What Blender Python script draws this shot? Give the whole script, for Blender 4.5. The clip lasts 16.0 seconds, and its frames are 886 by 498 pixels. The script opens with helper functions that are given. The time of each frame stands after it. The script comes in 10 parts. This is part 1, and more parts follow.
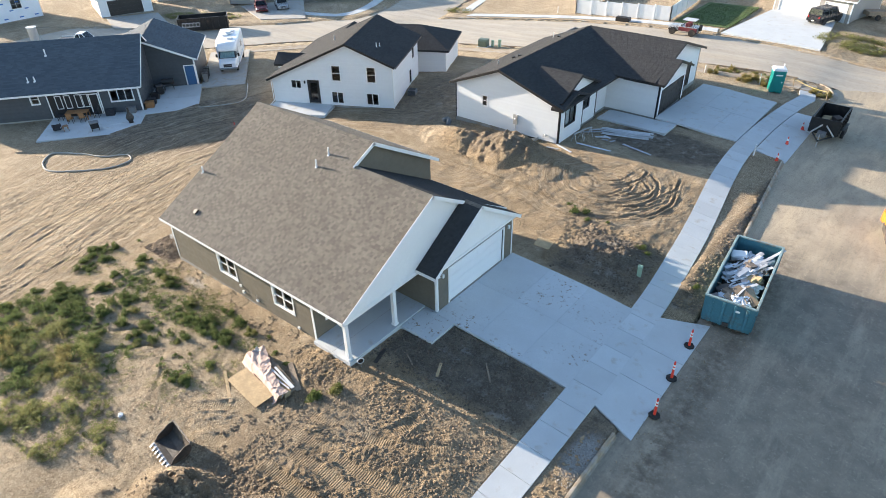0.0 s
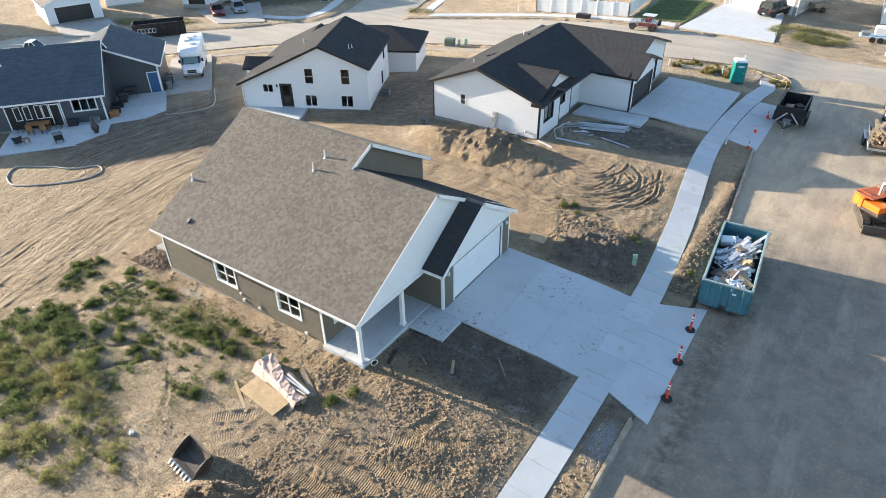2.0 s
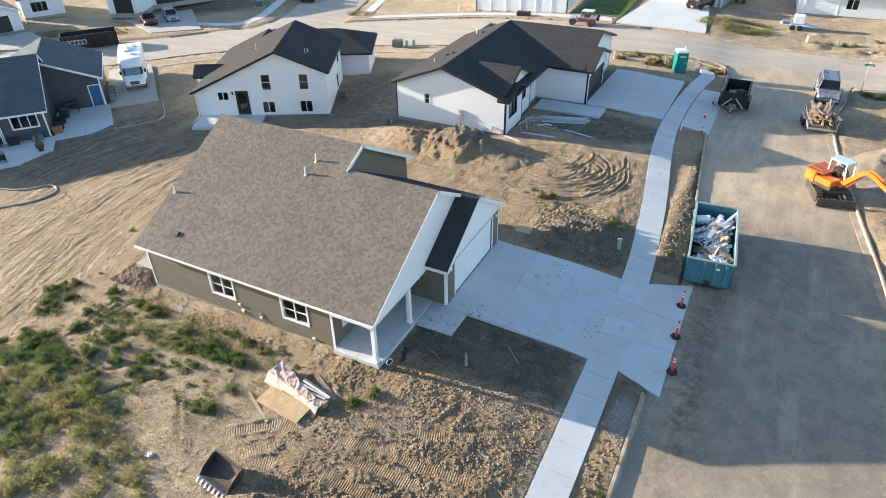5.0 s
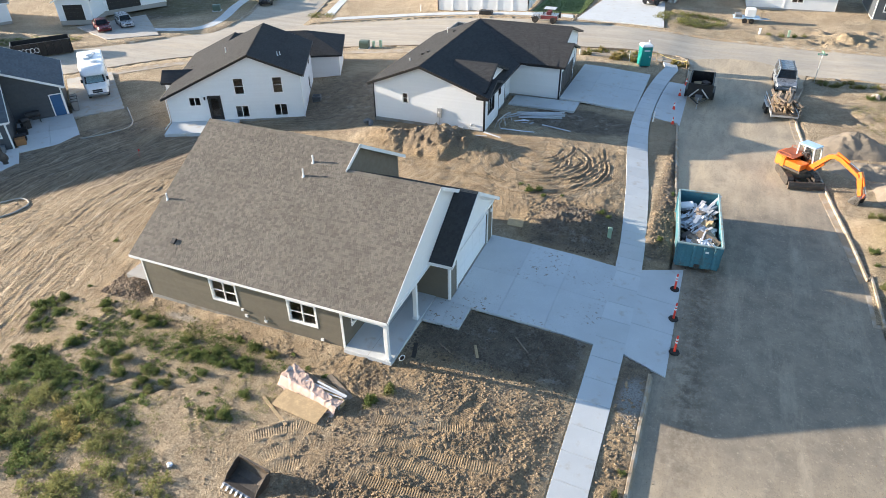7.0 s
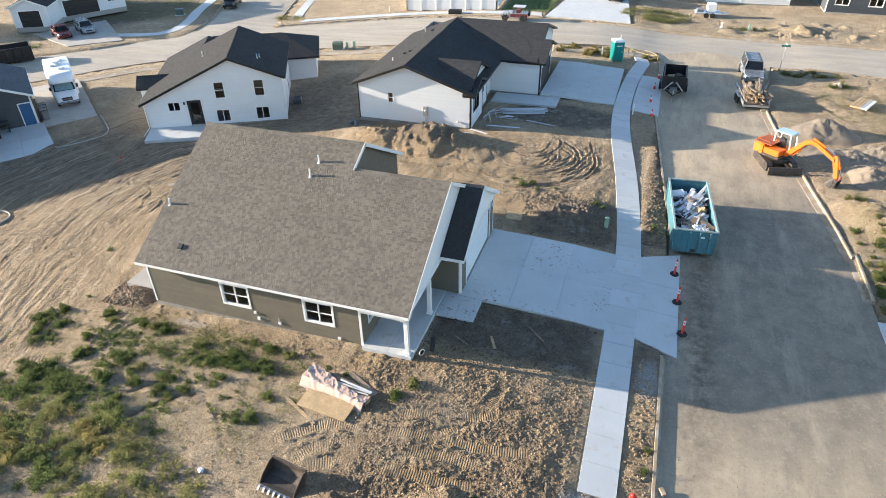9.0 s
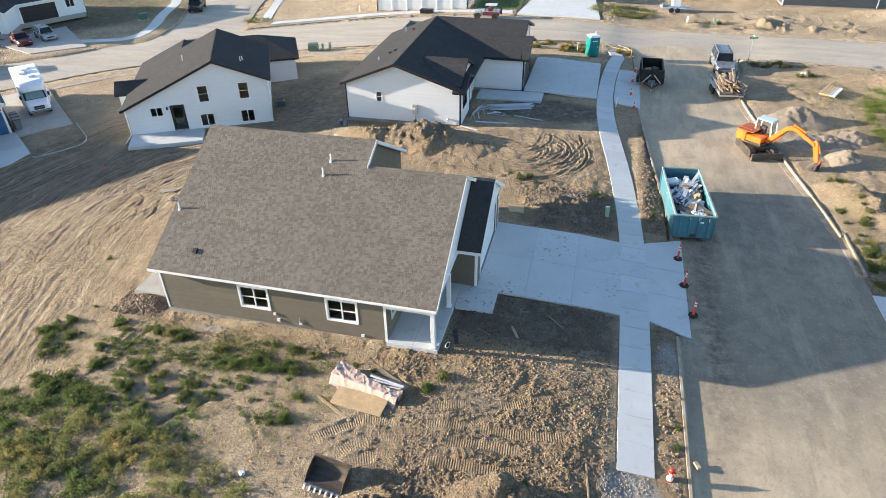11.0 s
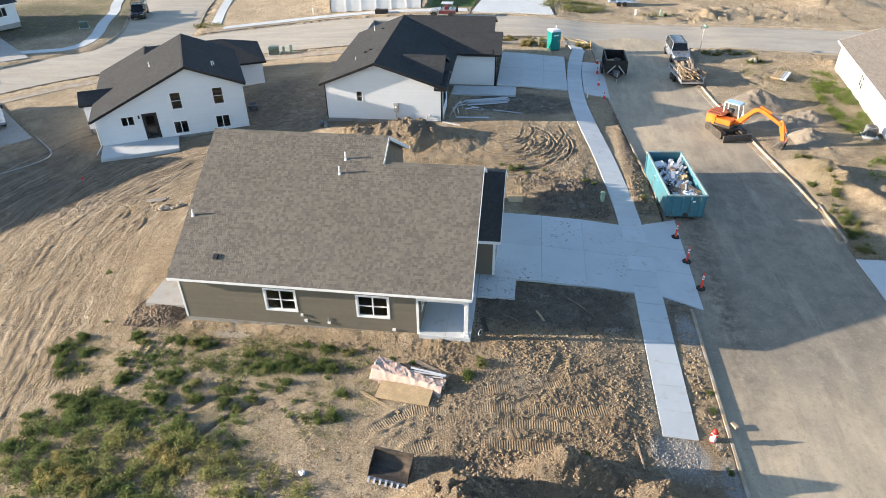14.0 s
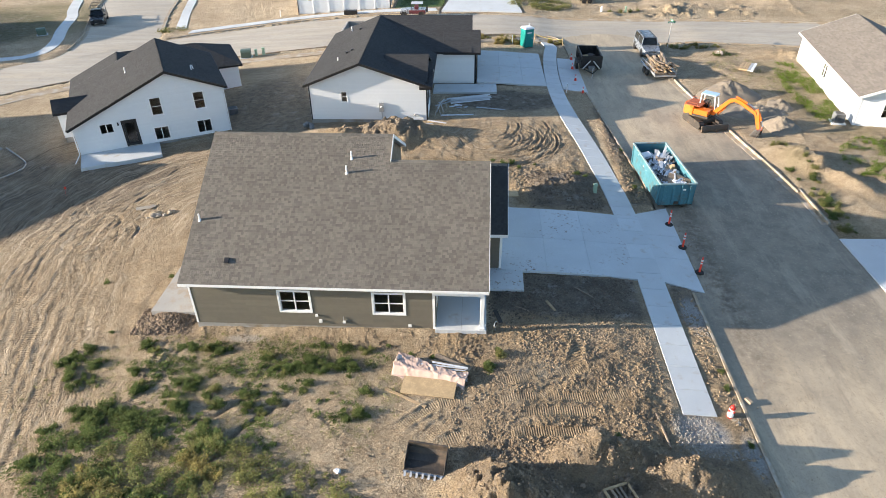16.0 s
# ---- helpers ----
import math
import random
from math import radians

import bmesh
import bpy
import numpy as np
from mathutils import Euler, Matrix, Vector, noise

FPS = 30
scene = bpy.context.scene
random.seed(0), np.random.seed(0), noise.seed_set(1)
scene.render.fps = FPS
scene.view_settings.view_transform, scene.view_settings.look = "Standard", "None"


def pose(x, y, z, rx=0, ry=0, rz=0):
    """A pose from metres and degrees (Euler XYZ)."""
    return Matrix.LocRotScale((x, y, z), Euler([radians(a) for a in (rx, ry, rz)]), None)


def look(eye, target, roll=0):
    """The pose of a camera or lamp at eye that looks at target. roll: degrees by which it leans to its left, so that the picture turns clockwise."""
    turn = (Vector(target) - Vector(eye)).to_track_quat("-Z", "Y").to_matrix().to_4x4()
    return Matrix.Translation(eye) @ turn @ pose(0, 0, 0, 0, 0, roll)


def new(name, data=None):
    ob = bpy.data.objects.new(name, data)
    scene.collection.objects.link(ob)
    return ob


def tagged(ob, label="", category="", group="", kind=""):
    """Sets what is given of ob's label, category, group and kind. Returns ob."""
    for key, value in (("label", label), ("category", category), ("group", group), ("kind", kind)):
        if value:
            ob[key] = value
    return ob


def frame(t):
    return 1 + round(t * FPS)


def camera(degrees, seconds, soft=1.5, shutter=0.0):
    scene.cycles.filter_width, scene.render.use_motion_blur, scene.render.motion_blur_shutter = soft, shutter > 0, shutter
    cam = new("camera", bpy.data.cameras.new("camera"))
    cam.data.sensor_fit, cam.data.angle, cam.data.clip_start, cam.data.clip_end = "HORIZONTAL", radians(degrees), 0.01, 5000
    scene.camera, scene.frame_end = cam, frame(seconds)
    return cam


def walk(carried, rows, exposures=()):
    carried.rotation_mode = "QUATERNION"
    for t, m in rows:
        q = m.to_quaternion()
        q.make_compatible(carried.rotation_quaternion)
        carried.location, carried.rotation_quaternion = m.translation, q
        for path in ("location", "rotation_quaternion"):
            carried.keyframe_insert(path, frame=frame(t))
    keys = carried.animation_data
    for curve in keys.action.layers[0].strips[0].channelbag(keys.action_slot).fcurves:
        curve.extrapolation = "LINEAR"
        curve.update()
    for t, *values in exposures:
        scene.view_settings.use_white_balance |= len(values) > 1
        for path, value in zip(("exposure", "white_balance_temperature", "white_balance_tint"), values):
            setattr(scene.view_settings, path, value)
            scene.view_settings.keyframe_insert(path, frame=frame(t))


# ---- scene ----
cam = camera(69.5, 16.0, soft=0.5)
METRES, EYE, TILT, LEAN, TURN = 21.0, 21.8, -34.0, 1.0, 39.0
ROWS = [
    (0.0, 0.0, 0.0, 0.0, 0.0, 0.0, -0.0),
    (0.5, -0.031, -0.0005, -0.001, -1.01, 0.01, 0.65),
    (1.0, -0.0615, -0.001, -0.0021, -2.02, 0.02, 1.29),
    (1.5, -0.0907, -0.0014, -0.0028, -3.02, -0.01, 1.95),
    (2.0, -0.1193, -0.0021, -0.0034, -4.03, -0.04, 2.61),
    (2.5, -0.1472, -0.0026, -0.004, -5.04, -0.06, 3.26),
    (3.0, -0.1745, -0.0028, -0.0046, -6.04, -0.1, 3.91),
    (3.5, -0.202, -0.0027, -0.0049, -7.04, -0.15, 4.56),
    (4.0, -0.2295, -0.0026, -0.0049, -8.04, -0.21, 5.21),
    (6.5, -0.3708, 0.002, -0.0029, -13.03, -0.68, 8.4),
    (7.0, -0.4003, 0.0044, -0.0022, -14.02, -0.82, 9.03),
    (7.5, -0.4305, 0.0071, -0.0011, -15.02, -0.97, 9.65),
    (8.0, -0.461, 0.0104, 0.0003, -15.99, -1.1, 10.24),
    (8.5, -0.4926, 0.0146, 0.0024, -16.83, -1.24, 10.75),
    (9.0, -0.5251, 0.0196, 0.0048, -17.67, -1.38, 11.27),
    (11.5, -0.6977, 0.0591, 0.0234, -22.34, -2.31, 14.06),
    (12.0, -0.732, 0.0686, 0.0286, -23.27, -2.53, 14.6),
    (12.5, -0.7652, 0.0784, 0.0332, -24.23, -2.76, 15.16),
    (13.0, -0.7971, 0.0884, 0.0385, -25.21, -3.0, 15.71),
    (13.5, -0.8279, 0.0984, 0.0439, -26.2, -3.26, 16.26),
    (14.0, -0.8581, 0.1086, 0.0492, -27.21, -3.51, 16.81),
    (14.5, -0.8873, 0.119, 0.0553, -28.2, -3.77, 17.34),
    (15.0, -0.9162, 0.1302, 0.0618, -29.17, -4.07, 17.86),
    (15.5, -0.9446, 0.1415, 0.0685, -30.14, -4.36, 18.36),
    (16.0, -0.9727, 0.1526, 0.0752, -31.11, -4.64, 18.87),
]
walk(cam, [(t, pose(0, 0, EYE, TILT, LEAN, TURN) @ pose(METRES * x, METRES * y, METRES * z, 90 + pitch, roll, yaw)) for t, x, y, z, yaw, pitch, roll in ROWS], [(0.0, 1.15), (4.0, 1.12), (9.0, 1.06), (12.5, 1.0), (16.0, 0.97)])

# ---- light: low evening sun from the west, clear sky ----
SUN_EL, SUN_AZ = radians(12.7), radians(7.4)          # shadows run east, a little north
world = bpy.data.worlds.new("world")
scene.world = world
world.use_nodes = True
wn = world.node_tree.nodes
sky = wn.new("ShaderNodeTexSky")
sky.sky_type = "NISHITA"
sky.sun_disc = False
sky.sun_elevation = SUN_EL
sky.sun_rotation = radians(270.0) - SUN_AZ
sky.altitude, sky.air_density, sky.dust_density, sky.ozone_density = 900, 1.0, 1.2, 1.5
wn["Background"].inputs["Strength"].default_value = 0.18
world.node_tree.links.new(sky.outputs["Color"], wn["Background"].inputs["Color"])
sun = new("sun", bpy.data.lights.new("sun", "SUN"))
sun.data.energy, sun.data.angle, sun.data.color = 7.5, radians(0.55), (1.0, 0.86, 0.70)
sun_from = Vector((-math.cos(SUN_EL) * math.cos(SUN_AZ), -math.cos(SUN_EL) * math.sin(SUN_AZ), math.sin(SUN_EL)))
sun.matrix_world = look(sun_from * 300, (0, 0, 0))

# ---- materials ----
def mix_rgb(nt, fac, a, b, mode="MIX"):
    n = nt.nodes.new("ShaderNodeMix")
    n.data_type, n.blend_type = "RGBA", mode
    for sock, v in ((n.inputs[0], fac), (n.inputs[6], a), (n.inputs[7], b)):
        if hasattr(v, "is_output"):
            nt.links.new(v, sock)
        elif isinstance(v, (tuple, list)):
            sock.default_value = (*v[:3], 1)
        else:
            sock.default_value = v
    return n.outputs[2]


def noise_out(nt, vec, scale, detail=4.0, rough=0.6, lo=0.35, hi=0.65, stretch=None, warp=0.0):
    if stretch:
        mp = nt.nodes.new("ShaderNodeMapping")
        mp.inputs["Scale"].default_value = stretch
        nt.links.new(vec, mp.inputs["Vector"])
        vec = mp.outputs[0]
    n = nt.nodes.new("ShaderNodeTexNoise")
    n.inputs["Scale"].default_value, n.inputs["Detail"].default_value = scale, detail
    n.inputs["Roughness"].default_value, n.inputs["Distortion"].default_value = rough, warp
    nt.links.new(vec, n.inputs["Vector"])
    r = nt.nodes.new("ShaderNodeMapRange")
    r.inputs[1].default_value, r.inputs[2].default_value = lo, hi
    nt.links.new(n.outputs["Fac"], r.inputs[0])
    return r.outputs[0]


def scaled(c, k):
    return tuple(min(1.0, v * k) for v in c)


def start(name):
    m = bpy.data.materials.new(name)
    m.use_nodes = True
    nt = m.node_tree
    return m, nt, nt.nodes["Principled BSDF"]


def surf(name, base, rough=0.7, vary=0.15, big=0.5, fine=8.0, bump=0.1, bump_at=30.0, metal=0.0, rand="", dirt=None, dirt_amt=0.0, dirt_at=1.3,
         spread=0.12, stretch=None, local=False, spec=0.5, dirt_patch=False, dirt_edge=0.23):
    """A surface with variation at a large and a fine scale, optional piece-to-piece variation and dirt."""
    m, nt, p = start(name)
    if local:
        vec = nt.nodes.new("ShaderNodeTexCoord").outputs["Object"]
    else:
        vec = nt.nodes.new("ShaderNodeNewGeometry").outputs["Position"]
    col = mix_rgb(nt, noise_out(nt, vec, big, 3, stretch=stretch), scaled(base, 1 - vary), scaled(base, 1 + vary))
    col = mix_rgb(nt, noise_out(nt, vec, fine, 5, 0.7, 0.3, 0.7, stretch=stretch), scaled(base, 1 - vary * 1.2), col)
    if rand:
        if rand == "object":
            r = nt.nodes.new("ShaderNodeObjectInfo").outputs["Random"]
        else:
            r = nt.nodes.new("ShaderNodeNewGeometry").outputs["Random Per Island"]
        mr = nt.nodes.new("ShaderNodeMapRange")
        mr.inputs[3].default_value, mr.inputs[4].default_value = 1 - spread * 2, 1 + spread * 2
        nt.links.new(r, mr.inputs[0])
        cc = nt.nodes.new("ShaderNodeCombineColor")
        for k in range(3):
            nt.links.new(mr.outputs[0], cc.inputs[k])
        col = mix_rgb(nt, 1.0, col, cc.outputs[0], "MULTIPLY")
    if dirt:
        f = noise_out(nt, vec, dirt_at, 6, 0.65, 0.62 - 0.3 * dirt_amt, 0.62 + dirt_edge - 0.3 * dirt_amt)
        if dirt_patch:
            f = math_out(nt, "MULTIPLY", f, noise_out(nt, vec, 0.34, 3, 0.5, 0.47, 0.66))
        col = mix_rgb(nt, f, col, dirt)
    nt.links.new(col, p.inputs["Base Color"])
    p.inputs["Metallic"].default_value = metal
    p.inputs["Specular IOR Level"].default_value = spec
    rr = noise_out(nt, vec, fine * 0.7, 3)
    mr = nt.nodes.new("ShaderNodeMapRange")
    mr.inputs[3].default_value, mr.inputs[4].default_value = max(0.02, rough - 0.1), min(1, rough + 0.1)
    nt.links.new(rr, mr.inputs[0])
    nt.links.new(mr.outputs[0], p.inputs["Roughness"])
    if bump:
        b = nt.nodes.new("ShaderNodeBump")
        b.inputs["Strength"].default_value, b.inputs["Distance"].default_value = 1.0, bump * 0.05
        nt.links.new(noise_out(nt, vec, bump_at, 5, 0.7, 0.2, 0.8, stretch=stretch), b.inputs["Height"])
        nt.links.new(b.outputs[0], p.inputs["Normal"])
    return m


def glass_mat(name, tint=(0.75, 0.8, 0.82)):
    m, nt, p = start(name)
    p.inputs["Base Color"].default_value = (*tint, 1)
    p.inputs["Roughness"].default_value = 0.03
    p.inputs["Transmission Weight"].default_value = 1.0
    p.inputs["IOR"].default_value = 1.45
    return m


def leaf_mat(name, base):
    """Thin leaves that let some light through."""
    m = surf(name, base, 0.88, 0.3, 1.2, 22, 0.0, rand="island", spread=0.15, spec=0.12)
    nt = m.node_tree
    p, out = nt.nodes["Principled BSDF"], nt.nodes["Material Output"]
    tl, mx = nt.nodes.new("ShaderNodeBsdfTranslucent"), nt.nodes.new("ShaderNodeMixShader")
    nt.links.new(p.inputs["Base Color"].links[0].from_socket, tl.inputs["Color"])
    mx.inputs[0].default_value = 0.42
    nt.links.new(p.outputs[0], mx.inputs[1])
    nt.links.new(tl.outputs[0], mx.inputs[2])
    nt.links.new(mx.outputs[0], out.inputs["Surface"])
    return m


def math_out(nt, op, a, b):
    n = nt.nodes.new("ShaderNodeMath")
    n.operation = op
    for sock, v in zip(n.inputs, (a, b)):
        if hasattr(v, "is_output"):
            nt.links.new(v, sock)
        else:
            sock.default_value = v
    return n.outputs[0]


def attr(nt, name):
    at = nt.nodes.new("ShaderNodeAttribute")
    at.attribute_name = name
    sep = nt.nodes.new("ShaderNodeSeparateColor")
    nt.links.new(at.outputs["Color"], sep.inputs[0])
    return sep.outputs


def wheel_streaks(nt, vec, off, run, width):
    """Pale and dark streaks left by wheels, from the distance off a track and the run along it."""
    off = math_out(nt, "ADD", off, math_out(nt, "MULTIPLY", noise_out(nt, vec, 0.35, 4, 0.6, 0.0, 1.0), 1.7))
    off = math_out(nt, "ADD", off, math_out(nt, "MULTIPLY", noise_out(nt, vec, 2.2, 4, 0.7, 0.0, 1.0), 0.22))
    cb = nt.nodes.new("ShaderNodeCombineXYZ")
    nt.links.new(math_out(nt, "MULTIPLY", off, 1.0 / width), cb.inputs[0])
    nt.links.new(math_out(nt, "MULTIPLY", run, 0.15), cb.inputs[1])
    brk = noise_out(nt, vec, 0.9, 8, 0.85, 0.32, 0.50)
    pale = math_out(nt, "MULTIPLY", noise_out(nt, cb.outputs[0], 1.0, 6, 0.8, 0.50, 0.60), brk)
    groove = math_out(nt, "MULTIPLY", noise_out(nt, cb.outputs[0], 1.3, 6, 0.8, 0.46, 0.37), brk)
    return pale, groove


def ground_mat():
    """Graded building-site soil; the mesh carries how damp and shade-darkened, sandy or gravelly each place is, and
    where wheels and tracks ran.
    """
    m, nt, p = start("site_soil")
    vec = nt.nodes.new("ShaderNodeNewGeometry").outputs["Position"]
    sep = attr(nt, "soil")
    dry = mix_rgb(nt, noise_out(nt, vec, 0.3, 6, 0.65, 0.38, 0.62), (0.335, 0.26, 0.173), (0.55, 0.448, 0.318))
    dry = mix_rgb(nt, noise_out(nt, vec, 2.2, 8, 0.75, 0.48, 0.66), dry, (0.235, 0.172, 0.112))
    dry = mix_rgb(nt, noise_out(nt, vec, 9, 6, 0.8, 0.48, 0.64), dry, (0.53, 0.43, 0.30))
    dry = mix_rgb(nt, noise_out(nt, vec, 17, 5, 0.85, 0.53, 0.61), dry, (0.13, 0.096, 0.063))
    dry = mix_rgb(nt, noise_out(nt, vec, 11, 5, 0.85, 0.53, 0.60), dry, (0.64, 0.53, 0.385))
    turned = mix_rgb(nt, noise_out(nt, vec, 0.6, 6, 0.7, 0.36, 0.64), (0.30, 0.22, 0.135), (0.49, 0.37, 0.235))
    turned = mix_rgb(nt, noise_out(nt, vec, 7, 7, 0.8, 0.50, 0.68), turned, (0.15, 0.11, 0.07))
    turned = mix_rgb(nt, noise_out(nt, vec, 15, 5, 0.8, 0.54, 0.62), turned, (0.54, 0.435, 0.30))
    turned = mix_rgb(nt, noise_out(nt, vec, 24, 4, 0.85, 0.54, 0.62), turned, (0.13, 0.095, 0.06))
    # dark soil colour, for damp ground and for ground painted as shaded
    moist_shaded = mix_rgb(nt, noise_out(nt, vec, 1.6, 8, 0.75, 0.35, 0.65), (0.090, 0.074, 0.058), (0.25, 0.21, 0.165))
    moist_shaded = mix_rgb(nt, noise_out(nt, vec, 12, 5, 0.8, 0.52, 0.64), moist_shaded, (0.34, 0.285, 0.225))
    moist_shaded = mix_rgb(nt, noise_out(nt, vec, 0.9, 6, 0.75, 0.54, 0.66), moist_shaded, (0.36, 0.33, 0.29))
    gravel = mix_rgb(nt, noise_out(nt, vec, 14, 3, 0.8, 0.35, 0.65), (0.27, 0.26, 0.25), (0.60, 0.59, 0.575))
    grass = mix_rgb(nt, noise_out(nt, vec, 2.5, 6, 0.75, 0.35, 0.65), (0.07, 0.085, 0.03), (0.16, 0.15, 0.065))

    def ragged(value, lo, hi):
        f = math_out(nt, "ADD", math_out(nt, "MULTIPLY", noise_out(nt, vec, 1.7, 5, 0.7, 0.3, 0.7), 0.5), value)
        r = nt.nodes.new("ShaderNodeMapRange")
        r.inputs[1].default_value, r.inputs[2].default_value = lo, hi
        nt.links.new(f, r.inputs[0])
        return r.outputs[0]

    tread = attr(nt, "tread")
    col = mix_rgb(nt, ragged(tread[2], 0.35, 0.95), dry, turned)
    col = mix_rgb(nt, ragged(sep[0], 0.35, 1.1), col, moist_shaded)
    col = mix_rgb(nt, sep[1], col, grass)
    col = mix_rgb(nt, sep[2], col, gravel)
    tr = attr(nt, "track")
    height = noise_out(nt, vec, 5, 10, 0.8, 0.2, 0.8)
    pale, groove = wheel_streaks(nt, vec, tr[0], tr[1], 0.34)
    pale, groove = math_out(nt, "MULTIPLY", pale, tr[2]), math_out(nt, "MULTIPLY", groove, tr[2])
    col = mix_rgb(nt, math_out(nt, "MULTIPLY", pale, 0.9), col, (0.59, 0.49, 0.365))
    col = mix_rgb(nt, groove, col, (0.14, 0.103, 0.07))
    height = math_out(nt, "ADD", height, math_out(nt, "MULTIPLY", pale, -0.9))
    scuff, scrape = wheel_streaks(nt, vec, math_out(nt, "MULTIPLY", tr[0], 1.04), tr[1], 0.13)
    scuff, scrape = math_out(nt, "MULTIPLY", scuff, tr[2]), math_out(nt, "MULTIPLY", scrape, tr[2])
    col = mix_rgb(nt, math_out(nt, "MULTIPLY", scuff, 0.6), col, (0.62, 0.52, 0.39))
    col = mix_rgb(nt, math_out(nt, "MULTIPLY", scrape, 0.7), col, (0.16, 0.118, 0.078))
    height = math_out(nt, "ADD", height, math_out(nt, "MULTIPLY", math_out(nt, "SUBTRACT", scuff, scrape), 0.5))
    # cleats pressed by tracks and tyres
    bars = math_out(nt, "SINE", math_out(nt, "MULTIPLY", tread[0], 2 * math.pi / 0.105), 0.0)
    height = math_out(nt, "ADD", height, math_out(nt, "MULTIPLY", math_out(nt, "MULTIPLY", bars, tread[1]), 0.6))
    nt.links.new(col, p.inputs["Base Color"])
    p.inputs["Roughness"].default_value = 0.95
    p.inputs["Specular IOR Level"].default_value = 0.2
    fine = noise_out(nt, vec, 24, 5, 0.75, 0.25, 0.75)
    b = nt.nodes.new("ShaderNodeBump")
    b.inputs["Strength"].default_value, b.inputs["Distance"].default_value = 1.0, 0.13
    crumbs = noise_out(nt, vec, 9, 6, 0.7, 0.45, 0.75)
    height = math_out(nt, "ADD", height, math_out(nt, "MULTIPLY", crumbs, 0.6))
    nt.links.new(math_out(nt, "ADD", height, math_out(nt, "MULTIPLY", fine, 0.6)), b.inputs["Height"])
    nt.links.new(b.outputs[0], p.inputs["Normal"])
    return m


def road_mat(name="dusty_paving", run=(1.0, 0.2, 1), band_on=0.85, worn=0.0):
    """Grey paving under a film of dried mud, with tyre sweeps along the street."""
    m, nt, p = start(name)
    vec = nt.nodes.new("ShaderNodeNewGeometry").outputs["Position"]
    col = mix_rgb(nt, noise_out(nt, vec, 0.16, 4, 0.6, 0.35, 0.65), (0.310, 0.262, 0.194), (0.410, 0.343, 0.249))
    col = mix_rgb(nt, noise_out(nt, vec, 0.8, 6, 0.65, 0.42, 0.72, stretch=run, warp=0.6), col, (0.500, 0.405, 0.277))
    col = mix_rgb(nt, noise_out(nt, vec, 0.22, 5, 0.6, 0.55, 0.72, stretch=(1.0, 0.7, 1)), col, (0.245, 0.212, 0.163))
    col = mix_rgb(nt, noise_out(nt, vec, 18, 4, 0.8, 0.58, 0.85), col, (0.190, 0.164, 0.128))
    col = mix_rgb(nt, noise_out(nt, vec, 1.5, 7, 0.75, 0.52, 0.66, stretch=run), col, (0.290, 0.241, 0.176))
    col = mix_rgb(nt, noise_out(nt, vec, 7, 6, 0.8, 0.54, 0.70), col, (0.470, 0.386, 0.273))
    col = mix_rgb(nt, noise_out(nt, vec, 16, 4, 0.8, 0.58, 0.66), col, (0.160, 0.130, 0.092))
    if worn:
        col = mix_rgb(nt, worn, col, mix_rgb(nt, noise_out(nt, vec, 0.7, 6, 0.7, 0.35, 0.65, stretch=run), (0.30, 0.28, 0.248), (0.42, 0.39, 0.34)))
    # the stretch in the brown house's shade is painted darker, tracked with damp mud
    sp = nt.nodes.new("ShaderNodeSeparateXYZ")
    nt.links.new(vec, sp.inputs[0])
    yy = math_out(nt, "ADD", sp.outputs[1], math_out(nt, "MULTIPLY", noise_out(nt, vec, 0.25, 4, 0.6, 0.2, 0.8), 9.0))
    band = nt.nodes.new("ShaderNodeMapRange")
    band.inputs[1].default_value, band.inputs[2].default_value = 15.5, 9.0
    nt.links.new(math_out(nt, "ABSOLUTE", math_out(nt, "SUBTRACT", yy, 30.0), 0.0), band.inputs[0])
    dark = mix_rgb(nt, noise_out(nt, vec, 0.9, 7, 0.7, 0.35, 0.65), (0.150, 0.130, 0.104), (0.250, 0.214, 0.163))
    col = mix_rgb(nt, math_out(nt, "MULTIPLY", band.outputs[0], band_on), col, dark)
    col = mix_rgb(nt, math_out(nt, "MULTIPLY", noise_out(nt, vec, 0.45, 8, 0.75, 0.50, 0.66, stretch=run), 0.6), col, (0.44, 0.37, 0.275))
    col = mix_rgb(nt, math_out(nt, "MULTIPLY", noise_out(nt, vec, 3.2, 8, 0.85, 0.53, 0.66), 0.55), col, (0.165, 0.138, 0.104))
    col = mix_rgb(nt, math_out(nt, "MULTIPLY", noise_out(nt, vec, 5.5, 7, 0.85, 0.55, 0.66), 0.5), col, (0.52, 0.44, 0.33))
    edge = nt.nodes.new("ShaderNodeMapRange")
    edge.inputs[1].default_value, edge.inputs[2].default_value = 1.3, 0.2
    nt.links.new(math_out(nt, "ABSOLUTE", math_out(nt, "ADD", sp.outputs[0], 4.2), 0.0), edge.inputs[0])
    mud = math_out(nt, "MULTIPLY", math_out(nt, "MULTIPLY", edge.outputs[0], math_out(nt, "MULTIPLY", band.outputs[0], band_on)), noise_out(nt, vec, 2.2, 8, 0.75, 0.42, 0.60))
    col = mix_rgb(nt, mud, col, (0.115, 0.089, 0.062))
    nt.links.new(col, p.inputs["Base Color"])
    p.inputs["Roughness"].default_value = 0.85
    b = nt.nodes.new("ShaderNodeBump")
    b.inputs["Strength"].default_value, b.inputs["Distance"].default_value = 0.6, 0.01
    nt.links.new(noise_out(nt, vec, 40, 4, 0.8, 0.2, 0.8), b.inputs["Height"])
    nt.links.new(b.outputs[0], p.inputs["Normal"])
    return m


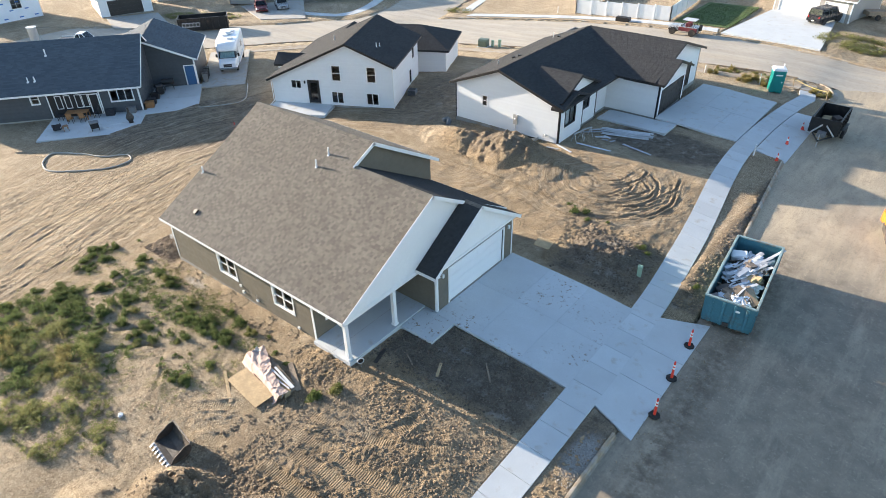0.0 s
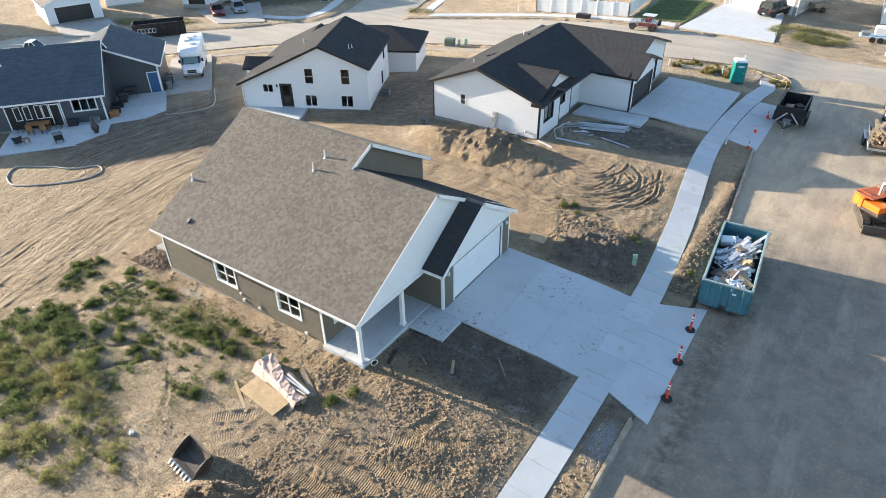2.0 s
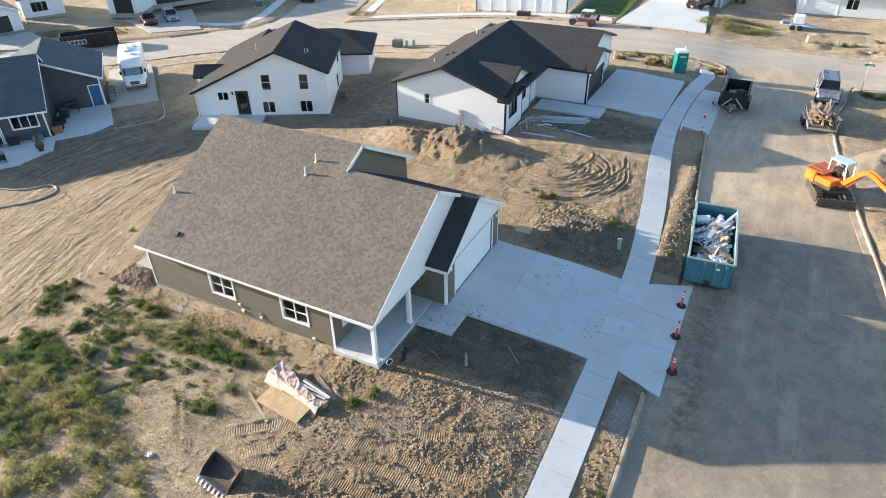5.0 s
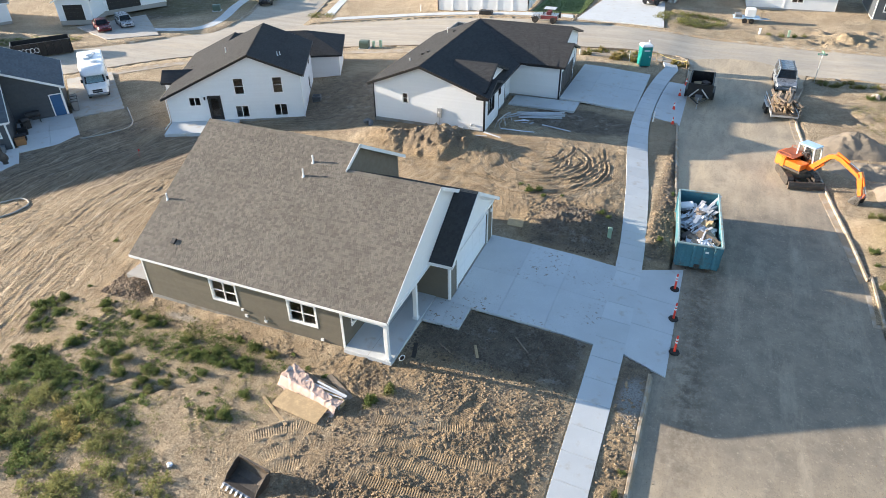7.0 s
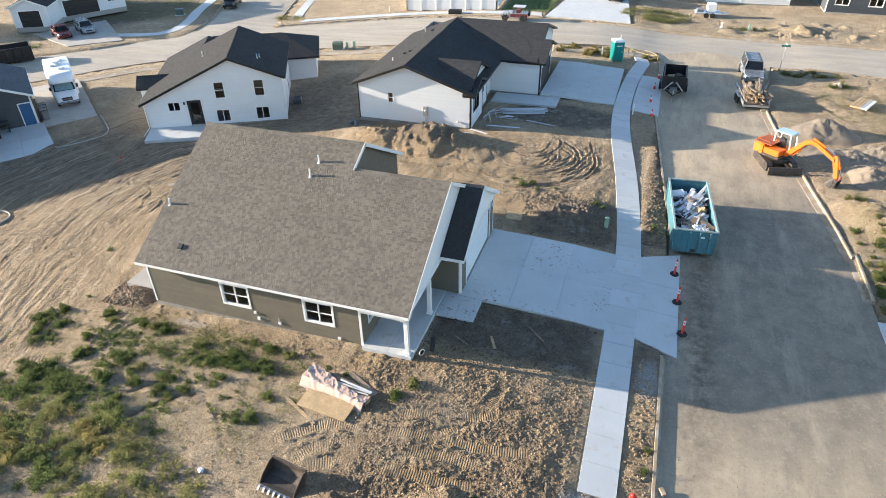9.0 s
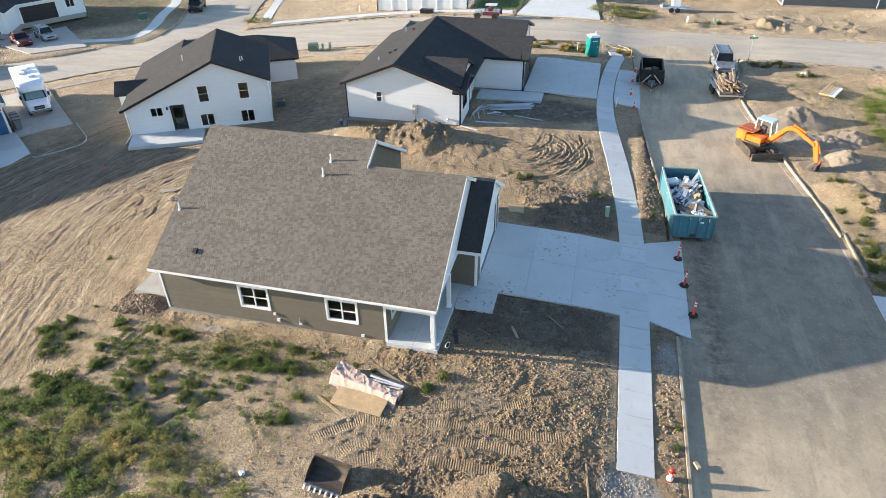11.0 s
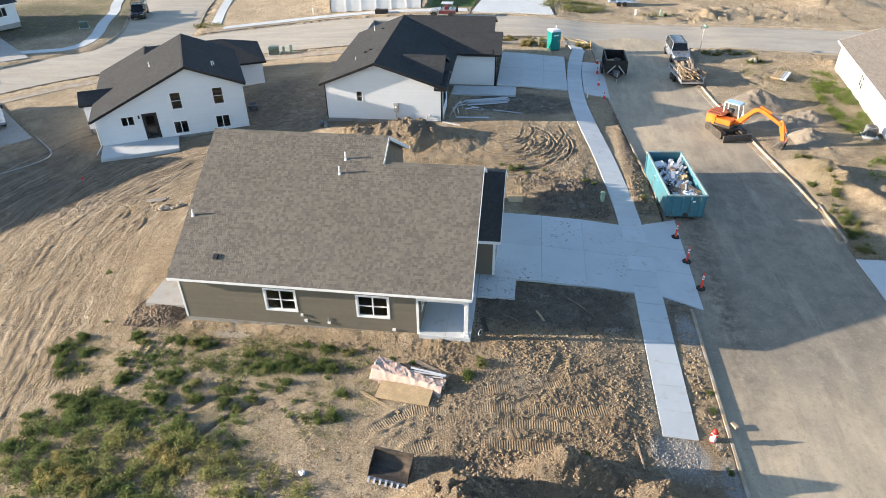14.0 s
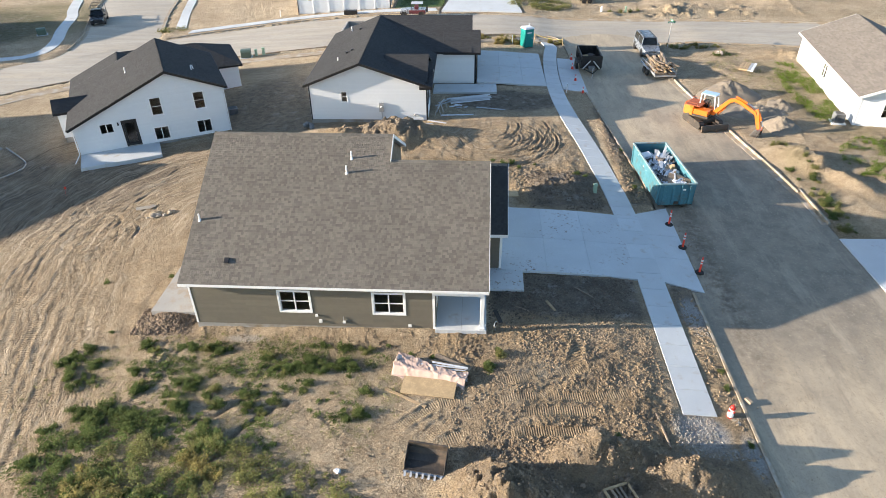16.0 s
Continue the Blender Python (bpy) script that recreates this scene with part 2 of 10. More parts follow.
M = {
    "soil": ground_mat(),
    "road": road_mat(),
    "road_cross": road_mat("dusty_cross_paving", (0.2, 1.0, 1), 0.0, 0.72),
    "leaf_fresh": leaf_mat("fresh_weed_leaf", (0.19, 0.265, 0.05)),
    "concrete": surf("broomed_concrete", (0.505, 0.53, 0.54), 0.8, 0.07, 0.6, 20, 0.06, 60, rand="object", spread=0.025, dirt=(0.36, 0.30, 0.23), dirt_amt=0.15),
    "drive": surf("mud_spotted_concrete", (0.505, 0.53, 0.545), 0.8, 0.08, 0.5, 14, 0.06, 60, rand="object", spread=0.02, dirt=(0.185, 0.118, 0.066), dirt_amt=0.14, dirt_at=4.6, dirt_patch=True, dirt_edge=0.06),
    "dusty_slab": surf("dusty_concrete", (0.40, 0.385, 0.355), 0.85, 0.1, 0.6, 14, 0.08, 50, rand="object", spread=0.02, dirt=(0.34, 0.265, 0.18), dirt_amt=0.35, dirt_at=1.6),
    "kerb": surf("muddy_kerb_concrete", (0.42, 0.39, 0.34), 0.85, 0.1, 0.8, 10, 0.1, 40, dirt=(0.30, 0.235, 0.16), dirt_amt=1.0),
    "foundation": surf("grey_foundation_concrete", (0.30, 0.29, 0.27), 0.85, 0.12, 0.8, 9, 0.1, 40, dirt=(0.2, 0.16, 0.11), dirt_amt=0.5),
    "taupe": surf("taupe_lap_siding", (0.145, 0.128, 0.098), 0.6, 0.06, 0.4, 5, 0.05, 40, rand="object", spread=0.025, stretch=(0.3, 1, 3)),
    "white_siding": surf("white_lap_siding", (0.72, 0.73, 0.74), 0.55, 0.03, 0.3, 4, 0.03, 40, rand="island", spread=0.008),
    "slate": surf("charcoal_blue_siding", (0.060, 0.069, 0.080), 0.6, 0.08, 0.4, 5, 0.05, 40, rand="island", spread=0.03),
    "white": surf("white_painted_trim", (0.80, 0.80, 0.79), 0.5, 0.03, 0.7, 6, 0.02, 40),
    "door_white": surf("white_steel_door", (0.78, 0.79, 0.80), 0.4, 0.02, 0.4, 5, 0.02, 60),
    "black": surf("black_painted_trim", (0.014, 0.014, 0.016), 0.45, 0.15, 1, 6, 0.02, 40),
    "dark_door": surf("dark_brown_door", (0.035, 0.031, 0.028), 0.5, 0.1, 0.8, 6, 0.03, 40),
    "blue_door": surf("blue_painted_door", (0.03, 0.11, 0.25), 0.45, 0.08, 1, 6, 0.02, 40),
    "shingle_brown": surf("weathered_brown_shingle", (0.164, 0.148, 0.127), 0.95, 0.10, 0.5, 30, 0.35, 60, rand="island", spread=0.10, spec=0.2),
    "shingle_brown_piece": surf("weathered_brown_shingle_tab", (0.164, 0.148, 0.127), 0.95, 0.10, 0.5, 30, 0.35, 60, rand="object", spread=0.10, spec=0.2),
    # charcoal roofs, and the brown house's shaded slopes darkened in colour
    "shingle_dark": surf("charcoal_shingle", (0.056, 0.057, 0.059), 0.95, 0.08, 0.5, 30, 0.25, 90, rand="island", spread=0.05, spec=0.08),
    "shingle_blue": surf("slate_blue_shingle", (0.088, 0.108, 0.130), 0.95, 0.10, 0.5, 30, 0.25, 90, rand="island", spread=0.06, spec=0.2),
    "shingle_tan": surf("tan_grey_shingle", (0.19, 0.17, 0.15), 0.95, 0.10, 0.5, 30, 0.25, 90, rand="island", spread=0.06, spec=0.2),
    "glass": glass_mat("window_glass"),
    "car_glass": glass_mat("tinted_glass", (0.25, 0.3, 0.32)),
    "inside": surf("room_plaster", (0.35, 0.33, 0.30), 0.9, 0.05, 0.5, 5, 0.0),
    "teal_steel": surf("teal_painted_steel", (0.062, 0.195, 0.245), 0.5, 0.15, 1.2, 8, 0.05, 20, dirt=(0.10, 0.07, 0.05), dirt_amt=0.3),
    "teal_worn": surf("chalky_worn_teal_steel", (0.22, 0.33, 0.35), 0.6, 0.15, 1.2, 8, 0.05, 20, dirt=(0.22, 0.15, 0.10), dirt_amt=0.45, dirt_at=3.0),
    "teal_plastic": surf("teal_plastic", (0.0, 0.22, 0.20), 0.45, 0.06, 1, 6, 0.02, 30),
    "green_metal": surf("green_enamelled_metal", (0.085, 0.125, 0.095), 0.5, 0.08, 1, 6, 0.02, 30),
    "orange": surf("orange_machine_paint", (0.74, 0.165, 0.012), 0.45, 0.12, 1.2, 9, 0.04, 20, dirt=(0.30, 0.18, 0.09), dirt_amt=0.25),
    "rust": surf("rusty_orange_deck", (0.40, 0.10, 0.04), 0.7, 0.2, 1.4, 9, 0.1, 20),
    "steel_dark": surf("dark_worn_steel", (0.055, 0.047, 0.04), 0.6, 0.25, 1.5, 10, 0.15, 20, dirt=(0.20, 0.14, 0.09), dirt_amt=0.4),
    "steel": surf("bare_steel", (0.42, 0.42, 0.42), 0.35, 0.12, 2, 12, 0.05, 30, metal=0.9),
    "galv": surf("galvanised_steel", (0.50, 0.51, 0.52), 0.45, 0.1, 2, 12, 0.05, 30, metal=0.6),
    "black_steel": surf("black_painted_steel", (0.012, 0.012, 0.013), 0.5, 0.25, 1.5, 8, 0.05, 20, dirt=(0.07, 0.05, 0.04), dirt_amt=0.2),
    "rubber": surf("tyre_rubber", (0.022, 0.021, 0.020), 0.85, 0.2, 3, 15, 0.1, 30, dirt=(0.12, 0.09, 0.065), dirt_amt=0.35),
    "hydrant_red": surf("hydrant_red_paint", (0.50, 0.03, 0.02), 0.45, 0.1, 2, 9, 0.03, 30),
    "red_plastic": surf("red_orange_plastic", (0.80, 0.06, 0.03), 0.5, 0.08, 2, 9, 0.02, 30),
    "white_plastic": surf("white_plastic", (0.78, 0.78, 0.77), 0.45, 0.05, 1.5, 8, 0.03, 30),
    "grey_plastic": surf("grey_plastic", (0.16, 0.165, 0.17), 0.55, 0.08, 1.5, 8, 0.03, 30),
    "black_rubber": surf("black_rubber", (0.02, 0.019, 0.018), 0.8, 0.2, 2, 8, 0.05, 30),
    "wood": surf("raw_lumber", (0.46, 0.33, 0.19), 0.8, 0.2, 1.2, 6, 0.1, 20, rand="island", spread=0.12, stretch=(1, 6, 6)),
    "wood_grey": surf("weathered_lumber", (0.30, 0.23, 0.165), 0.85, 0.25, 1.2, 7, 0.1, 20, rand="object", spread=0.22),
    "osb": surf("strand_board", (0.50, 0.36, 0.20), 0.85, 0.22, 3, 16, 0.1, 25),
    "tarp": surf("pale_plastic_sheet", (0.60, 0.50, 0.46), 0.45, 0.06, 1.5, 6, 0.03, 20),
    "foam": surf("pink_foam_wrap", (0.50, 0.365, 0.305), 0.6, 0.1, 1.5, 6, 0.05, 20),
    "debris_white": surf("scrap_white", (0.58, 0.60, 0.63), 0.6, 0.12, 2, 9, 0.03, 30, rand="object", spread=0.18),
    "debris_dark": surf("scrap_dark", (0.09, 0.075, 0.065), 0.8, 0.25, 2, 9, 0.05, 30, rand="object", spread=0.3),
    "sand": surf("damp_gravel_sand", (0.225, 0.190, 0.148), 0.95, 0.15, 0.6, 20, 0.5, 25),
    "clod": surf("soil_clod", (0.305, 0.228, 0.147), 0.95, 0.25, 1.0, 14, 0.5, 25, rand="island", spread=0.12),
    "rubble": surf("brown_rubble", (0.225, 0.165, 0.112), 0.95, 0.25, 1.0, 12, 0.4, 25, rand="island", spread=0.2),
    "clod_dark": surf("moist_soil_clod", (0.145, 0.112, 0.08), 0.95, 0.2, 1.0, 12, 0.4, 25, rand="island", spread=0.2),
    "block": surf("pale_broken_concrete", (0.42, 0.36, 0.285), 0.9, 0.1, 2.0, 12, 0.15, 25, rand="object", spread=0.08),
    "shade_foil": surf("silvered_window_shade", (0.42, 0.60, 0.62), 0.4, 0.1, 3.0, 9, 0.1, 12),
    "stone": surf("grey_crushed_stone", (0.30, 0.275, 0.24), 0.9, 0.15, 2.0, 12, 0.2, 25, rand="island", spread=0.2),
    "leaf": leaf_mat("weed_leaf", (0.165, 0.21, 0.07)),
    "leaf_olive": leaf_mat("olive_weed_leaf", (0.305, 0.305, 0.12)),
    "leaf_dry": leaf_mat("dry_yellow_grass", (0.42, 0.355, 0.14)),
    "lawn": surf("lawn_grass", (0.085, 0.13, 0.03), 0.8, 0.25, 0.7, 9, 0.3, 25, rand="island", spread=0.2),
    "chrome": surf("chrome", (0.6, 0.6, 0.6), 0.15, 0.05, 2, 9, 0.0, metal=1.0),
    "lamp_red": surf("red_lens", (0.35, 0.01, 0.01), 0.25, 0.05, 2, 9, 0.0),
    "lamp_clear": surf("clear_lens", (0.7, 0.7, 0.7), 0.15, 0.05, 2, 9, 0.0),
    "paint_silver": surf("silver_car_paint", (0.40, 0.41, 0.42), 0.3, 0.06, 1, 5, 0.0, metal=0.5),
    "paint_grey": surf("grey_car_paint", (0.22, 0.25, 0.29), 0.3, 0.06, 1, 5, 0.0, metal=0.4),
    "paint_red": surf("dark_red_car_paint", (0.13, 0.018, 0.022), 0.3, 0.06, 1, 5, 0.0, metal=0.3),
    "paint_black": surf("black_car_paint", (0.015, 0.015, 0.017), 0.25, 0.08, 1, 5, 0.0),
    "paint_white": surf("white_vehicle_paint", (0.78, 0.79, 0.80), 0.35, 0.04, 1, 5, 0.0),
    "paint_maroon": surf("maroon_seat_panel", (0.16, 0.03, 0.035), 0.5, 0.1, 1, 5, 0.0),
    "cab_blue": surf("pale_blue_cab_roof", (0.42, 0.58, 0.72), 0.4, 0.06, 1, 5, 0.02, 20),
    "street_green": surf("green_sign_face", (0.0, 0.16, 0.09), 0.4, 0.05, 2, 6, 0.0),
    "yellow_tape": surf("yellow_tape", (0.72, 0.58, 0.18), 0.5, 0.08, 2, 6, 0.0),
    "wrap": surf("white_house_wrap", (0.74, 0.77, 0.82), 0.6, 0.05, 1, 6, 0.03, 10),
    "bar_blue": surf("blue_print", (0.05, 0.16, 0.45), 0.6, 0.05, 1, 6, 0.0),
    "cushion": surf("dark_fabric", (0.03, 0.03, 0.035), 0.9, 0.1, 2, 9, 0.05, 30),
    "wood_warm": surf("oiled_table_wood", (0.34, 0.16, 0.06), 0.6, 0.2, 2, 9, 0.05, 30),
}

# ---- building helpers ----
def thing(name, x, y, z, rz=0.0, label="", category="", group="", kind=""):
    ob = new(name)
    ob.empty_display_size = 0.2
    ob.matrix_basis = pose(x, y, z, 0, 0, rz)
    return tagged(ob, label, category, group, kind)


def link(name, bm, material, parent=None, label="", smooth=False, place=None, world=False):
    me = bpy.data.meshes.new(name)
    bm.normal_update()
    bm.to_mesh(me)
    bm.free()
    me.materials.append(M[material])
    if smooth:
        for f in me.polygons:
            f.use_smooth = True
    ob = new(name, me)
    if parent:
        ob.parent = parent
        if world:
            ob.matrix_parent_inverse = parent.matrix_basis.inverted()
    if place is not None:
        ob.matrix_basis = place
    if label:
        ob["label"] = label
    return ob


part = link


def mesh_from(name, verts, faces, material, parent=None, kind="", label="", world=False, smooth=False):
    """One mesh object out of computed vertices."""
    me = bpy.data.meshes.new(name)
    me.from_pydata(verts, [], faces)
    me.materials.append(M[material])
    if smooth:
        for f in me.polygons:
            f.use_smooth = True
    ob = new(name, me)
    if parent:
        ob.parent = parent
        if world:
            ob.matrix_parent_inverse = parent.matrix_basis.inverted()
    if kind:
        ob["kind"] = kind
    if label:
        ob["label"] = label
    return ob


def box(bm, x0, x1, y0, y1, z0, z1, m=None, bev=0.0):
    r = bmesh.ops.create_cube(bm, size=1.0)
    vs = r["verts"]
    for v in vs:
        v.co = Vector(((x0 + x1) / 2 + v.co.x * (x1 - x0), (y0 + y1) / 2 + v.co.y * (y1 - y0), (z0 + z1) / 2 + v.co.z * (z1 - z0)))
    if bev:
        es = {e for v in vs for e in v.link_edges}
        rr = bmesh.ops.bevel(bm, geom=list(es), offset=bev, segments=1, affect="EDGES")
        vs = rr["verts"]
        vs = list({v for f in rr["faces"] for v in f.verts} | set(v for v in vs if v.is_valid))
    if m is not None:
        bmesh.ops.transform(bm, matrix=m, verts=vs)
    return bm


def newbox(*a, **k):
    return box(bmesh.new(), *a, **k)


def tube(bm, p0, p1, r0, r1=None, n=10, caps=True):
    """A round bar from p0 to p1, tapered from r0 to r1."""
    p0, p1 = Vector(p0), Vector(p1)
    d = p1 - p0
    m = Matrix.Translation((p0 + p1) / 2) @ d.to_track_quat("Z", "Y").to_matrix().to_4x4()
    bmesh.ops.create_cone(bm, cap_ends=caps, segments=n, radius1=r0, radius2=r0 if r1 is None else r1, depth=d.length, matrix=m)
    return bm


def ball(bm, c, r, sub=2, squash=(1, 1, 1)):
    bmesh.ops.create_icosphere(bm, subdivisions=sub, radius=1.0, matrix=Matrix.Translation(c) @ Matrix.Diagonal((r * squash[0], r * squash[1], r * squash[2], 1)))
    return bm


def prism(bm, poly, a, b, axis="y"):
    """A polygon, given in the two other axes, drawn out along axis from a to b."""
    def at(p, h):
        return {"x": (h, p[0], p[1]), "y": (p[0], h, p[1]), "z": (p[0], p[1], h)}[axis]
    va = [bm.verts.new(at(p, a)) for p in poly]
    vb = [bm.verts.new(at(p, b)) for p in poly]
    n = len(poly)
    fs = [bm.faces.new(va), bm.faces.new(vb[::-1])]
    for i in range(n):
        fs.append(bm.faces.new((va[(i + 1) % n], va[i], vb[i], vb[(i + 1) % n])))
    bmesh.ops.recalc_face_normals(bm, faces=fs)
    return bm


def loft(bm, rings, closed_ends=True):
    """Skins rings of equal counts of points."""
    vs = [[bm.verts.new(p) for p in r] for r in rings]
    fs = []
    for a, b in zip(vs, vs[1:]):
        for i in range(len(a)):
            j = (i + 1) % len(a)
            fs.append(bm.faces.new((a[i], a[j], b[j], b[i])))
    if closed_ends:
        fs += [bm.faces.new(vs[0][::-1]), bm.faces.new(vs[-1])]
    bmesh.ops.recalc_face_normals(bm, faces=fs)
    return bm


def bevelled(bm, w=0.01, seg=1, angle=0.5):
    es = [e for e in bm.edges if len(e.link_faces) == 2 and e.calc_face_angle(0) > angle]
    bmesh.ops.bevel(bm, geom=es, offset=w, segments=seg, affect="EDGES")
    return bm


def clip(poly, a, b, c):
    """The part of a convex polygon where a*s + b*z <= c."""
    out = []
    for i, p in enumerate(poly):
        q = poly[(i + 1) % len(poly)]
        dp, dq = a * p[0] + b * p[1] - c, a * q[0] + b * q[1] - c
        if dp <= 0:
            out.append(p)
        if (dp < 0 < dq) or (dq < 0 < dp):
            k = dp / (dp - dq)
            out.append((p[0] + k * (q[0] - p[0]), p[1] + k * (q[1] - p[1])))
    return out


# ---- fractal relief ----
def lattice(seed):
    return np.random.RandomState(seed).rand(256, 256)


LAT = [lattice(s) for s in range(6)]


def vnoise(x, y, k=0):
    """Smooth value noise, 0 to 1."""
    xi, yi = np.floor(x).astype(int), np.floor(y).astype(int)
    fx, fy = x - xi, y - yi
    fx, fy = fx * fx * (3 - 2 * fx), fy * fy * (3 - 2 * fy)
    t = LAT[k % 6]
    a, b = t[xi & 255, yi & 255], t[(xi + 1) & 255, yi & 255]
    c, d = t[xi & 255, (yi + 1) & 255], t[(xi + 1) & 255, (yi + 1) & 255]
    return (a * (1 - fx) + b * fx) * (1 - fy) + (c * (1 - fx) + d * fx) * fy


def fbm(x, y, octaves=4, k=0):
    s, amp, tot = 0, 1.0, 0
    for o in range(octaves):
        s = s + amp * vnoise(x * 2 ** o + 17.3 * o, y * 2 ** o + 9.1 * o, k + o)
        tot += amp
        amp *= 0.5
    return s / tot


def ramp(a, b, v):
    t = np.clip((v - a) / (b - a), 0, 1)
    return t * t * (3 - 2 * t)


def blob(x, y, cx, cy, rx, ry, turn=0.0, soft=1.0):
    """1 in the middle of an ellipse, falling to 0 at its rim."""
    c, s = math.cos(radians(turn)), math.sin(radians(turn))
    u, v = ((x - cx) * c + (y - cy) * s) / rx, (-(x - cx) * s + (y - cy) * c) / ry
    return ramp(1.0, 1.0 - soft, np.sqrt(u * u + v * v))


def within(x, y, x0, x1, y0, y1, soft=1.0):
    return ramp(x0 - soft, x0 + soft, x) * ramp(x1 + soft, x1 - soft, x) * ramp(y0 - soft, y0 + soft, y) * ramp(y1 + soft, y1 - soft, y)


# ---- lie of the land ----
def gnd(x, y):
    v = np.interp(x, (-120, -85, -62, -50, -40, -32, -24, -16, -11, -8.5, -6, 5, 8, 16, 60), (-2.0, -1.9, -1.6, -1.0, -0.4, 0.05, 0.3, 0.42, 0.3, 0.05, -0.05, -0.05, 0.1, 0.1, 0.3))
    return v - 0.5 * ramp(45, 72, y)


def gz(x, y):
    return float(gnd(np.float64(x), np.float64(y)))


STREET_W = ((-6.0, -60), (-6.0, 27), (-6.25, 33), (-6.9, 40), (-7.7, 49), (-8.1, 56), (-8.0, 64), (-8.6, 72))
STREET_E = ((4.9, -60), (4.6, 22), (4.2, 31), (2.9, 41), (1.7, 51), (1.6, 58), (2.6, 64), (3.6, 72))
CROSS_S = ((-95, 28), (-84, 36), (-74, 44.5), (-67, 53), (-59, 59.2), (-48, 63.2), (-36, 66.2), (-20, 69.3), (-9, 70.2), (4, 68.6), (18, 66.6), (40, 63), (90, 54))
CROSS_N = ((-106, 34), (-93, 44), (-80, 54.5), (-73, 63.5), (-66, 70), (-56, 75), (-42, 79.4), (-28, 80.8), (-14, 79.6), (4, 78.6), (18, 77.8), (40, 75), (90, 66))
WALK_W = ((-8.9, 9.5), (-8.95, 20), (-9.1, 27), (-9.55, 32), (-10.15, 37), (-11.1, 43.5), (-11.5, 49), (-11.45, 55), (-11.05, 61), (-10.5, 65))
WALK_E = ((-7.4, 9.5), (-7.42, 20), (-7.6, 27), (-8.0, 32), (-8.55, 37), (-9.55, 44), (-10.0, 49), (-10.0, 55), (-9.6, 61), (-9.1, 65))


def along(line, y):
    return np.interp(y, [p[1] for p in line], [p[0] for p in line])


def along_x(line, x):
    return np.interp(x, [p[0] for p in line], [p[1] for p in line])

# ---- ground, roads and paving ----
SIDE_W = ((-71.2, 62.5), (-70.6, 69), (-72.1, 75.4), (-74.4, 81), (-78.0, 90), (-85.0, 112))
SIDE_E = ((-60.5, 72.5), (-61.6, 77), (-63.6, 83), (-65.7, 90), (-71.0, 112))


def on_street(x, y):
    m = (x > along(STREET_W, y) - 0.1) & (x < along(STREET_E, y) + 0.1) & (y < 74)
    m = m | ((x > along(SIDE_W, y) - 0.1) & (x < along(SIDE_E, y) + 0.1) & (y > 66) & (y < 112))
    return m | ((y > along_x(CROSS_S, x)) & (y < along_x(CROSS_N, x)) & (x > -100) & (x < 90))


C51, S51 = math.cos(radians(51)), math.sin(radians(51))


def hard(x, y):
    """Where paving or a building lies over the soil."""
    m = on_street(x, y)
    m |= (x > along(WALK_W, y) + 0.05) & (x < along(WALK_E, y) - 0.05) & (y > 9.55) & (y < 65)
    m |= (x > -17.0) & (x < -8.8) & (y > 19.35) & (y < 26.4)
    m |= (x > -17.6) & (x < -15.45) & (y > 17.55) & (y < 19.5)
    m |= (x > -7.7) & (x < -5) & (y > 19.25 - 0.34 * (x + 7.4)) & (y < 26.8 + 0.52 * (x + 7.55))
    m |= (x > -32.1) & (x < -17.6) & (y > 14.3) & (y < 26.5)
    m |= (x > -32) & (x < -22.6) & (y > 41.6) & (y < 60)
    m |= (x > -22.6) & (x < -11.2) & (y > 50.7) & (y < 61.5)
    m |= (x > -11.4) & (x < -7.5) & (y > 49.8) & (y < 60.9)
    m |= (x > -11.2) & (x < -9.2) & (y > 64.8) & (y < 69.6)
    m |= (x > -23.7) & (x < -12.2) & (y > 79.5) & (y < 96.5)
    m |= (x > 4.2) & (x < 9.2) & (y > 17.6) & (y < 24.8)
    u, v = (x + 60.9) * C51 + (y - 27.7) * S51, -(x + 60.9) * S51 + (y - 27.7) * C51
    m |= ((u > -8.4) & (u < 0.5) & (v > -5.7) & (v < 0.2)) | ((u > 0) & (u < 5.4) & (v > -1.3) & (v < 6.6)) | ((u > 4.6) & (u < 9.6) & (v > 5.1) & (v < 18.1))
    return m


def smooth_line(line, step=1.0):
    """A polyline rounded through its points."""
    out = []
    for i in range(len(line) - 1):
        p0, p1, p2, p3 = (np.array(line[min(max(j, 0), len(line) - 1)], float) for j in (i - 1, i, i + 1, i + 2))
        n = max(2, int(np.linalg.norm(p2 - p1) / step))
        for k in range(n):
            t = k / n
            out.append(0.5 * ((2 * p1) + (p2 - p0) * t + (2 * p0 - 5 * p1 + 4 * p2 - p3) * t * t + (3 * p1 - p0 - 3 * p2 + p3) * t ** 3))
    return out + [np.array(line[-1], float)]


def resample(pts, n):
    pts = np.array(pts)
    d = np.r_[0, np.cumsum(np.linalg.norm(np.diff(pts, axis=0), axis=1))]
    s = np.linspace(0, d[-1], n)
    return np.stack([np.interp(s, d, pts[:, 0]), np.interp(s, d, pts[:, 1])], axis=1)


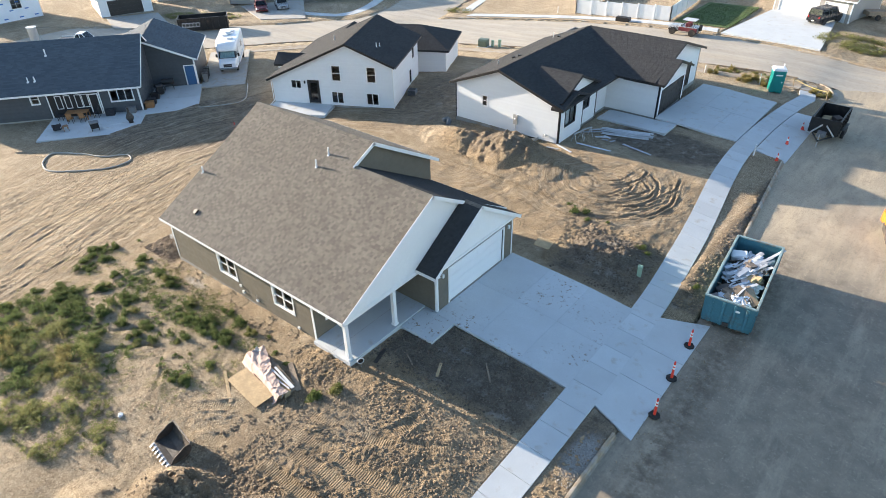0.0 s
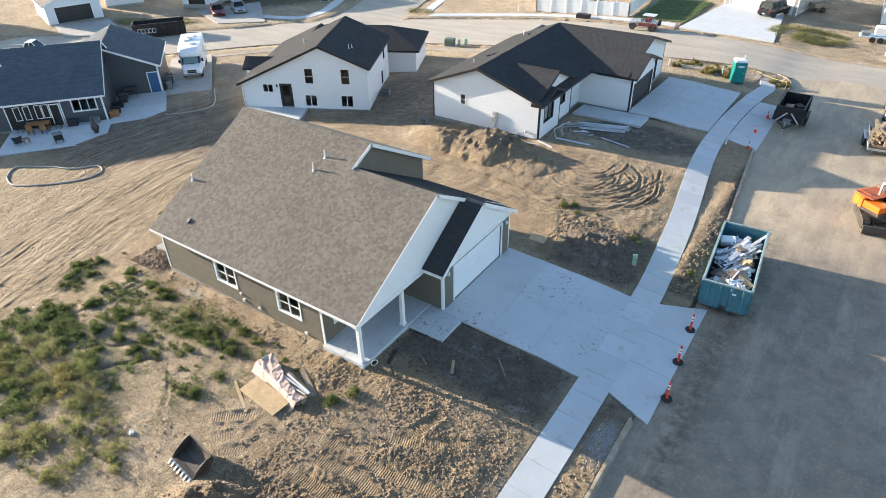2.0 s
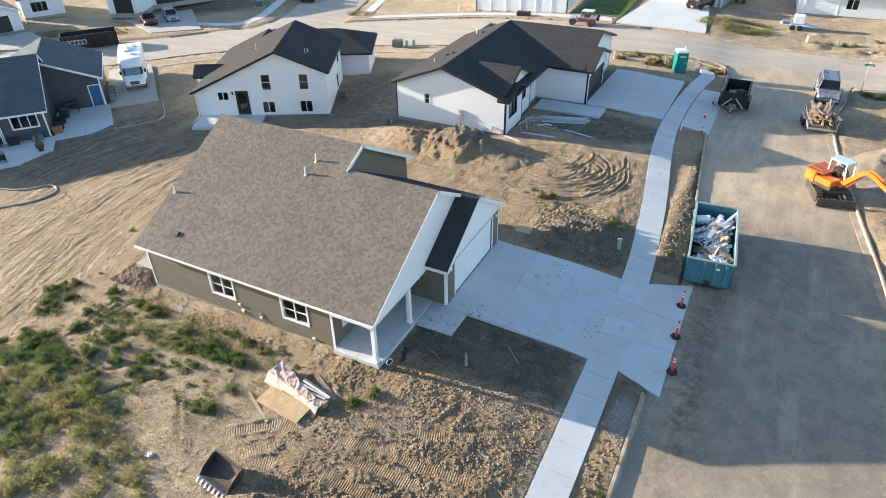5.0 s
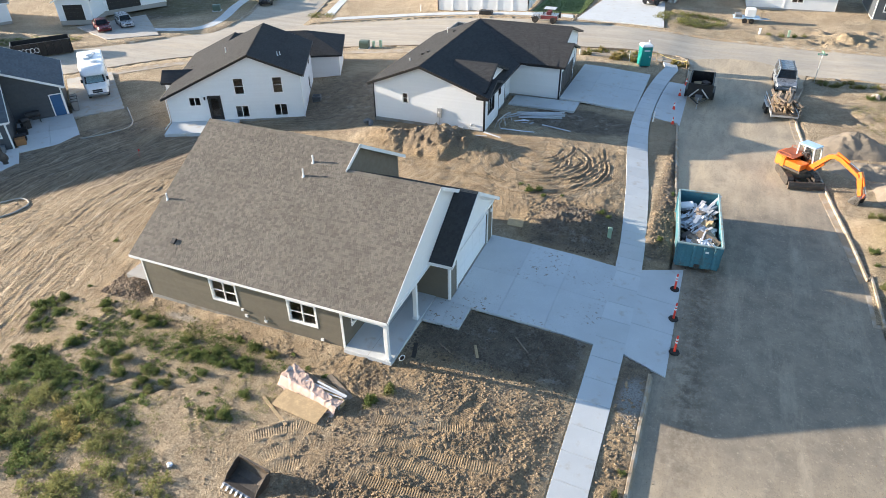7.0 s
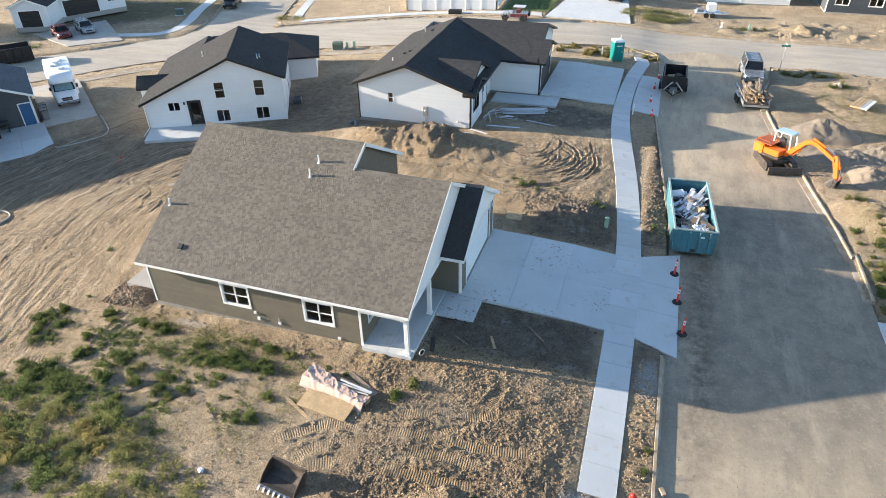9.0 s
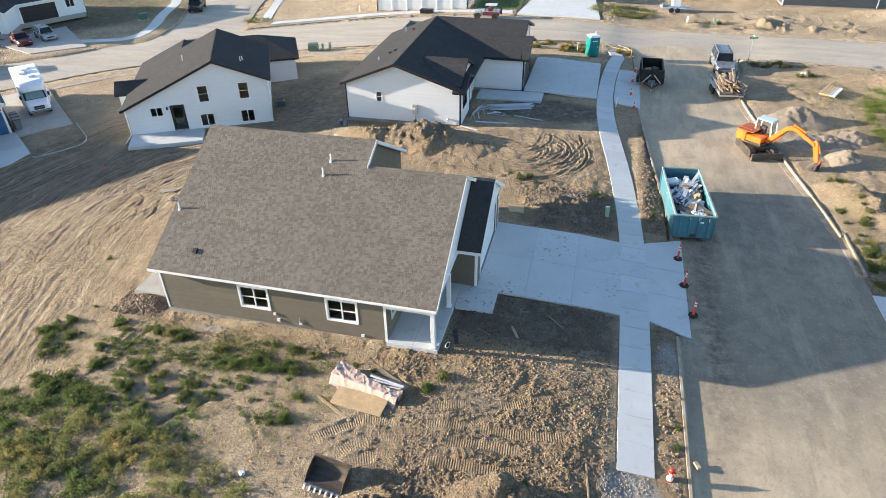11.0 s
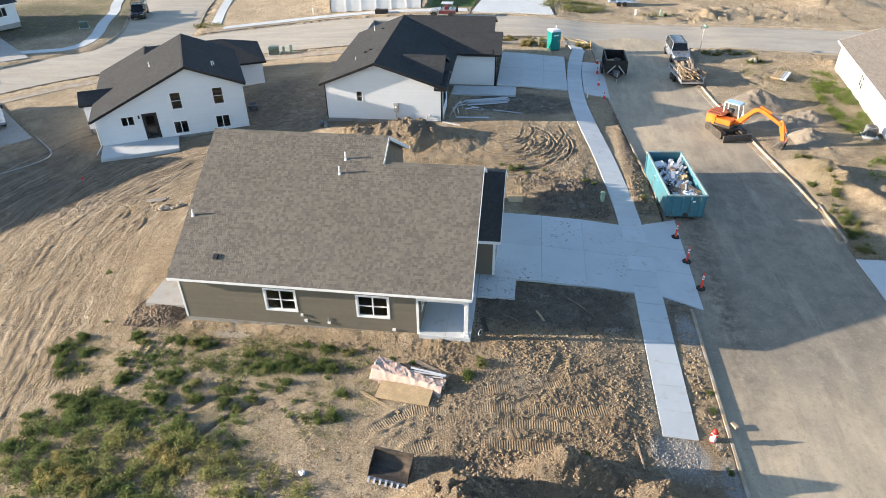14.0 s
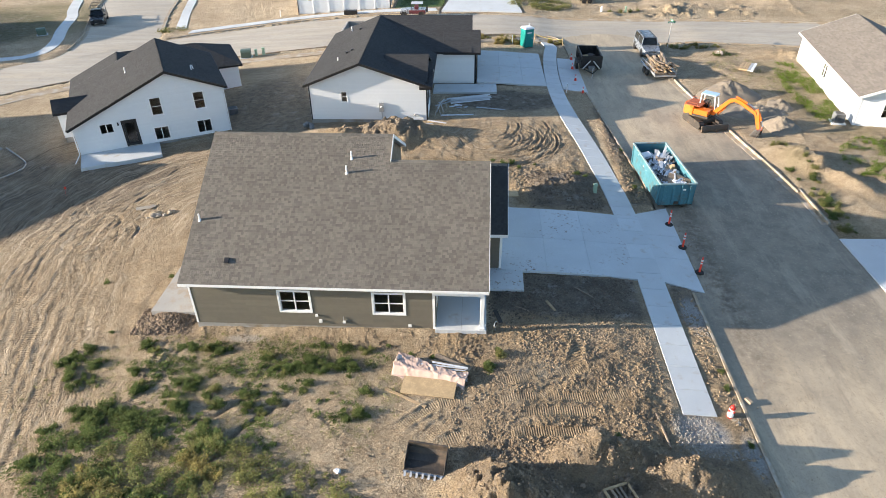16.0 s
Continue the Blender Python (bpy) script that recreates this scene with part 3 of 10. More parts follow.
def lumps(x, y, cell, k, fill=0.8):
    """Rounded lumps of uneven size, one or none to a cell; the height in metres."""
    wob = fbm(x / cell * 0.9, y / cell * 0.9, 2, k + 1) - 0.5
    u, v = x / cell + 0.7 * wob, y / cell - 0.6 * wob
    xi, yi = np.floor(u).astype(int), np.floor(v).astype(int)
    h = np.zeros_like(u)
    for i in (-1, 0, 1):
        for j in (-1, 0, 1):
            a, b = (xi + i) & 255, (yi + j) & 255
            s = LAT[(k + 2) % 6][a, b]
            r = 0.20 + 0.48 * s * s
            q = 1 - ((u - xi - i - LAT[k % 6][a, b]) ** 2 + (v - yi - j - LAT[(k + 1) % 6][a, b]) ** 2) / (r * r)
            h = np.maximum(h, np.where(LAT[(k + 3) % 6][b, a] < fill, r * np.sqrt(np.maximum(q, 0)), 0))
    return h * cell


def off_path(x, y, path, step=0.5):
    """Signed distance from a path and the run along it, for arrays of places."""
    pts = smooth_line(path, step)
    best, off, run = np.full(x.shape, 1e9), np.zeros_like(x), np.zeros_like(x)
    length = 0.0
    for p, q in zip(pts, pts[1:]):
        e = q - p
        l = float(np.hypot(*e)) + 1e-9
        t = np.clip(((x - p[0]) * e[0] + (y - p[1]) * e[1]) / (l * l), 0, 1)
        dx, dy = x - p[0] - t * e[0], y - p[1] - t * e[1]
        d = dx * dx + dy * dy
        near = d < best
        best = np.where(near, d, best)
        side = np.where(e[0] * dy - e[1] * dx >= 0, 1.0, -1.0)
        off, run = np.where(near, np.sqrt(d) * side, off), np.where(near, length + t * l, run)
        length += l
    return off, run, length


def mounds(x, y):
    """Heaps of soil left about the lots."""
    lump = 0.55 + 0.9 * fbm(x * 0.9, y * 0.9, 4, 2)
    h = np.zeros_like(x)
    h += 0.48 * blob(x, y, -12.2, 29.8, 3.6, 2.5, 20, 0.9) * lump
    h += 0.10 * within(x, y, -7.9, -6.8, 29.5, 44, 0.5) * lump * (along(STREET_W, y) > x + 0.3)
    big = 0.75 + 0.5 * fbm(x * 0.8, y * 0.8, 4, 1)
    h += 1.7 * blob(x, y, -16.7, 4.5, 3.2, 2.3, -8, 1.0) * big
    h += 1.45 * blob(x, y, -12.9, 6.6, 3.2, 1.3, 6, 1.0) * big
    h += 1.2 * blob(x, y, -9.4, 5.9, 2.5, 1.4, 0, 1.0) * big
    h += 0.6 * blob(x, y, -19.4, 2.6, 2.4, 1.6, 0, 1.0) * lump
    h += 1.15 * blob(x, y, 6.3, 35.0, 3.8, 1.8, -62, 1.0) * lump + 0.5 * blob(x, y, 8.4, 31.4, 2.4, 1.2, -60, 1.0) * lump
    h += 0.3 * blob(x, y, 13.2, 33.0, 3.2, 2.2, 20, 1.0) * lump
    h += 0.35 * blob(x, y, 8.0, 57.0, 6.0, 3.5, -10, 1.0) * lump
    h += 0.5 * blob(x, y, 16.0, 62.5, 7.0, 2.0, 0, 1.0) * lump
    h += 1.2 * blob(x, y, 26, 90, 9, 4, 0, 1.0) * lump
    h += 0.5 * blob(x, y, 9, 83.5, 7, 2, 0, 1.0) * lump
    h += 0.16 * blob(x, y, -40, 26.3, 0.8, 0.5)
    h += 0.16 * within(x, y, -32.2, -20.0, 13.95, 14.8, 0.3) * lump
    h += 0.28 * blob(x, y, -34.3, 14.9, 1.9, 1.2, 20, 1.0)
    ridge = np.zeros_like(x)
    for cx, cy, rx, ry, top_z in ((-25.3, 38.0, 4.6, 2.6, 1.55), (-28.6, 37.8, 4.0, 2.2, 0.95), (-22.0, 37.6, 4.0, 2.0, 0.6), (-31.0, 38.6, 2.6, 1.6, 0.45)):
        ridge = np.maximum(ridge, top_z * np.clip(1.05 - np.hypot((x - cx) / rx, (y - cy) / ry) + 0.5 * (fbm(x * 0.7, y * 0.7, 4, 4) - 0.5), 0, 1))
    return h * (1 + 0.5 * (fbm(x * 1.8, y * 1.8, 3, 3) - 0.5)) + ridge


def pair(path, gauge):
    """The two wheel lines of a vehicle that drove along a path."""
    return [offset_path(path, -gauge / 2), offset_path(path, gauge / 2)]


def offset_path(path, o):
    out = []
    for i, p in enumerate(path):
        a, b = path[max(i - 1, 0)], path[min(i + 1, len(path) - 1)]
        l = math.hypot(b[0] - a[0], b[1] - a[1])
        out.append((p[0] + (b[1] - a[1]) / l * o, p[1] - (b[0] - a[0]) / l * o))
    return out


def arc(cx, cy, r, a0, a1, n=9):
    return [(cx + r * math.cos(radians(a0 + (a1 - a0) * i / n)), cy + r * math.sin(radians(a0 + (a1 - a0) * i / n))) for i in range(n + 1)]


# ways driven behind the brown house, over its front lot and on the lot next to it: path, width, depth
HAUL = [(-36.0, 3.0), (-38.2, 9.5), (-39.7, 13.3), (-41.3, 18.3), (-42.4, 22.6), (-42.2, 27.5), (-40.0, 31.2), (-35.0, 33.6), (-27.0, 33.6)]
RS = random.Random(8)


def swerve(path, o0, o1):
    """A way beside another one, drifting from one offset to the other."""
    a, b = offset_path(path, o0), offset_path(path, o1)
    return [(p[0] + (q[0] - p[0]) * i / (len(path) - 1), p[1] + (q[1] - p[1]) * i / (len(path) - 1)) for i, (p, q) in enumerate(zip(a, b))]


LANES = []
for o0, o1, first, last in ((0.0, 0.2, 0, 9), (-1.1, 0.7, 0, 8), (0.7, -0.9, 1, 9), (-2.2, -1.2, 0, 8), (-3.0, -3.6, 0, 6), (-4.4, -2.4, 0, 7), (-5.4, -6.0, 0, 6), (-2.8, -5.4, 2, 7), (-7.4, -7.0, 0, 6), (-6.4, -9.6, 1, 6), (0.9, 1.0, 3, 9), (-9.4, -8.4, 0, 6), (-11.4, -11.0, 0, 6)):
    LANES += [(q, RS.uniform(0.26, 0.36), RS.uniform(0.010, 0.022)) for q in pair(swerve(HAUL, o0, o1)[first:last], RS.uniform(1.5, 1.8))]
for cx, cy, r, a0, a1 in ((-42.3, 23.6, 1.5, -150, 170), (-43.4, 25.0, 2.1, -40, 150), (-47.5, 27.0, 2.6, 20, 200), (-49.6, 26.4, 3.4, -30, 160), (-46.0, 29.6, 3.0, 150, 330), (-51.0, 29.4, 2.4, 10, 220), (-48.6, 23.4, 4.2, 30, 150), (-53.4, 27.2, 3.2, -60, 120), (-45.2, 31.6, 2.2, 120, 300), (-38.5, 31.5, 3.5, 90, 190)):
    LANES += [(q, RS.uniform(0.22, 0.30), RS.uniform(0.02, 0.034)) for q in pair(arc(cx, cy, r, a0, a1, 14), 1.2)]
LANES += [(q, 0.34, 0.018) for q in pair([(-41.5, 9.3), (-39.6, 9.0), (-37.9, 8.9), (-36.4, 9.1), (-35.2, 9.8), (-33.3, 9.8)], 0.9)]
SPINS = ([(arc(-16.4 + RS.uniform(-0.9, 0.9), 38.0 + RS.uniform(-0.8, 0.8), 1.2 + 0.22 * k, -120 + RS.uniform(-10, 40), RS.uniform(-5, 70), 11), RS.uniform(0.16, 0.26), RS.uniform(0.02, 0.05)) for k in range(17)]
         + [(arc(-18.4 + RS.uniform(-1, 1), 39.6 + RS.uniform(-1, 1), 2.4 + 0.5 * k, -90 + RS.uniform(-20, 30), RS.uniform(-20, 30), 9), 0.22, RS.uniform(0.02, 0.045)) for k in range(8)]
         + [(q, 0.36, 0.040) for q in pair([(-31.0, 34.6), (-27.9, 33.6), (-23.4, 33.1), (-19.5, 33.0), (-16.4, 33.2), (-13.6, 35.0)], 1.6)]
         + [(q, 0.30, 0.035) for q in pair([(-30.0, 35.2), (-24.0, 34.6), (-19.5, 34.2), (-17.0, 34.8)], 1.1)]
         + [(q, 0.30, 0.030) for q in pair([(-27.0, 31.4), (-22.7, 31.2), (-18.8, 31.6), (-15.0, 33.6), (-12.4, 37.4)], 1.3)])
CRAWLS = [([(-20.6, 6.9), (-19.7, 8.1), (-18.2, 8.8), (-16.0, 9.1), (-12.4, 9.3)], 0.55, 0.03), ([(-19.6, 7.0), (-18.4, 7.6), (-16.0, 7.9), (-13.0, 8.2), (-11.0, 8.8)], 0.55, 0.03),
          ([(-18.6, 9.6), (-16.0, 10.0), (-13.0, 10.2), (-10.6, 10.6)], 0.5, 0.025), ([(-17.4, 10.8), (-14.5, 11.4), (-12.0, 12.4), (-10.2, 13.8)], 0.5, 0.025),
          ([(-15.6, 9.6), (-13.6, 11.6), (-12.8, 14.2)], 0.5, 0.025), ([(-21.6, 7.7), (-19.6, 9.3), (-17.6, 9.7)], 0.45, 0.025)]
TYRES = [([(-27.6, 8.0), (-26.0, 7.3), (-24.7, 6.7), (-24.0, 6.0), (-23.7, 4.8)], 0.2, 0.025), ([(-26.4, 9.4), (-24.6, 8.5), (-23.7, 7.6), (-22.6, 6.7), (-21.4, 5.8)], 0.26, 0.015),
         ([(-33.4, 13.6), (-33.6, 11.6), (-33.3, 10.2), (-33.6, 8.8), (-34.6, 7.2)], 0.3, 0.025), ([(-32.4, 13.4), (-32.7, 11.4), (-32.4, 9.8)], 0.3, 0.02)]


def driven(x, y):
    """Relief of the ruts, the run along each for its cleats, and how plain they are."""
    bed_z, lip_z, run, plain = (np.zeros_like(x) for _ in range(4))
    for n, (path, w, depth) in enumerate(LANES + SPINS + CRAWLS + TYRES):
        bar_run = 1.0 if w > 0.4 else 0.6
        xs, ys = [p[0] for p in path], [p[1] for p in path]
        m = (x > min(xs) - 1) & (x < max(xs) + 1) & (y > min(ys) - 1) & (y < max(ys) + 1)
        if not m.any():
            continue
        u, v = x[m], y[m]
        off, s, length = off_path(u, v, path, 0.6)
        d = np.abs(off + 0.4 * (fbm(u * 0.5, v * 0.5, 2, n) - 0.5))
        here = ramp(0, 1.0, s) * ramp(length, length - 1.0, s) * np.clip(2.8 * (fbm(u * 0.35 + 3 * n, v * 0.35, 3, n) - 0.26), 0.2, 1)
        bed, lip = ramp(w * 0.62, w * 0.38, d), np.exp(-((d - w * 0.74) / 0.085) ** 2)
        bed_z[m] = np.minimum(bed_z[m], -depth * here * bed)
        lip_z[m] = np.maximum(lip_z[m] * (1 - 0.7 * bed * here), depth * here * lip * (0.5 + 1.3 * vnoise(u * 3.1, v * 3.1, n)))
        keep = bed * here > 0.8 * plain[m]
        run[m], plain[m] = np.where(keep, s * bar_run, run[m]), np.where(keep, bed * here, plain[m])
    return bed_z + lip_z, run, plain


def broken(x, y):
    """How far the soil is churned to clods."""
    c = within(x, y, -19.5, -9.4, 4, 15.0, 1.3) * np.clip(0.25 + 1.6 * (fbm(x * 0.42, y * 0.42, 3, 1) - 0.22) + 0.25 * ramp(-17, -12, x), 0.15, 1.1)
    c = c + 1.0 * within(x, y, -15.5, -9.3, 26.8, 32.5, 0.8) + 0.9 * within(x, y, -17, -9.3, 15.4, 19, 0.4) * np.clip(0.3 + 2.4 * (fbm(x * 0.6, y * 0.6, 3, 3) - 0.36), 0.15, 1) + 1.25 * within(x, y, -7.8, -6.4, 28.5, 45, 0.3)
    c = c + 0.7 * within(x, y, -7.3, -6.2, -5, 18, 0.3) + 1.0 * within(x, y, 6, 22, 28, 66, 2) + 0.9 * blob(x, y, -25.5, 37.6, 7.5, 3.2, 0, 0.5)
    c = c + 0.8 * within(x, y, -35.2, -32.0, 13.2, 16.2, 0.7) + 0.35 * within(x, y, -32, -18, 12.3, 14.3, 0.5) + 0.5 * within(x, y, -19.5, -10.4, 29, 33, 1.0)
    c = c + 0.9 * within(x, y, -18.2, -7, 1, 7.4, 0.8)
    return np.clip(c, 0, 1.3) * (1 - blob(x, y, -19.85, 6.2, 2.0, 1.7, 0, 0.5))


def relief(x, y):
    z = 0.12 * (fbm(x * 0.35, y * 0.35, 4) - 0.5) + 0.07 * (fbm(x * 1.7, y * 1.7, 3, 3) - 0.5)
    c = np.maximum(broken(x, y), 0.30 * within(x, y, -52, -9, 1, 42, 1.0))
    m = c > 0.03
    u, v = x[m], y[m]
    rough = 0.14 * (fbm(u * 0.9, v * 0.9, 3, 1) - 0.5) + 0.10 * lumps(u, v, 0.55, 1, 0.2) + 0.20 * lumps(u, v, 0.25, 3, 0.45) + 0.42 * lumps(u, v, 0.15, 0, 0.65) + 0.34 * lumps(u, v, 0.105, 4, 0.6)
    heap = ramp(0.25, 0.8, mounds(u, v))
    ruts, _, plain = driven(x, y)
    z[m] += c[m] * (1 - 0.85 * plain[m]) * (rough + heap * (0.62 * lumps(u, v, 0.85, 4, 0.6) + 0.62 * lumps(u, v, 0.42, 2, 0.65)))
    # hummocks between the tracks behind the house and on the lot next to it
    west = within(x, y, -54, -34.5, 4, 33, 2.0)
    off, s, length = off_path(np.where(west > 0, x, -40.0), np.where(west > 0, y, 15.0), HAUL, 1.5)
    bend = 1.6 * fbm(x * 0.22, y * 0.22, 3, 5)
    z = z + west * (0.018 * (vnoise(off * 1.9 + bend, s * 0.16, 2) + 0.8 * vnoise(off * 3.6 + 2 * bend, s * 0.25 + 9, 3) + 0.7 * vnoise(off * 5.6 + bend, s * 0.4 + 3, 4) - 1.2))
    churn = west * ramp(-37.0, -39.5, x + 0.25 * (y - 16)) * np.clip(2.4 * (fbm(x * 0.5, y * 0.5, 3, 6) - 0.38), 0, 1)
    z = z + churn * 0.10 * lumps(x, y, 0.42, 2, 0.5)
    z = z + within(x, y, -30, -10, 31, 42, 1.5) * (0.10 * (fbm(x * 1.4, y * 1.4, 4, 5) - 0.5))
    z = z + ruts
    far_lot = within(x, y, -8, 26, 80.2, 87.5, 0.8)
    z = z + far_lot * 0.35 * lumps(x, y, 1.5, 2, 0.35) + within(x, y, 2.5, 10.5, 80.2, 83.5, 0.7) * 0.6 * lumps(x + 0.4 * y, y, 0.9, 5, 0.6)
    # low weedy hummocks and washed-out rills on the front lot
    z = z + within(x, y, -37.5, -25, 3, 12, 1.2) * 0.22 * np.clip(fbm(x * 0.8, y * 0.8, 4, 2) - 0.47, 0, 1)
    for xs, ys, w, depth in (((-28.9, -28.3, -28.2, -27.9, -27.3, -27.0, -26.6, -26.3), (5.9, 6.5, 7.2, 7.8, 8.4, 8.9, 9.1, 9.2), 0.16, 0.20), ((-30.3, -29.3, -28.8, -28.3), (8.2, 8.4, 9.0, 9.5), 0.13, 0.13)):
        a, _, _ = off_path(x, y, list(zip(xs, ys)), 0.3)
        a = a + 0.22 * (fbm(x * 1.6, y * 1.6, 3, 4) - 0.5)
        z = z - depth * ramp(w, 0.02, np.abs(a))
    pad = within((x + 60.9) * C51 + (y - 27.7) * S51, -(x + 60.9) * S51 + (y - 27.7) * C51, -10, 10.5, -6.4, 19, 1.6)
    z = z * (1 - pad) + pad * (np.minimum(gnd(x, y), -1.56) - gnd(x, y))
    return z + mounds(x, y)


def spaced(*runs):
    """Coordinates from runs of (start, end, step)."""
    out = [np.arange(a, b, s) for a, b, s in runs]
    return np.concatenate(out)


far = np.array([3, 6, 12, 25, 50, 100, 200, 400, 800, 1600, 3000.0])
gx = np.concatenate([(-122 - far)[::-1], spaced((-122, -62, 1.0), (-62, -54, 0.4), (-54, -46, 0.13), (-46, -36, 0.085), (-36, -20.5, 0.085), (-20.5, -9.3, 0.048), (-9.3, -4, 0.1), (-4, 5, 0.5), (5, 19, 0.16), (19, 26, 0.3), (26, 60, 1.2)), 60 + far])
gy = np.concatenate([(-14 - far)[::-1], spaced((-14, 1, 0.5), (1, 3.5, 0.1), (3.5, 15.4, 0.05), (15.4, 33, 0.105), (33, 43, 0.11), (43, 62, 0.26), (62, 78, 0.7), (78, 88, 0.3), (88, 112, 0.8)), 112 + far])
X, Y = np.meshgrid(gx, gy, indexing="ij")
Z = gnd(X, Y) + relief(X, Y) - 0.28 * blob(X, Y, -44.5, 39.5, 10, 5.5, 25, 0.4)
SOIL_Z = Z
HARD = hard(X, Y)
Z = np.where(HARD, gnd(X, Y) - 0.10, Z)
Z = np.where(on_street(X, Y), gnd(X, Y) - 0.28, Z)
nx, ny = X.shape
ground_me = bpy.data.meshes.new("ground")
idx = np.arange(nx * ny).reshape(nx, ny)
quads = np.stack([idx[:-1, :-1], idx[1:, :-1], idx[1:, 1:], idx[:-1, 1:]], axis=-1).reshape(-1, 4)
ground_me.vertices.add(nx * ny)
ground_me.vertices.foreach_set("co", np.stack([X, Y, Z], axis=-1).ravel())
ground_me.loops.add(quads.size)
ground_me.loops.foreach_set("vertex_index", quads.ravel())
ground_me.polygons.add(len(quads))
ground_me.polygons.foreach_set("loop_start", np.arange(0, quads.size, 4))
ground_me.polygons.foreach_set("loop_total", np.full(len(quads), 4))
ground_me.polygons.foreach_set("use_smooth", np.ones(len(quads), bool))
ground_me.update()

# how damp and darkened for shade (red), grassy (green) and stony (blue) the soil is
# the wide patches by the houses put their shade into the soil colour
moist_shaded = np.maximum.reduce([
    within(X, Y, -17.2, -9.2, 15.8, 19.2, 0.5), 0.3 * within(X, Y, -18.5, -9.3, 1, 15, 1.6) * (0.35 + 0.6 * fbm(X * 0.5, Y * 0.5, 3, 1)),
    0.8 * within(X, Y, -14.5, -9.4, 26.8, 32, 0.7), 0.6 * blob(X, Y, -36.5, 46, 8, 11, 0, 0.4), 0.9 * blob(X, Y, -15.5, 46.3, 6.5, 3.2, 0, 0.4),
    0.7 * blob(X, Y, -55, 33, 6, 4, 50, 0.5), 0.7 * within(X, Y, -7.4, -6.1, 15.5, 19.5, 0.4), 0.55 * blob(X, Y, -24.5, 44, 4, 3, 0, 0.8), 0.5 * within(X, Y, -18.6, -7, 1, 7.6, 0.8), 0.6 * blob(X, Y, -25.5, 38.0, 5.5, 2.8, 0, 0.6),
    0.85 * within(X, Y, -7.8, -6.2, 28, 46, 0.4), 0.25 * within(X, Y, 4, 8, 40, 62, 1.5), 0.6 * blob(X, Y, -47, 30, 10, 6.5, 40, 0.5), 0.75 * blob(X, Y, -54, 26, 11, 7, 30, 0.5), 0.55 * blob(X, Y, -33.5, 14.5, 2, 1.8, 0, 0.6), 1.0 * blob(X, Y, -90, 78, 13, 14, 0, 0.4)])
grass = np.maximum.reduce([
    0.35 * blob(X, Y, -31.5, 5.5, 6.5, 4.5, 0, 0.8), 0.15 * within(X, Y, -34, -21, 9.6, 12.8, 1.0), 0.6 * blob(X, Y, -88, 82, 19, 14, 20, 0.3),
    0.35 * within(X, Y, 10, 15, 40, 60, 1.0), 0.45 * blob(X, Y, -15.5, 67, 4.5, 1.6, 5, 0.7), 0.5 * blob(X, Y, -93, 52, 6, 3, 30, 0.6),
    0.3 * within(X, Y, 5, 6.6, 24, 39, 0.5), 0.35 * blob(X, Y, 20, 38, 8, 6, 0, 0.7), 0.1 * within(X, Y, -14, 40, 80, 84, 1)]) * (0.3 + 1.0 * fbm(X * 0.4, Y * 0.4, 4, 2))
stony = np.maximum.reduce([0.9 * blob(X, Y, -8.3, 8.6, 1.5, 1.2, -15, 0.5), 0.6 * blob(X, Y, -3.6, 20.2, 1.0, 0.8), 0.95 * blob(X, Y, -6.6, 16.6, 0.75, 1.7, 0, 0.6), 0.9 * blob(X, Y, -6.5, 7.4, 0.6, 1.6, 0, 0.7), 0.5 * blob(X, Y, -29.5, 13.5, 1.4, 0.4, 0, 0.6)])
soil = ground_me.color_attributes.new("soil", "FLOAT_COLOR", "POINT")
soil.data.foreach_set("color", np.stack([moist_shaded, np.clip(grass, 0, 1), stony, np.ones_like(X)], axis=-1).ravel())
# where wheels have swept (distance off the way, run along it, strength), and the cleats and churned soil
west = np.maximum(within(X + 0.22 * (Y - 16), Y, -56, -37.2, 2, 34, 1.2), 0.9 * within(X, Y, -58, -36, 22, 41, 2.5))
OFF, RUN, _ = off_path(X, Y, HAUL, 1.5)
spin = blob(X, Y, -16.0, 37.2, 7.0, 5.6, 0, 0.35)
OFF = np.where(spin > 0, np.hypot(X + 16.6, Y - 38.2), OFF)
RUN = np.where(spin > 0, 3.0 * np.arctan2(Y - 38.2, X + 16.6), RUN)
behind = 0.6 * within(X, Y, -34, -16, 31, 35, 1.2)
track = ground_me.color_attributes.new("track", "FLOAT_COLOR", "POINT")
track.data.foreach_set("color", np.stack([OFF, RUN, np.maximum.reduce([west, 0.9 * spin, behind]), np.ones_like(X)], axis=-1).ravel())
_, CLEAT, PLAIN = driven(X, Y)
tread = ground_me.color_attributes.new("tread", "FLOAT_COLOR", "POINT")
tread.data.foreach_set("color", np.stack([CLEAT, PLAIN, np.clip(np.maximum(broken(X, Y) * np.where(X > 4, 0.25, 1.0), np.maximum(0.6 * within(X, Y, -31, -9.5, 28, 42, 2.0), 0.42 * within(X, Y, -56, -33, 3, 42, 2.0))), 0, 1), np.ones_like(X)], axis=-1).ravel())
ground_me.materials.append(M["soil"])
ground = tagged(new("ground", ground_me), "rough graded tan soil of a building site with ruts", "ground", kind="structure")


def top(x, y):
    """Height of the soil at a place, heaps included."""
    i, j = min(max(int(np.searchsorted(gx, x)) - 1, 0), nx - 2), min(max(int(np.searchsorted(gy, y)) - 1, 0), ny - 2)
    a, b = (x - gx[i]) / (gx[i + 1] - gx[i]), (y - gy[j]) / (gy[j + 1] - gy[j])
    low = SOIL_Z[i, j] * (1 - b) + SOIL_Z[i, j + 1] * b
    return float(low * (1 - a) + (SOIL_Z[i + 1, j] * (1 - b) + SOIL_Z[i + 1, j + 1] * b) * a)


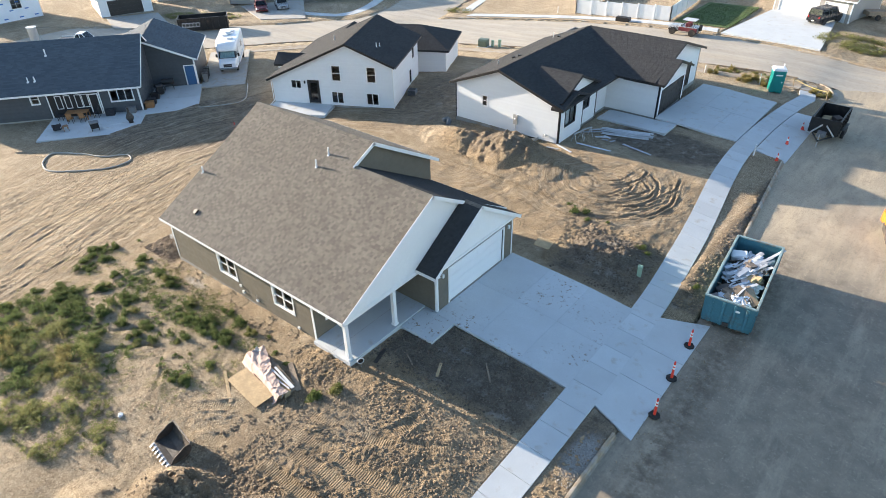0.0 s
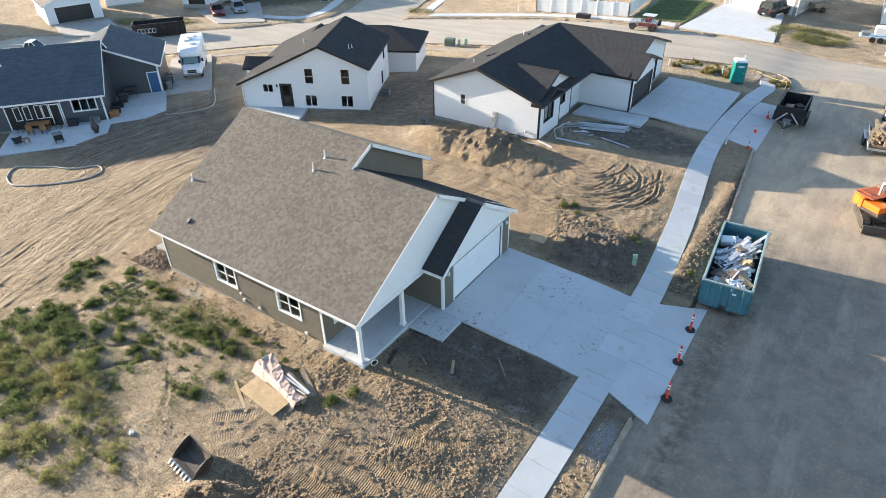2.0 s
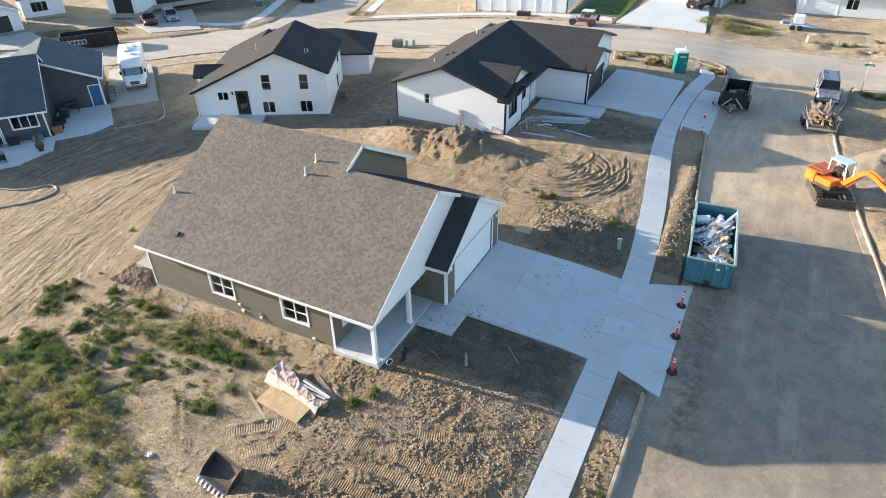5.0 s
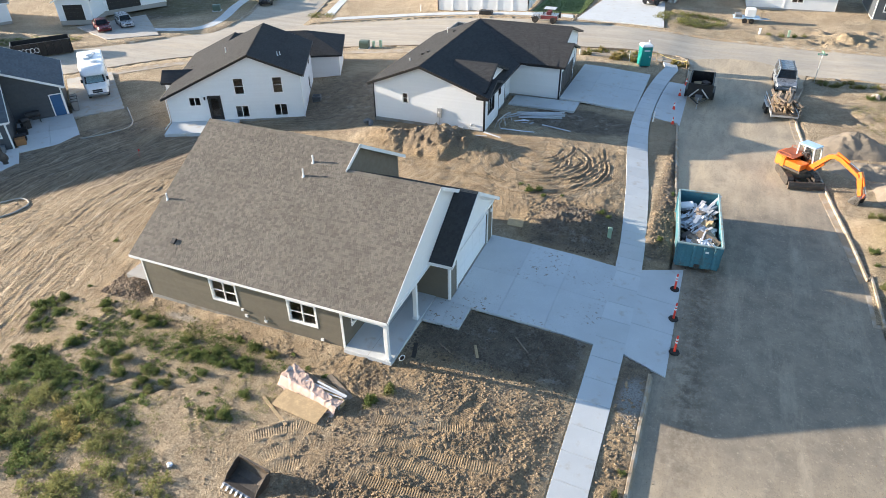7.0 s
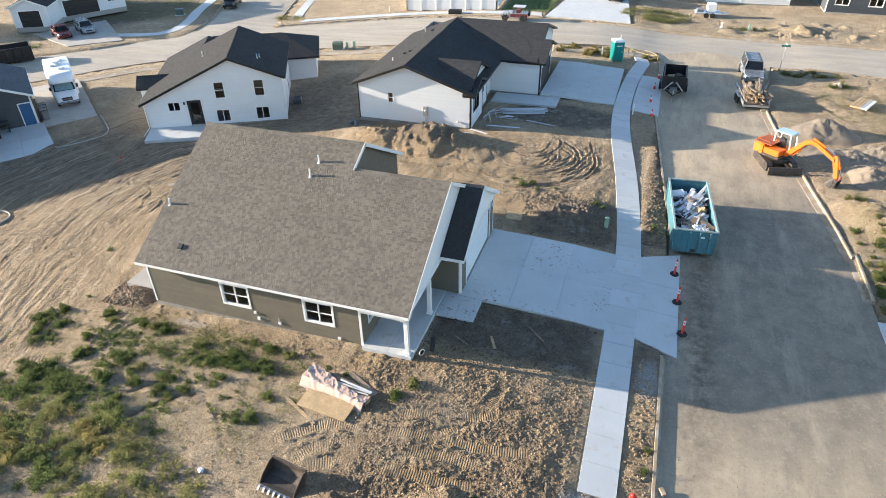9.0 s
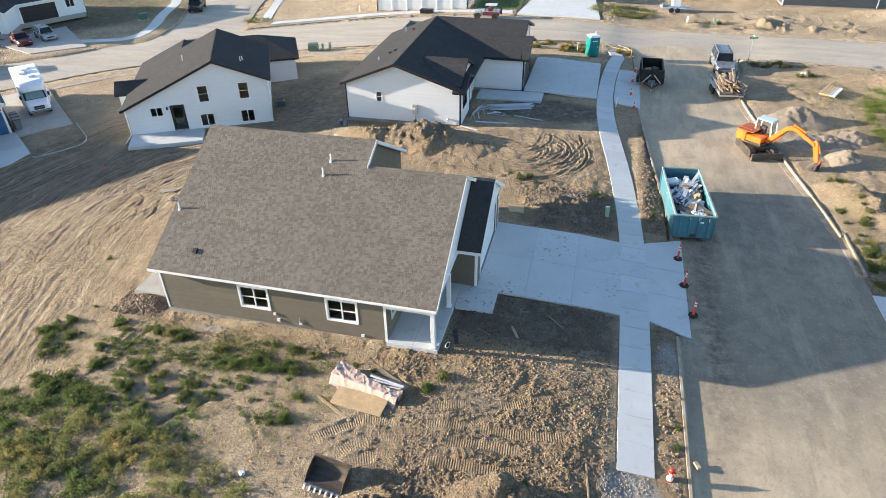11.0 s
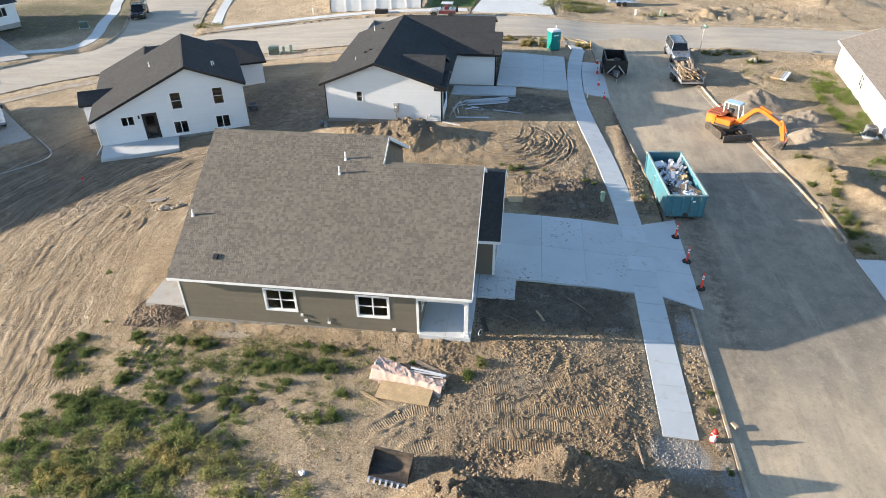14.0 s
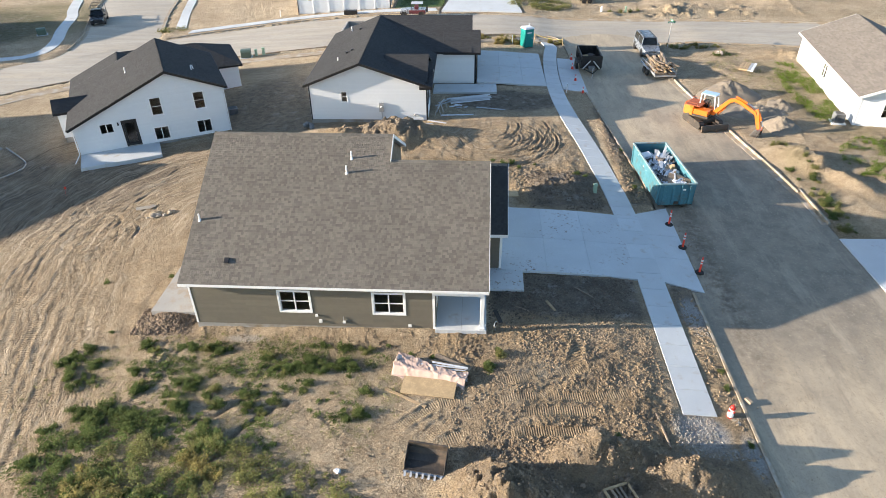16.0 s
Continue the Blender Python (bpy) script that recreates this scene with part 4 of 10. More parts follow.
def ribbon(name, left, right, n, across, dz, material, label, category):
    """A paved strip between two lines that follows the lie of the land."""
    a, b = resample(smooth_line(left), n), resample(smooth_line(right), n)
    vs, fs = [], []
    for i in range(n):
        for j in range(across + 1):
            k = j / across
            p = a[i] * (1 - k) + b[i] * k
            vs.append((p[0], p[1], gz(*p) + dz + 0.05 * 4 * k * (1 - k)))
    w = across + 1
    for i in range(n - 1):
        for j in range(across):
            fs.append((i * w + j, i * w + j + 1, (i + 1) * w + j + 1, (i + 1) * w + j))
    return tagged(mesh_from(name, vs, fs, material), label, category, kind="structure")


def sweep(name, line, profile, material, label, category, parent=None):
    """A profile of (offset to the right, height) drawn along a line over the land."""
    pts = resample(smooth_line(line, 0.6), max(3, int(sum(np.linalg.norm(np.subtract(q, p)) for p, q in zip(line, line[1:])) / 0.9)))
    vs, fs, n = [], [], len(profile)
    for i, p in enumerate(pts):
        d = pts[min(i + 1, len(pts) - 1)] - pts[max(i - 1, 0)]
        d = d / np.linalg.norm(d)
        for o, z in profile:
            vs.append((p[0] + d[1] * o, p[1] - d[0] * o, gz(*p) + z))
    for i in range(len(pts) - 1):
        for j in range(n):
            k = (j + 1) % n
            fs.append((i * n + j, (i + 1) * n + j, (i + 1) * n + k, i * n + k))
    fs += [tuple(range(n)), tuple(range((len(pts) - 1) * n, len(pts) * n))[::-1]]
    return tagged(mesh_from(name, vs, fs, material), label, category, kind="structure")


ribbon("road", STREET_W, STREET_E, 90, 8, -0.13, "road", "dusty grey street with dried mud and tyre marks", "road")
ribbon("road_cross", CROSS_S, CROSS_N, 120, 8, -0.122, "road_cross", "dusty grey cross street behind the new houses", "road")
KERB = ((-0.15, -0.3), (-0.15, 0.05), (-0.13, 0.06), (-0.02, 0.06), (0.02, -0.09), (0.42, -0.10), (0.42, -0.3))
KERB_BURIED = ((-0.15, -0.3), (-0.15, 0.05), (-0.13, 0.06), (-0.02, 0.06), (0.02, -0.09), (0.10, -0.112), (0.10, -0.3))
KERB_R = tuple((-o, z) for o, z in KERB[::-1])


def piece_of(line, y0, y1, axis=1):
    pts = [tuple(p) for p in smooth_line(line, 0.5)]
    return [p for p in pts if y0 <= p[axis] <= y1]


for y0, y1 in ((-40, 18.8), (27.7, 49.6), (60.5, 66)):
    sweep("kerb_west", piece_of(STREET_W, y0, y1), KERB_BURIED, "kerb", "muddy concrete kerb along the street", "kerb")
for y0, y1 in ((-40, 17.8), (24.6, 64)):
    sweep("kerb_east", piece_of(STREET_E, y0, y1), KERB_R, "kerb", "muddy concrete kerb along the street", "kerb")
sweep("kerb_cross", piece_of(CROSS_S, -95, -12, 0), KERB_R, "kerb", "concrete kerb along the cross street", "kerb")
sweep("kerb_cross", piece_of(CROSS_S, 6, 80, 0), KERB_R, "kerb", "concrete kerb along the cross street", "kerb")
for x0, x1 in ((-106, -86), (-78, -74.5), (-60, -24), (-14, 80)):
    sweep("kerb_cross", piece_of(CROSS_N, x0, x1, 0), KERB, "kerb", "concrete kerb along the cross street", "kerb")


def offset_line(line, o):
    pts = np.array(smooth_line(line, 1.0))
    d = np.gradient(pts, axis=0)
    d /= np.linalg.norm(d, axis=1)[:, None]
    return [tuple(p) for p in pts + np.stack([d[:, 1], -d[:, 0]], 1) * o]


def slab_piece(name, quad, dz, thick, material, parent, gap=0.012):
    """One poured panel with a tooled edge; corners in order, heights from the land plus dz."""
    c = np.mean(np.array(quad, float), axis=0)
    q = [np.array(p, float) + (c - p) / np.linalg.norm(c - p) * gap for p in np.array(quad, float)]
    zs = [gz(*p) + (dz(*p) if callable(dz) else dz) for p in q]
    bm = bmesh.new()
    t = [bm.verts.new((*(p + (c - p) / np.linalg.norm(c - p) * 0.008), z)) for p, z in zip(q, zs)]
    r = [bm.verts.new((p[0], p[1], z - 0.012)) for p, z in zip(q, zs)]
    b = [bm.verts.new((p[0], p[1], z - thick)) for p, z in zip(q, zs)]
    bm.faces.new(t)
    for i in range(4):
        j = (i + 1) % 4
        bm.faces.new((t[j], t[i], r[i], r[j]))
        bm.faces.new((r[j], r[i], b[i], b[j]))
    bmesh.ops.recalc_face_normals(bm, faces=bm.faces)
    return part(name, bm, material, parent)


def paved(name, label, x=0, y=0):
    ob = thing(name, 0, 0, 0, 0, label, "pavement", kind="structure")
    return ob


def panels_along(name, left, right, n, dz, label, material="concrete", bed=True):
    base = paved(name, label)
    a, b = resample(smooth_line(left), n + 1), resample(smooth_line(right), n + 1)
    for i in range(n):
        slab_piece("panel", (a[i], b[i], b[i + 1], a[i + 1]), dz, 0.14, material, base)
    return base


sidewalk = panels_along("pavement_sidewalk", WALK_W, WALK_E, 37, 0.05, "pale new concrete sidewalk in square panels")
for o0, o1, x0, x1, n in ((2.0, 3.5, -71, -24, 36),):
    panels_along("pavement_cross", piece_of(offset_line(CROSS_S, o0), x0, x1, 0), piece_of(offset_line(CROSS_S, o1), x0, x1, 0), n, 0.03, "dusty concrete sidewalk beside the cross street", "kerb")
panels_along("pavement_cross", piece_of(offset_line(CROSS_S, 2.0), -23, -11, 0), piece_of(offset_line(CROSS_S, 3.5), -23, -11, 0), 8, 0.03, "dusty concrete sidewalk beside the cross street", "kerb")
panels_along("pavement_far", piece_of(offset_line(CROSS_N, -2.6), -58, -24, 0), piece_of(offset_line(CROSS_N, -1.1), -58, -24, 0), 23, 0.05, "pale concrete sidewalk on the far side of the cross street")
CORNER = ((-80.5, 63.6), (-77.0, 64.9), (-74.4, 65.9), (-73.4, 68.2), (-74.3, 72.7), (-77.0, 79.0), (-79.4, 86.0), (-82.0, 91.0), (-88.0, 106.0))
panels_along("pavement_far", offset_line(CORNER, 0.8), offset_line(CORNER, -0.8), 32, 0.05, "pale concrete sidewalk round the corner of the side road")
panels_along("pavement_far", ((-60.3, 78.3), (-62.2, 84.5), (-64.1, 91), (-67.5, 104)), ((-58.8, 78.6), (-60.7, 84.2), (-62.6, 90.6), (-66.0, 103.6)), 18, 0.05, "pale concrete sidewalk beside the side road")
ribbon("road_side", SIDE_W, SIDE_E, 40, 8, -0.118, "road_cross", "dusty grey side road leading away", "road")
sweep("kerb_side", SIDE_W[1:], KERB, "kerb", "concrete kerb along the side road", "kerb")
sweep("kerb_side", SIDE_E[1:], KERB_R, "kerb", "concrete kerb along the side road", "kerb")

# the driveway of the brown house climbs to the garage
def rise(x, y):
    return 0.06 + (0.60 - gz(-16.6, y) - 0.06) * float(ramp(-8.9, -16.6, np.float64(x)))


driveway = paved("pavement_driveway", "pale concrete driveway with muddy footprints")
xs, ys = (-16.62, -14.0, -11.5, -8.93), (19.35, 22.85, 26.4)
for i in range(3):
    for j in range(2):
        slab_piece("panel", ((xs[i], ys[j]), (xs[i + 1], ys[j]), (xs[i + 1], ys[j + 1]), (xs[i], ys[j + 1])), rise, 0.16, "drive", driveway, 0.004)
front_walk = paved("pavement_front_walk", "pale concrete walk from porch to driveway")
for x0, x1 in ((-17.42, -16.42), (-16.42, -15.4)):
    slab_piece("panel", ((x0, 17.55), (x1, 17.55), (x1, 19.35), (x0, 19.35)), lambda x, y: rise(x, y) - 0.02, 0.16, "drive", front_walk, 0.008)
slab_piece("panel", ((-17.42, 19.35), (-16.64, 19.35), (-16.64, 19.5), (-17.42, 19.5)), lambda x, y: rise(x, y) - 0.02, 0.16, "drive", front_walk, 0.004)
apron = paved("pavement_apron", "pale concrete driveway apron reaching the street")
for i, (y0, y1) in enumerate(((19.3, 21.8), (21.8, 24.3), (24.3, 26.75))):
    ya, yb = (18.6 if i == 0 else y0), (27.9 if i == 2 else y1)
    slab_piece("panel", ((float(along(WALK_E, y0)) - 0.03, y0), (-5.35, ya), (-5.35, yb), (float(along(WALK_E, y1)) - 0.03, y1)), lambda x, y: 0.046 - 0.126 * float(ramp(-7.4, -5.3, np.float64(x))), 0.14, "concrete", apron)
drive_two = paved("pavement_driveway", "wide pale concrete driveway of the white house")
for i in range(3):
    for j in range(2):
        a, b = -18.3 + i * 2.25, -18.3 + (i + 1) * 2.25
        slab_piece("panel", ((a, 50.3 + j * 5.6), (b, 50.3 + j * 5.6), (b, 55.9 + j * 5.6), (a, 55.9 + j * 5.6)), lambda x, y: 0.09 + 0.25 * float(ramp(-11.5, -18.3, np.float64(x))), 0.16, "concrete", drive_two)
slab_piece("panel", ((-22.4, 47.9), (-16.4, 47.9), (-16.4, 50.28), (-22.4, 50.28)), 0.16, 0.3, "concrete", drive_two)
apron_two = paved("pavement_apron", "pale concrete apron of the wide driveway")
for y0, y1 in ((50, 53.5), (53.5, 57), (57, 60.5)):
    slab_piece("panel", ((float(along(WALK_E, y0)) + 0.01, y0), (-7.6, y0 - (0.5 if y0 == 50 else 0)), (-7.6, y1 + (0.5 if y1 == 60.5 else 0)), (float(along(WALK_E, y1)) + 0.01, y1)), lambda x, y: 0.05 - 0.13 * float(ramp(-10, -7.6, np.float64(x))), 0.14, "concrete", apron_two)
drive_east = paved("pavement_apron", "pale concrete driveway apron across the street")
slab_piece("panel", ((4.62, 17.9), (9.0, 17.9), (9.0, 24.2), (4.5, 24.5)), lambda x, y: -0.06 + 0.12 * float(ramp(4.3, 7, np.float64(x))), 0.14, "drive", drive_east)
# kerb ramp at the corner of the two streets
ramp_slab = paved("pavement_ramp", "grey concrete kerb ramp at the end of the sidewalk")
slab_piece("panel", ((-10.48, 65.03), (-9.12, 65.03), (-9.55, 67.0), (-10.9, 66.6)), 0.04, 0.14, "concrete", ramp_slab)
slab_piece("panel", ((-10.92, 66.63), (-9.57, 67.03), (-9.95, 69.7), (-11.3, 69.3)), lambda x, y: 0.04 - 0.12 * float(ramp(66.8, 69.5, np.float64(y))), 0.14, "kerb", ramp_slab)
sweep("kerb_corner", ((-8.1, 66.0), (-8.15, 68.0), (-8.7, 69.4), (-9.8, 70.1)), KERB, "kerb", "rounded concrete kerb at the street corner", "kerb")

# ---- house building ----
class Wall:
    """A wall from p0 to p1 in its house's own plan; the outside lies to the right of that way."""

    def __init__(self, p0, p1):
        self.p0, d = Vector((*p0, 0)), Vector((p1[0] - p0[0], p1[1] - p0[1], 0))
        self.length = d.length
        self.d = d.normalized()
        self.n = Vector((self.d.y, -self.d.x, 0))

    def at(self, s, off, z):
        p = self.p0 + self.d * s + self.n * off
        return Vector((p.x, p.y, z))


def roofline(wall, z0, roofs):
    """Half-planes a*s + b*z <= c that the roof slopes lay on a wall: each given as two (s, z) points, left to right."""
    out = []
    for (s1, z1), (s2, z2) in roofs:
        a, b = -(z2 - z1), (s2 - s1)
        out.append((a, b, a * s1 + b * z1))
    return out


def cells(s0, s1, z0, z1, openings):
    """Cuts a rectangle round its openings."""
    ss = sorted({s0, s1, *(v for o in openings for v in (o[0], o[0] + o[2]) if s0 < v < s1)})
    zs = sorted({z0, z1, *(v for o in openings for v in (o[1], o[1] + o[3]) if z0 < v < z1)})
    for a, b in zip(ss, ss[1:]):
        for c, d in zip(zs, zs[1:]):
            m, k = (a + b) / 2, (c + d) / 2
            if not any(o[0] < m < o[0] + o[2] and o[1] < k < o[1] + o[3] for o in openings):
                yield a, b, c, d


def slabs(bm, wall, poly, lo, hi):
    """Draws a wall polygon out from offset lo to hi; hi may be a function of z."""
    f = hi if callable(hi) else (lambda z: hi)
    va = [bm.verts.new(wall.at(s, lo, z)) for s, z in poly]
    vb = [bm.verts.new(wall.at(s, f(z), z)) for s, z in poly]
    n = len(poly)
    fs = [bm.faces.new(va), bm.faces.new(vb[::-1])] + [bm.faces.new((va[(i + 1) % n], va[i], vb[i], vb[(i + 1) % n])) for i in range(n)]
    bmesh.ops.recalc_face_normals(bm, faces=fs)


def wall_core(house, wall, z0, z1, openings=(), roofs=(), thick=0.16, material="inside", s0=0.0, s1=None, world=False):
    bm = bmesh.new()
    for a, b, c, d in cells(s0, wall.length if s1 is None else s1, z0, z1, openings):
        poly = [(a, c), (b, c), (b, d), (a, d)]
        for h in roofline(wall, z0, roofs):
            poly = clip(poly, *h) if len(poly) > 2 else []
        if len(poly) > 2:
            slabs(bm, wall, poly, -thick, 0.0)
    bmesh.ops.remove_doubles(bm, verts=bm.verts[:], dist=0.002)
    return part("wall", bm, material, house, world=world)


def siding(house, wall, z0, z1, openings=(), roofs=(), material="white_siding", board=0.16, pieces=False, seed=1, s0=0.0, s1=None, world=False):
    """Lapped boards, each course thicker at its lower edge."""
    rnd = random.Random(seed)
    bm = bmesh.new()
    z, made, end = z0, [], wall.length if s1 is None else s1
    while z < z1 - 0.01:
        top_z = min(z + board, z1)
        cuts = [s0, end]
        if pieces:
            s = s0 + rnd.uniform(0.8, 3.4)
            while s < end - 0.6:
                cuts.append(s)
                s += rnd.uniform(2.6, 3.7)
        cuts.sort()
        for a0, b0 in zip(cuts, cuts[1:]):
            for a, b, c, d in cells(a0 + 0.002, b0 - 0.002, z, top_z, openings):
                poly = [(a, c), (b, c), (b, d), (a, d)]
                for h in roofline(wall, z0, roofs):
                    poly = clip(poly, *h) if len(poly) > 2 else []
                if len(poly) > 2:
                    target = bmesh.new() if pieces else bm
                    slabs(target, wall, poly, 0.0005, lambda v, base=z: 0.030 - 0.024 * (v - base) / board)
                    if pieces:
                        made.append(target)
        z += board
    if not pieces:
        return part("siding", bm, material, house, world=world)
    first = None
    for b in made:
        ob = part("siding_board", b, material, house, world=world)
        first = first or ob
    return first


def wbox(bm, wall, s0, s1, z0, z1, o0, o1):
    slabs(bm, wall, [(s0, z0), (s1, z0), (s1, z1), (s0, z1)], o0, o1)


def window(house, wall, s, z, w, h, sash="white", trim="white", lights=(2, 2), trim_w=0.09, world=False, name="window"):
    """A framed window with its trim, sashes and one pane in each light."""
    bm = bmesh.new()
    for a, b, c, d in ((s - trim_w, s + w + trim_w, z + h, z + h + trim_w), (s - trim_w, s + w + trim_w, z - trim_w, z), (s - trim_w, s, z, z + h), (s + w, s + w + trim_w, z, z + h)):
        wbox(bm, wall, a, b, c, d, 0.0, 0.042)
    win = part(name, bm, trim, house, world=world)
    bm, f = bmesh.new(), 0.045
    for a, b, c, d in ((s, s + w, z, z + f), (s, s + w, z + h - f, z + h), (s, s + f, z + f, z + h - f), (s + w - f, s + w, z + f, z + h - f)):
        wbox(bm, wall, a, b, c, d, -0.09, 0.012)
    nx_, nz_ = lights
    for i in range(1, nx_):
        x = s + w * i / nx_
        wbox(bm, wall, x - 0.03, x + 0.03, z + f, z + h - f, -0.07, 0.008)
    part("window_frame", bm, sash, win)
    for i in range(nx_):
        for j in range(nz_):
            a, b = s + w * i / nx_ + 0.04, s + w * (i + 1) / nx_ - 0.04
            c, d = z + f + (h - 2 * f) * j / nz_, z + f + (h - 2 * f) * (j + 1) / nz_
            if j:
                bm = bmesh.new()
                wbox(bm, wall, a - 0.01, b + 0.01, c - 0.018, c + 0.018, -0.06, 0.004)
                part("sash_bar", bm, sash, win)
            bm = bmesh.new()
            wbox(bm, wall, a, b, c + 0.002, d - 0.002, -0.045, -0.037)
            pane = part("pane", bm, "glass", win)
            pane.visible_shadow = False
    return win


def corner_board(house, wall, s, z0, z1, material="white", w=0.1, world=False):
    bm = bmesh.new()
    wbox(bm, wall, s, s + w, z0, z1, 0.0, 0.036)
    return part("corner_board", bm, material, house, world=world)


def panel_door(house, wall, s, z, w, h, material, trim, rows=4, cols=4, world=False, name="garage_door", trim_w=0.1):
    """A sectional garage door: four leaves with raised panels, set back in its trim."""
    bm = bmesh.new()
    for a, b, c, d in ((s - trim_w, s + w + trim_w, z + h, z + h + trim_w), (s - trim_w, s, z, z + h), (s + w, s + w + trim_w, z, z + h)):
        wbox(bm, wall, a, b, c, d, -0.1, 0.045)
    frame_ob = part(name, bm, trim, house, world=world)
    for r in range(rows):
        bm = bmesh.new()
        c, d = z + h * r / rows, z + h * (r + 1) / rows
        wbox(bm, wall, s + 0.002, s + w - 0.002, c + 0.004, d - 0.004, -0.10, -0.055)
        for k in range(cols):
            a, b = s + w * k / cols, s + w * (k + 1) / cols
            wbox(bm, wall, a + 0.09, b - 0.09, c + 0.09, d - 0.09, -0.0549, -0.045)
        part("door_leaf", bm, material, frame_ob)
    return frame_ob


def hinged_door(house, wall, s, z, w, h, material, trim, lite=False, world=False):
    bm = bmesh.new()
    t = 0.1
    for a, b, c, d in ((s - t, s + w + t, z + h, z + h + t), (s - t, s, z, z + h), (s + w, s + w + t, z, z + h)):
        wbox(bm, wall, a, b, c, d, -0.08, 0.04)
    fr = part("door", bm, trim, house, world=world)
    bm = bmesh.new()
    if lite:
        for a, b, c, d in ((s, s + w, z, z + 0.25), (s, s + w, z + h - 0.14, z + h), (s, s + 0.13, z + 0.25, z + h - 0.14), (s + w - 0.13, s + w, z + 0.25, z + h - 0.14)):
            wbox(bm, wall, a, b, c, d, -0.06, -0.015)
    else:
        wbox(bm, wall, s + 0.003, s + w - 0.003, z, z + h - 0.003, -0.06, -0.02)
        for k in range(2):
            wbox(bm, wall, s + 0.14, s + w - 0.14, z + 0.2 + k * h * 0.47, z + 0.2 + k * h * 0.47 + h * 0.36, -0.0199, -0.01)
    leaf = part("door_leaf", bm, material, fr)
    if lite:
        bm = bmesh.new()
        wbox(bm, wall, s + 0.132, s + w - 0.132, z + 0.252, z + h - 0.142, -0.045, -0.037)
        part("pane", bm, "glass", fr).visible_shadow = False
    bm = bmesh.new()
    ball(bm, wall.at(s + w - 0.09, 0.03, z + 1.0), 0.035, 1)
    part("door_handle", bm, "steel", fr)
    return fr


class Slope:
    """A roof plane: two corners along the eave and the way up to the ridge."""

    def __init__(self, eave_l, eave_r, up):
        self.o, r = Vector(eave_l), Vector(eave_r)
        self.u = (r - self.o).normalized()
        self.w = (r - self.o).length
        up = Vector(up) - self.o
        up = up - self.u * up.dot(self.u)
        self.v, self.h = up.normalized(), up.length
        self.n = self.u.cross(self.v)

    def at(self, a, b, c=0.0):
        return self.o + self.u * a + self.v * b + self.n * c


def roof_deck(house, slope, poly, thick=0.14, material="shingle_brown", world=False):
    bm = bmesh.new()
    lo = [bm.verts.new(slope.at(a, b, -thick)) for a, b in poly]
    hi = [bm.verts.new(slope.at(a, b, 0.0)) for a, b in poly]
    n = len(poly)
    fs = [bm.faces.new(lo[::-1]), bm.faces.new(hi)] + [bm.faces.new((lo[i], lo[(i + 1) % n], hi[(i + 1) % n], hi[i])) for i in range(n)]
    bmesh.ops.recalc_face_normals(bm, faces=fs)
    return part("roof", bm, material, house, world=world)


def tabs(poly, seed, course=0.145, wide=(0.10, 0.21)):
    """Shingle tabs that fill a convex polygon of a slope: courses up the slope, uneven widths, two thicknesses."""
    rnd = random.Random(seed)
    a0, a1 = min(p[0] for p in poly), max(p[0] for p in poly)
    b1 = max(p[1] for p in poly)
    b = min(p[1] for p in poly)
    while b < b1:
        a, high = a0 - rnd.uniform(0, 0.3), True
        while a < a1:
            w = rnd.uniform(*wide)
            high = not high
            q = [(a + 0.003, b), (a + w - 0.003, b), (a + w - 0.003, b + course), (a + 0.003, b + course)]
            yield a, b, w, rnd.choice((0.012, 0.014)) if high else rnd.choice((0.008, 0.009)), q
            a += w
        b += course


def inside(poly, q):
    for i, p in enumerate(poly):
        r = poly[(i + 1) % len(poly)]
        e = ((r[1] - p[1]), -(r[0] - p[0]))
        q = clip(q, e[0], e[1], e[0] * p[0] + e[1] * p[1]) if len(q) > 2 else []
    return q


def shingles(slope, poly, material, seed, course=0.145, wide=(0.10, 0.21), skip=None):
    """Vertices and faces of the tabs over a slope."""
    vs, fs = [], []
    for a, b, w, t, q in tabs(poly, seed, course, wide):
        if skip and skip(a, b, w):
            continue
        q = inside(poly, q)
        if len(q) < 3:
            continue
        k, n = len(vs), len(q)
        for s, r in q:
            vs.append(slope.at(s, r, 0.004 + t * (1 - 0.75 * (r - b) / course)))
        for s, r in q:
            vs.append(slope.at(s, r, 0.0))
        fs.append(tuple(range(k, k + n)))
        for i in range(n):
            j = (i + 1) % n
            fs.append((k + j, k + i, k + n + i, k + n + j))
    return vs, fs


def shingle_stuff(house, slope, poly, material, seed, course=0.145, wide=(0.10, 0.21), skip=None, world=False):
    vs, fs = shingles(slope, poly, material, seed, course, wide, skip)
    return mesh_from("shingles", vs, fs, material, house, "stuff", world=world)


def roof_side(house, slope, poly, material, seed, world=False, course=0.145, wide=(0.10, 0.21), skip=None, thick=0.14):
    d = roof_deck(house, slope, poly, thick, material, world)
    shingle_stuff(house, slope, poly, material, seed, course, wide, skip, world)
    return d


def bar(house, p0, p1, w, h, material, name="fascia", world=False, up=(0, 0, 1)):
    """A straight board from p0 to p1, w thick and h deep, hung below that line."""
    p0, p1 = Vector(p0), Vector(p1)
    d = (p1 - p0)
    x = d.normalized()
    side = x.cross(Vector(up)).normalized()
    u = side.cross(x)
    bm = bmesh.new()
    ring = [(-w / 2, 0), (w / 2, 0), (w / 2, -h), (-w / 2, -h)]
    loft(bm, [[p + side * a + u * b for a, b in ring] for p in (p0, p1)])
    return part(name, bm, material, house, world=world)


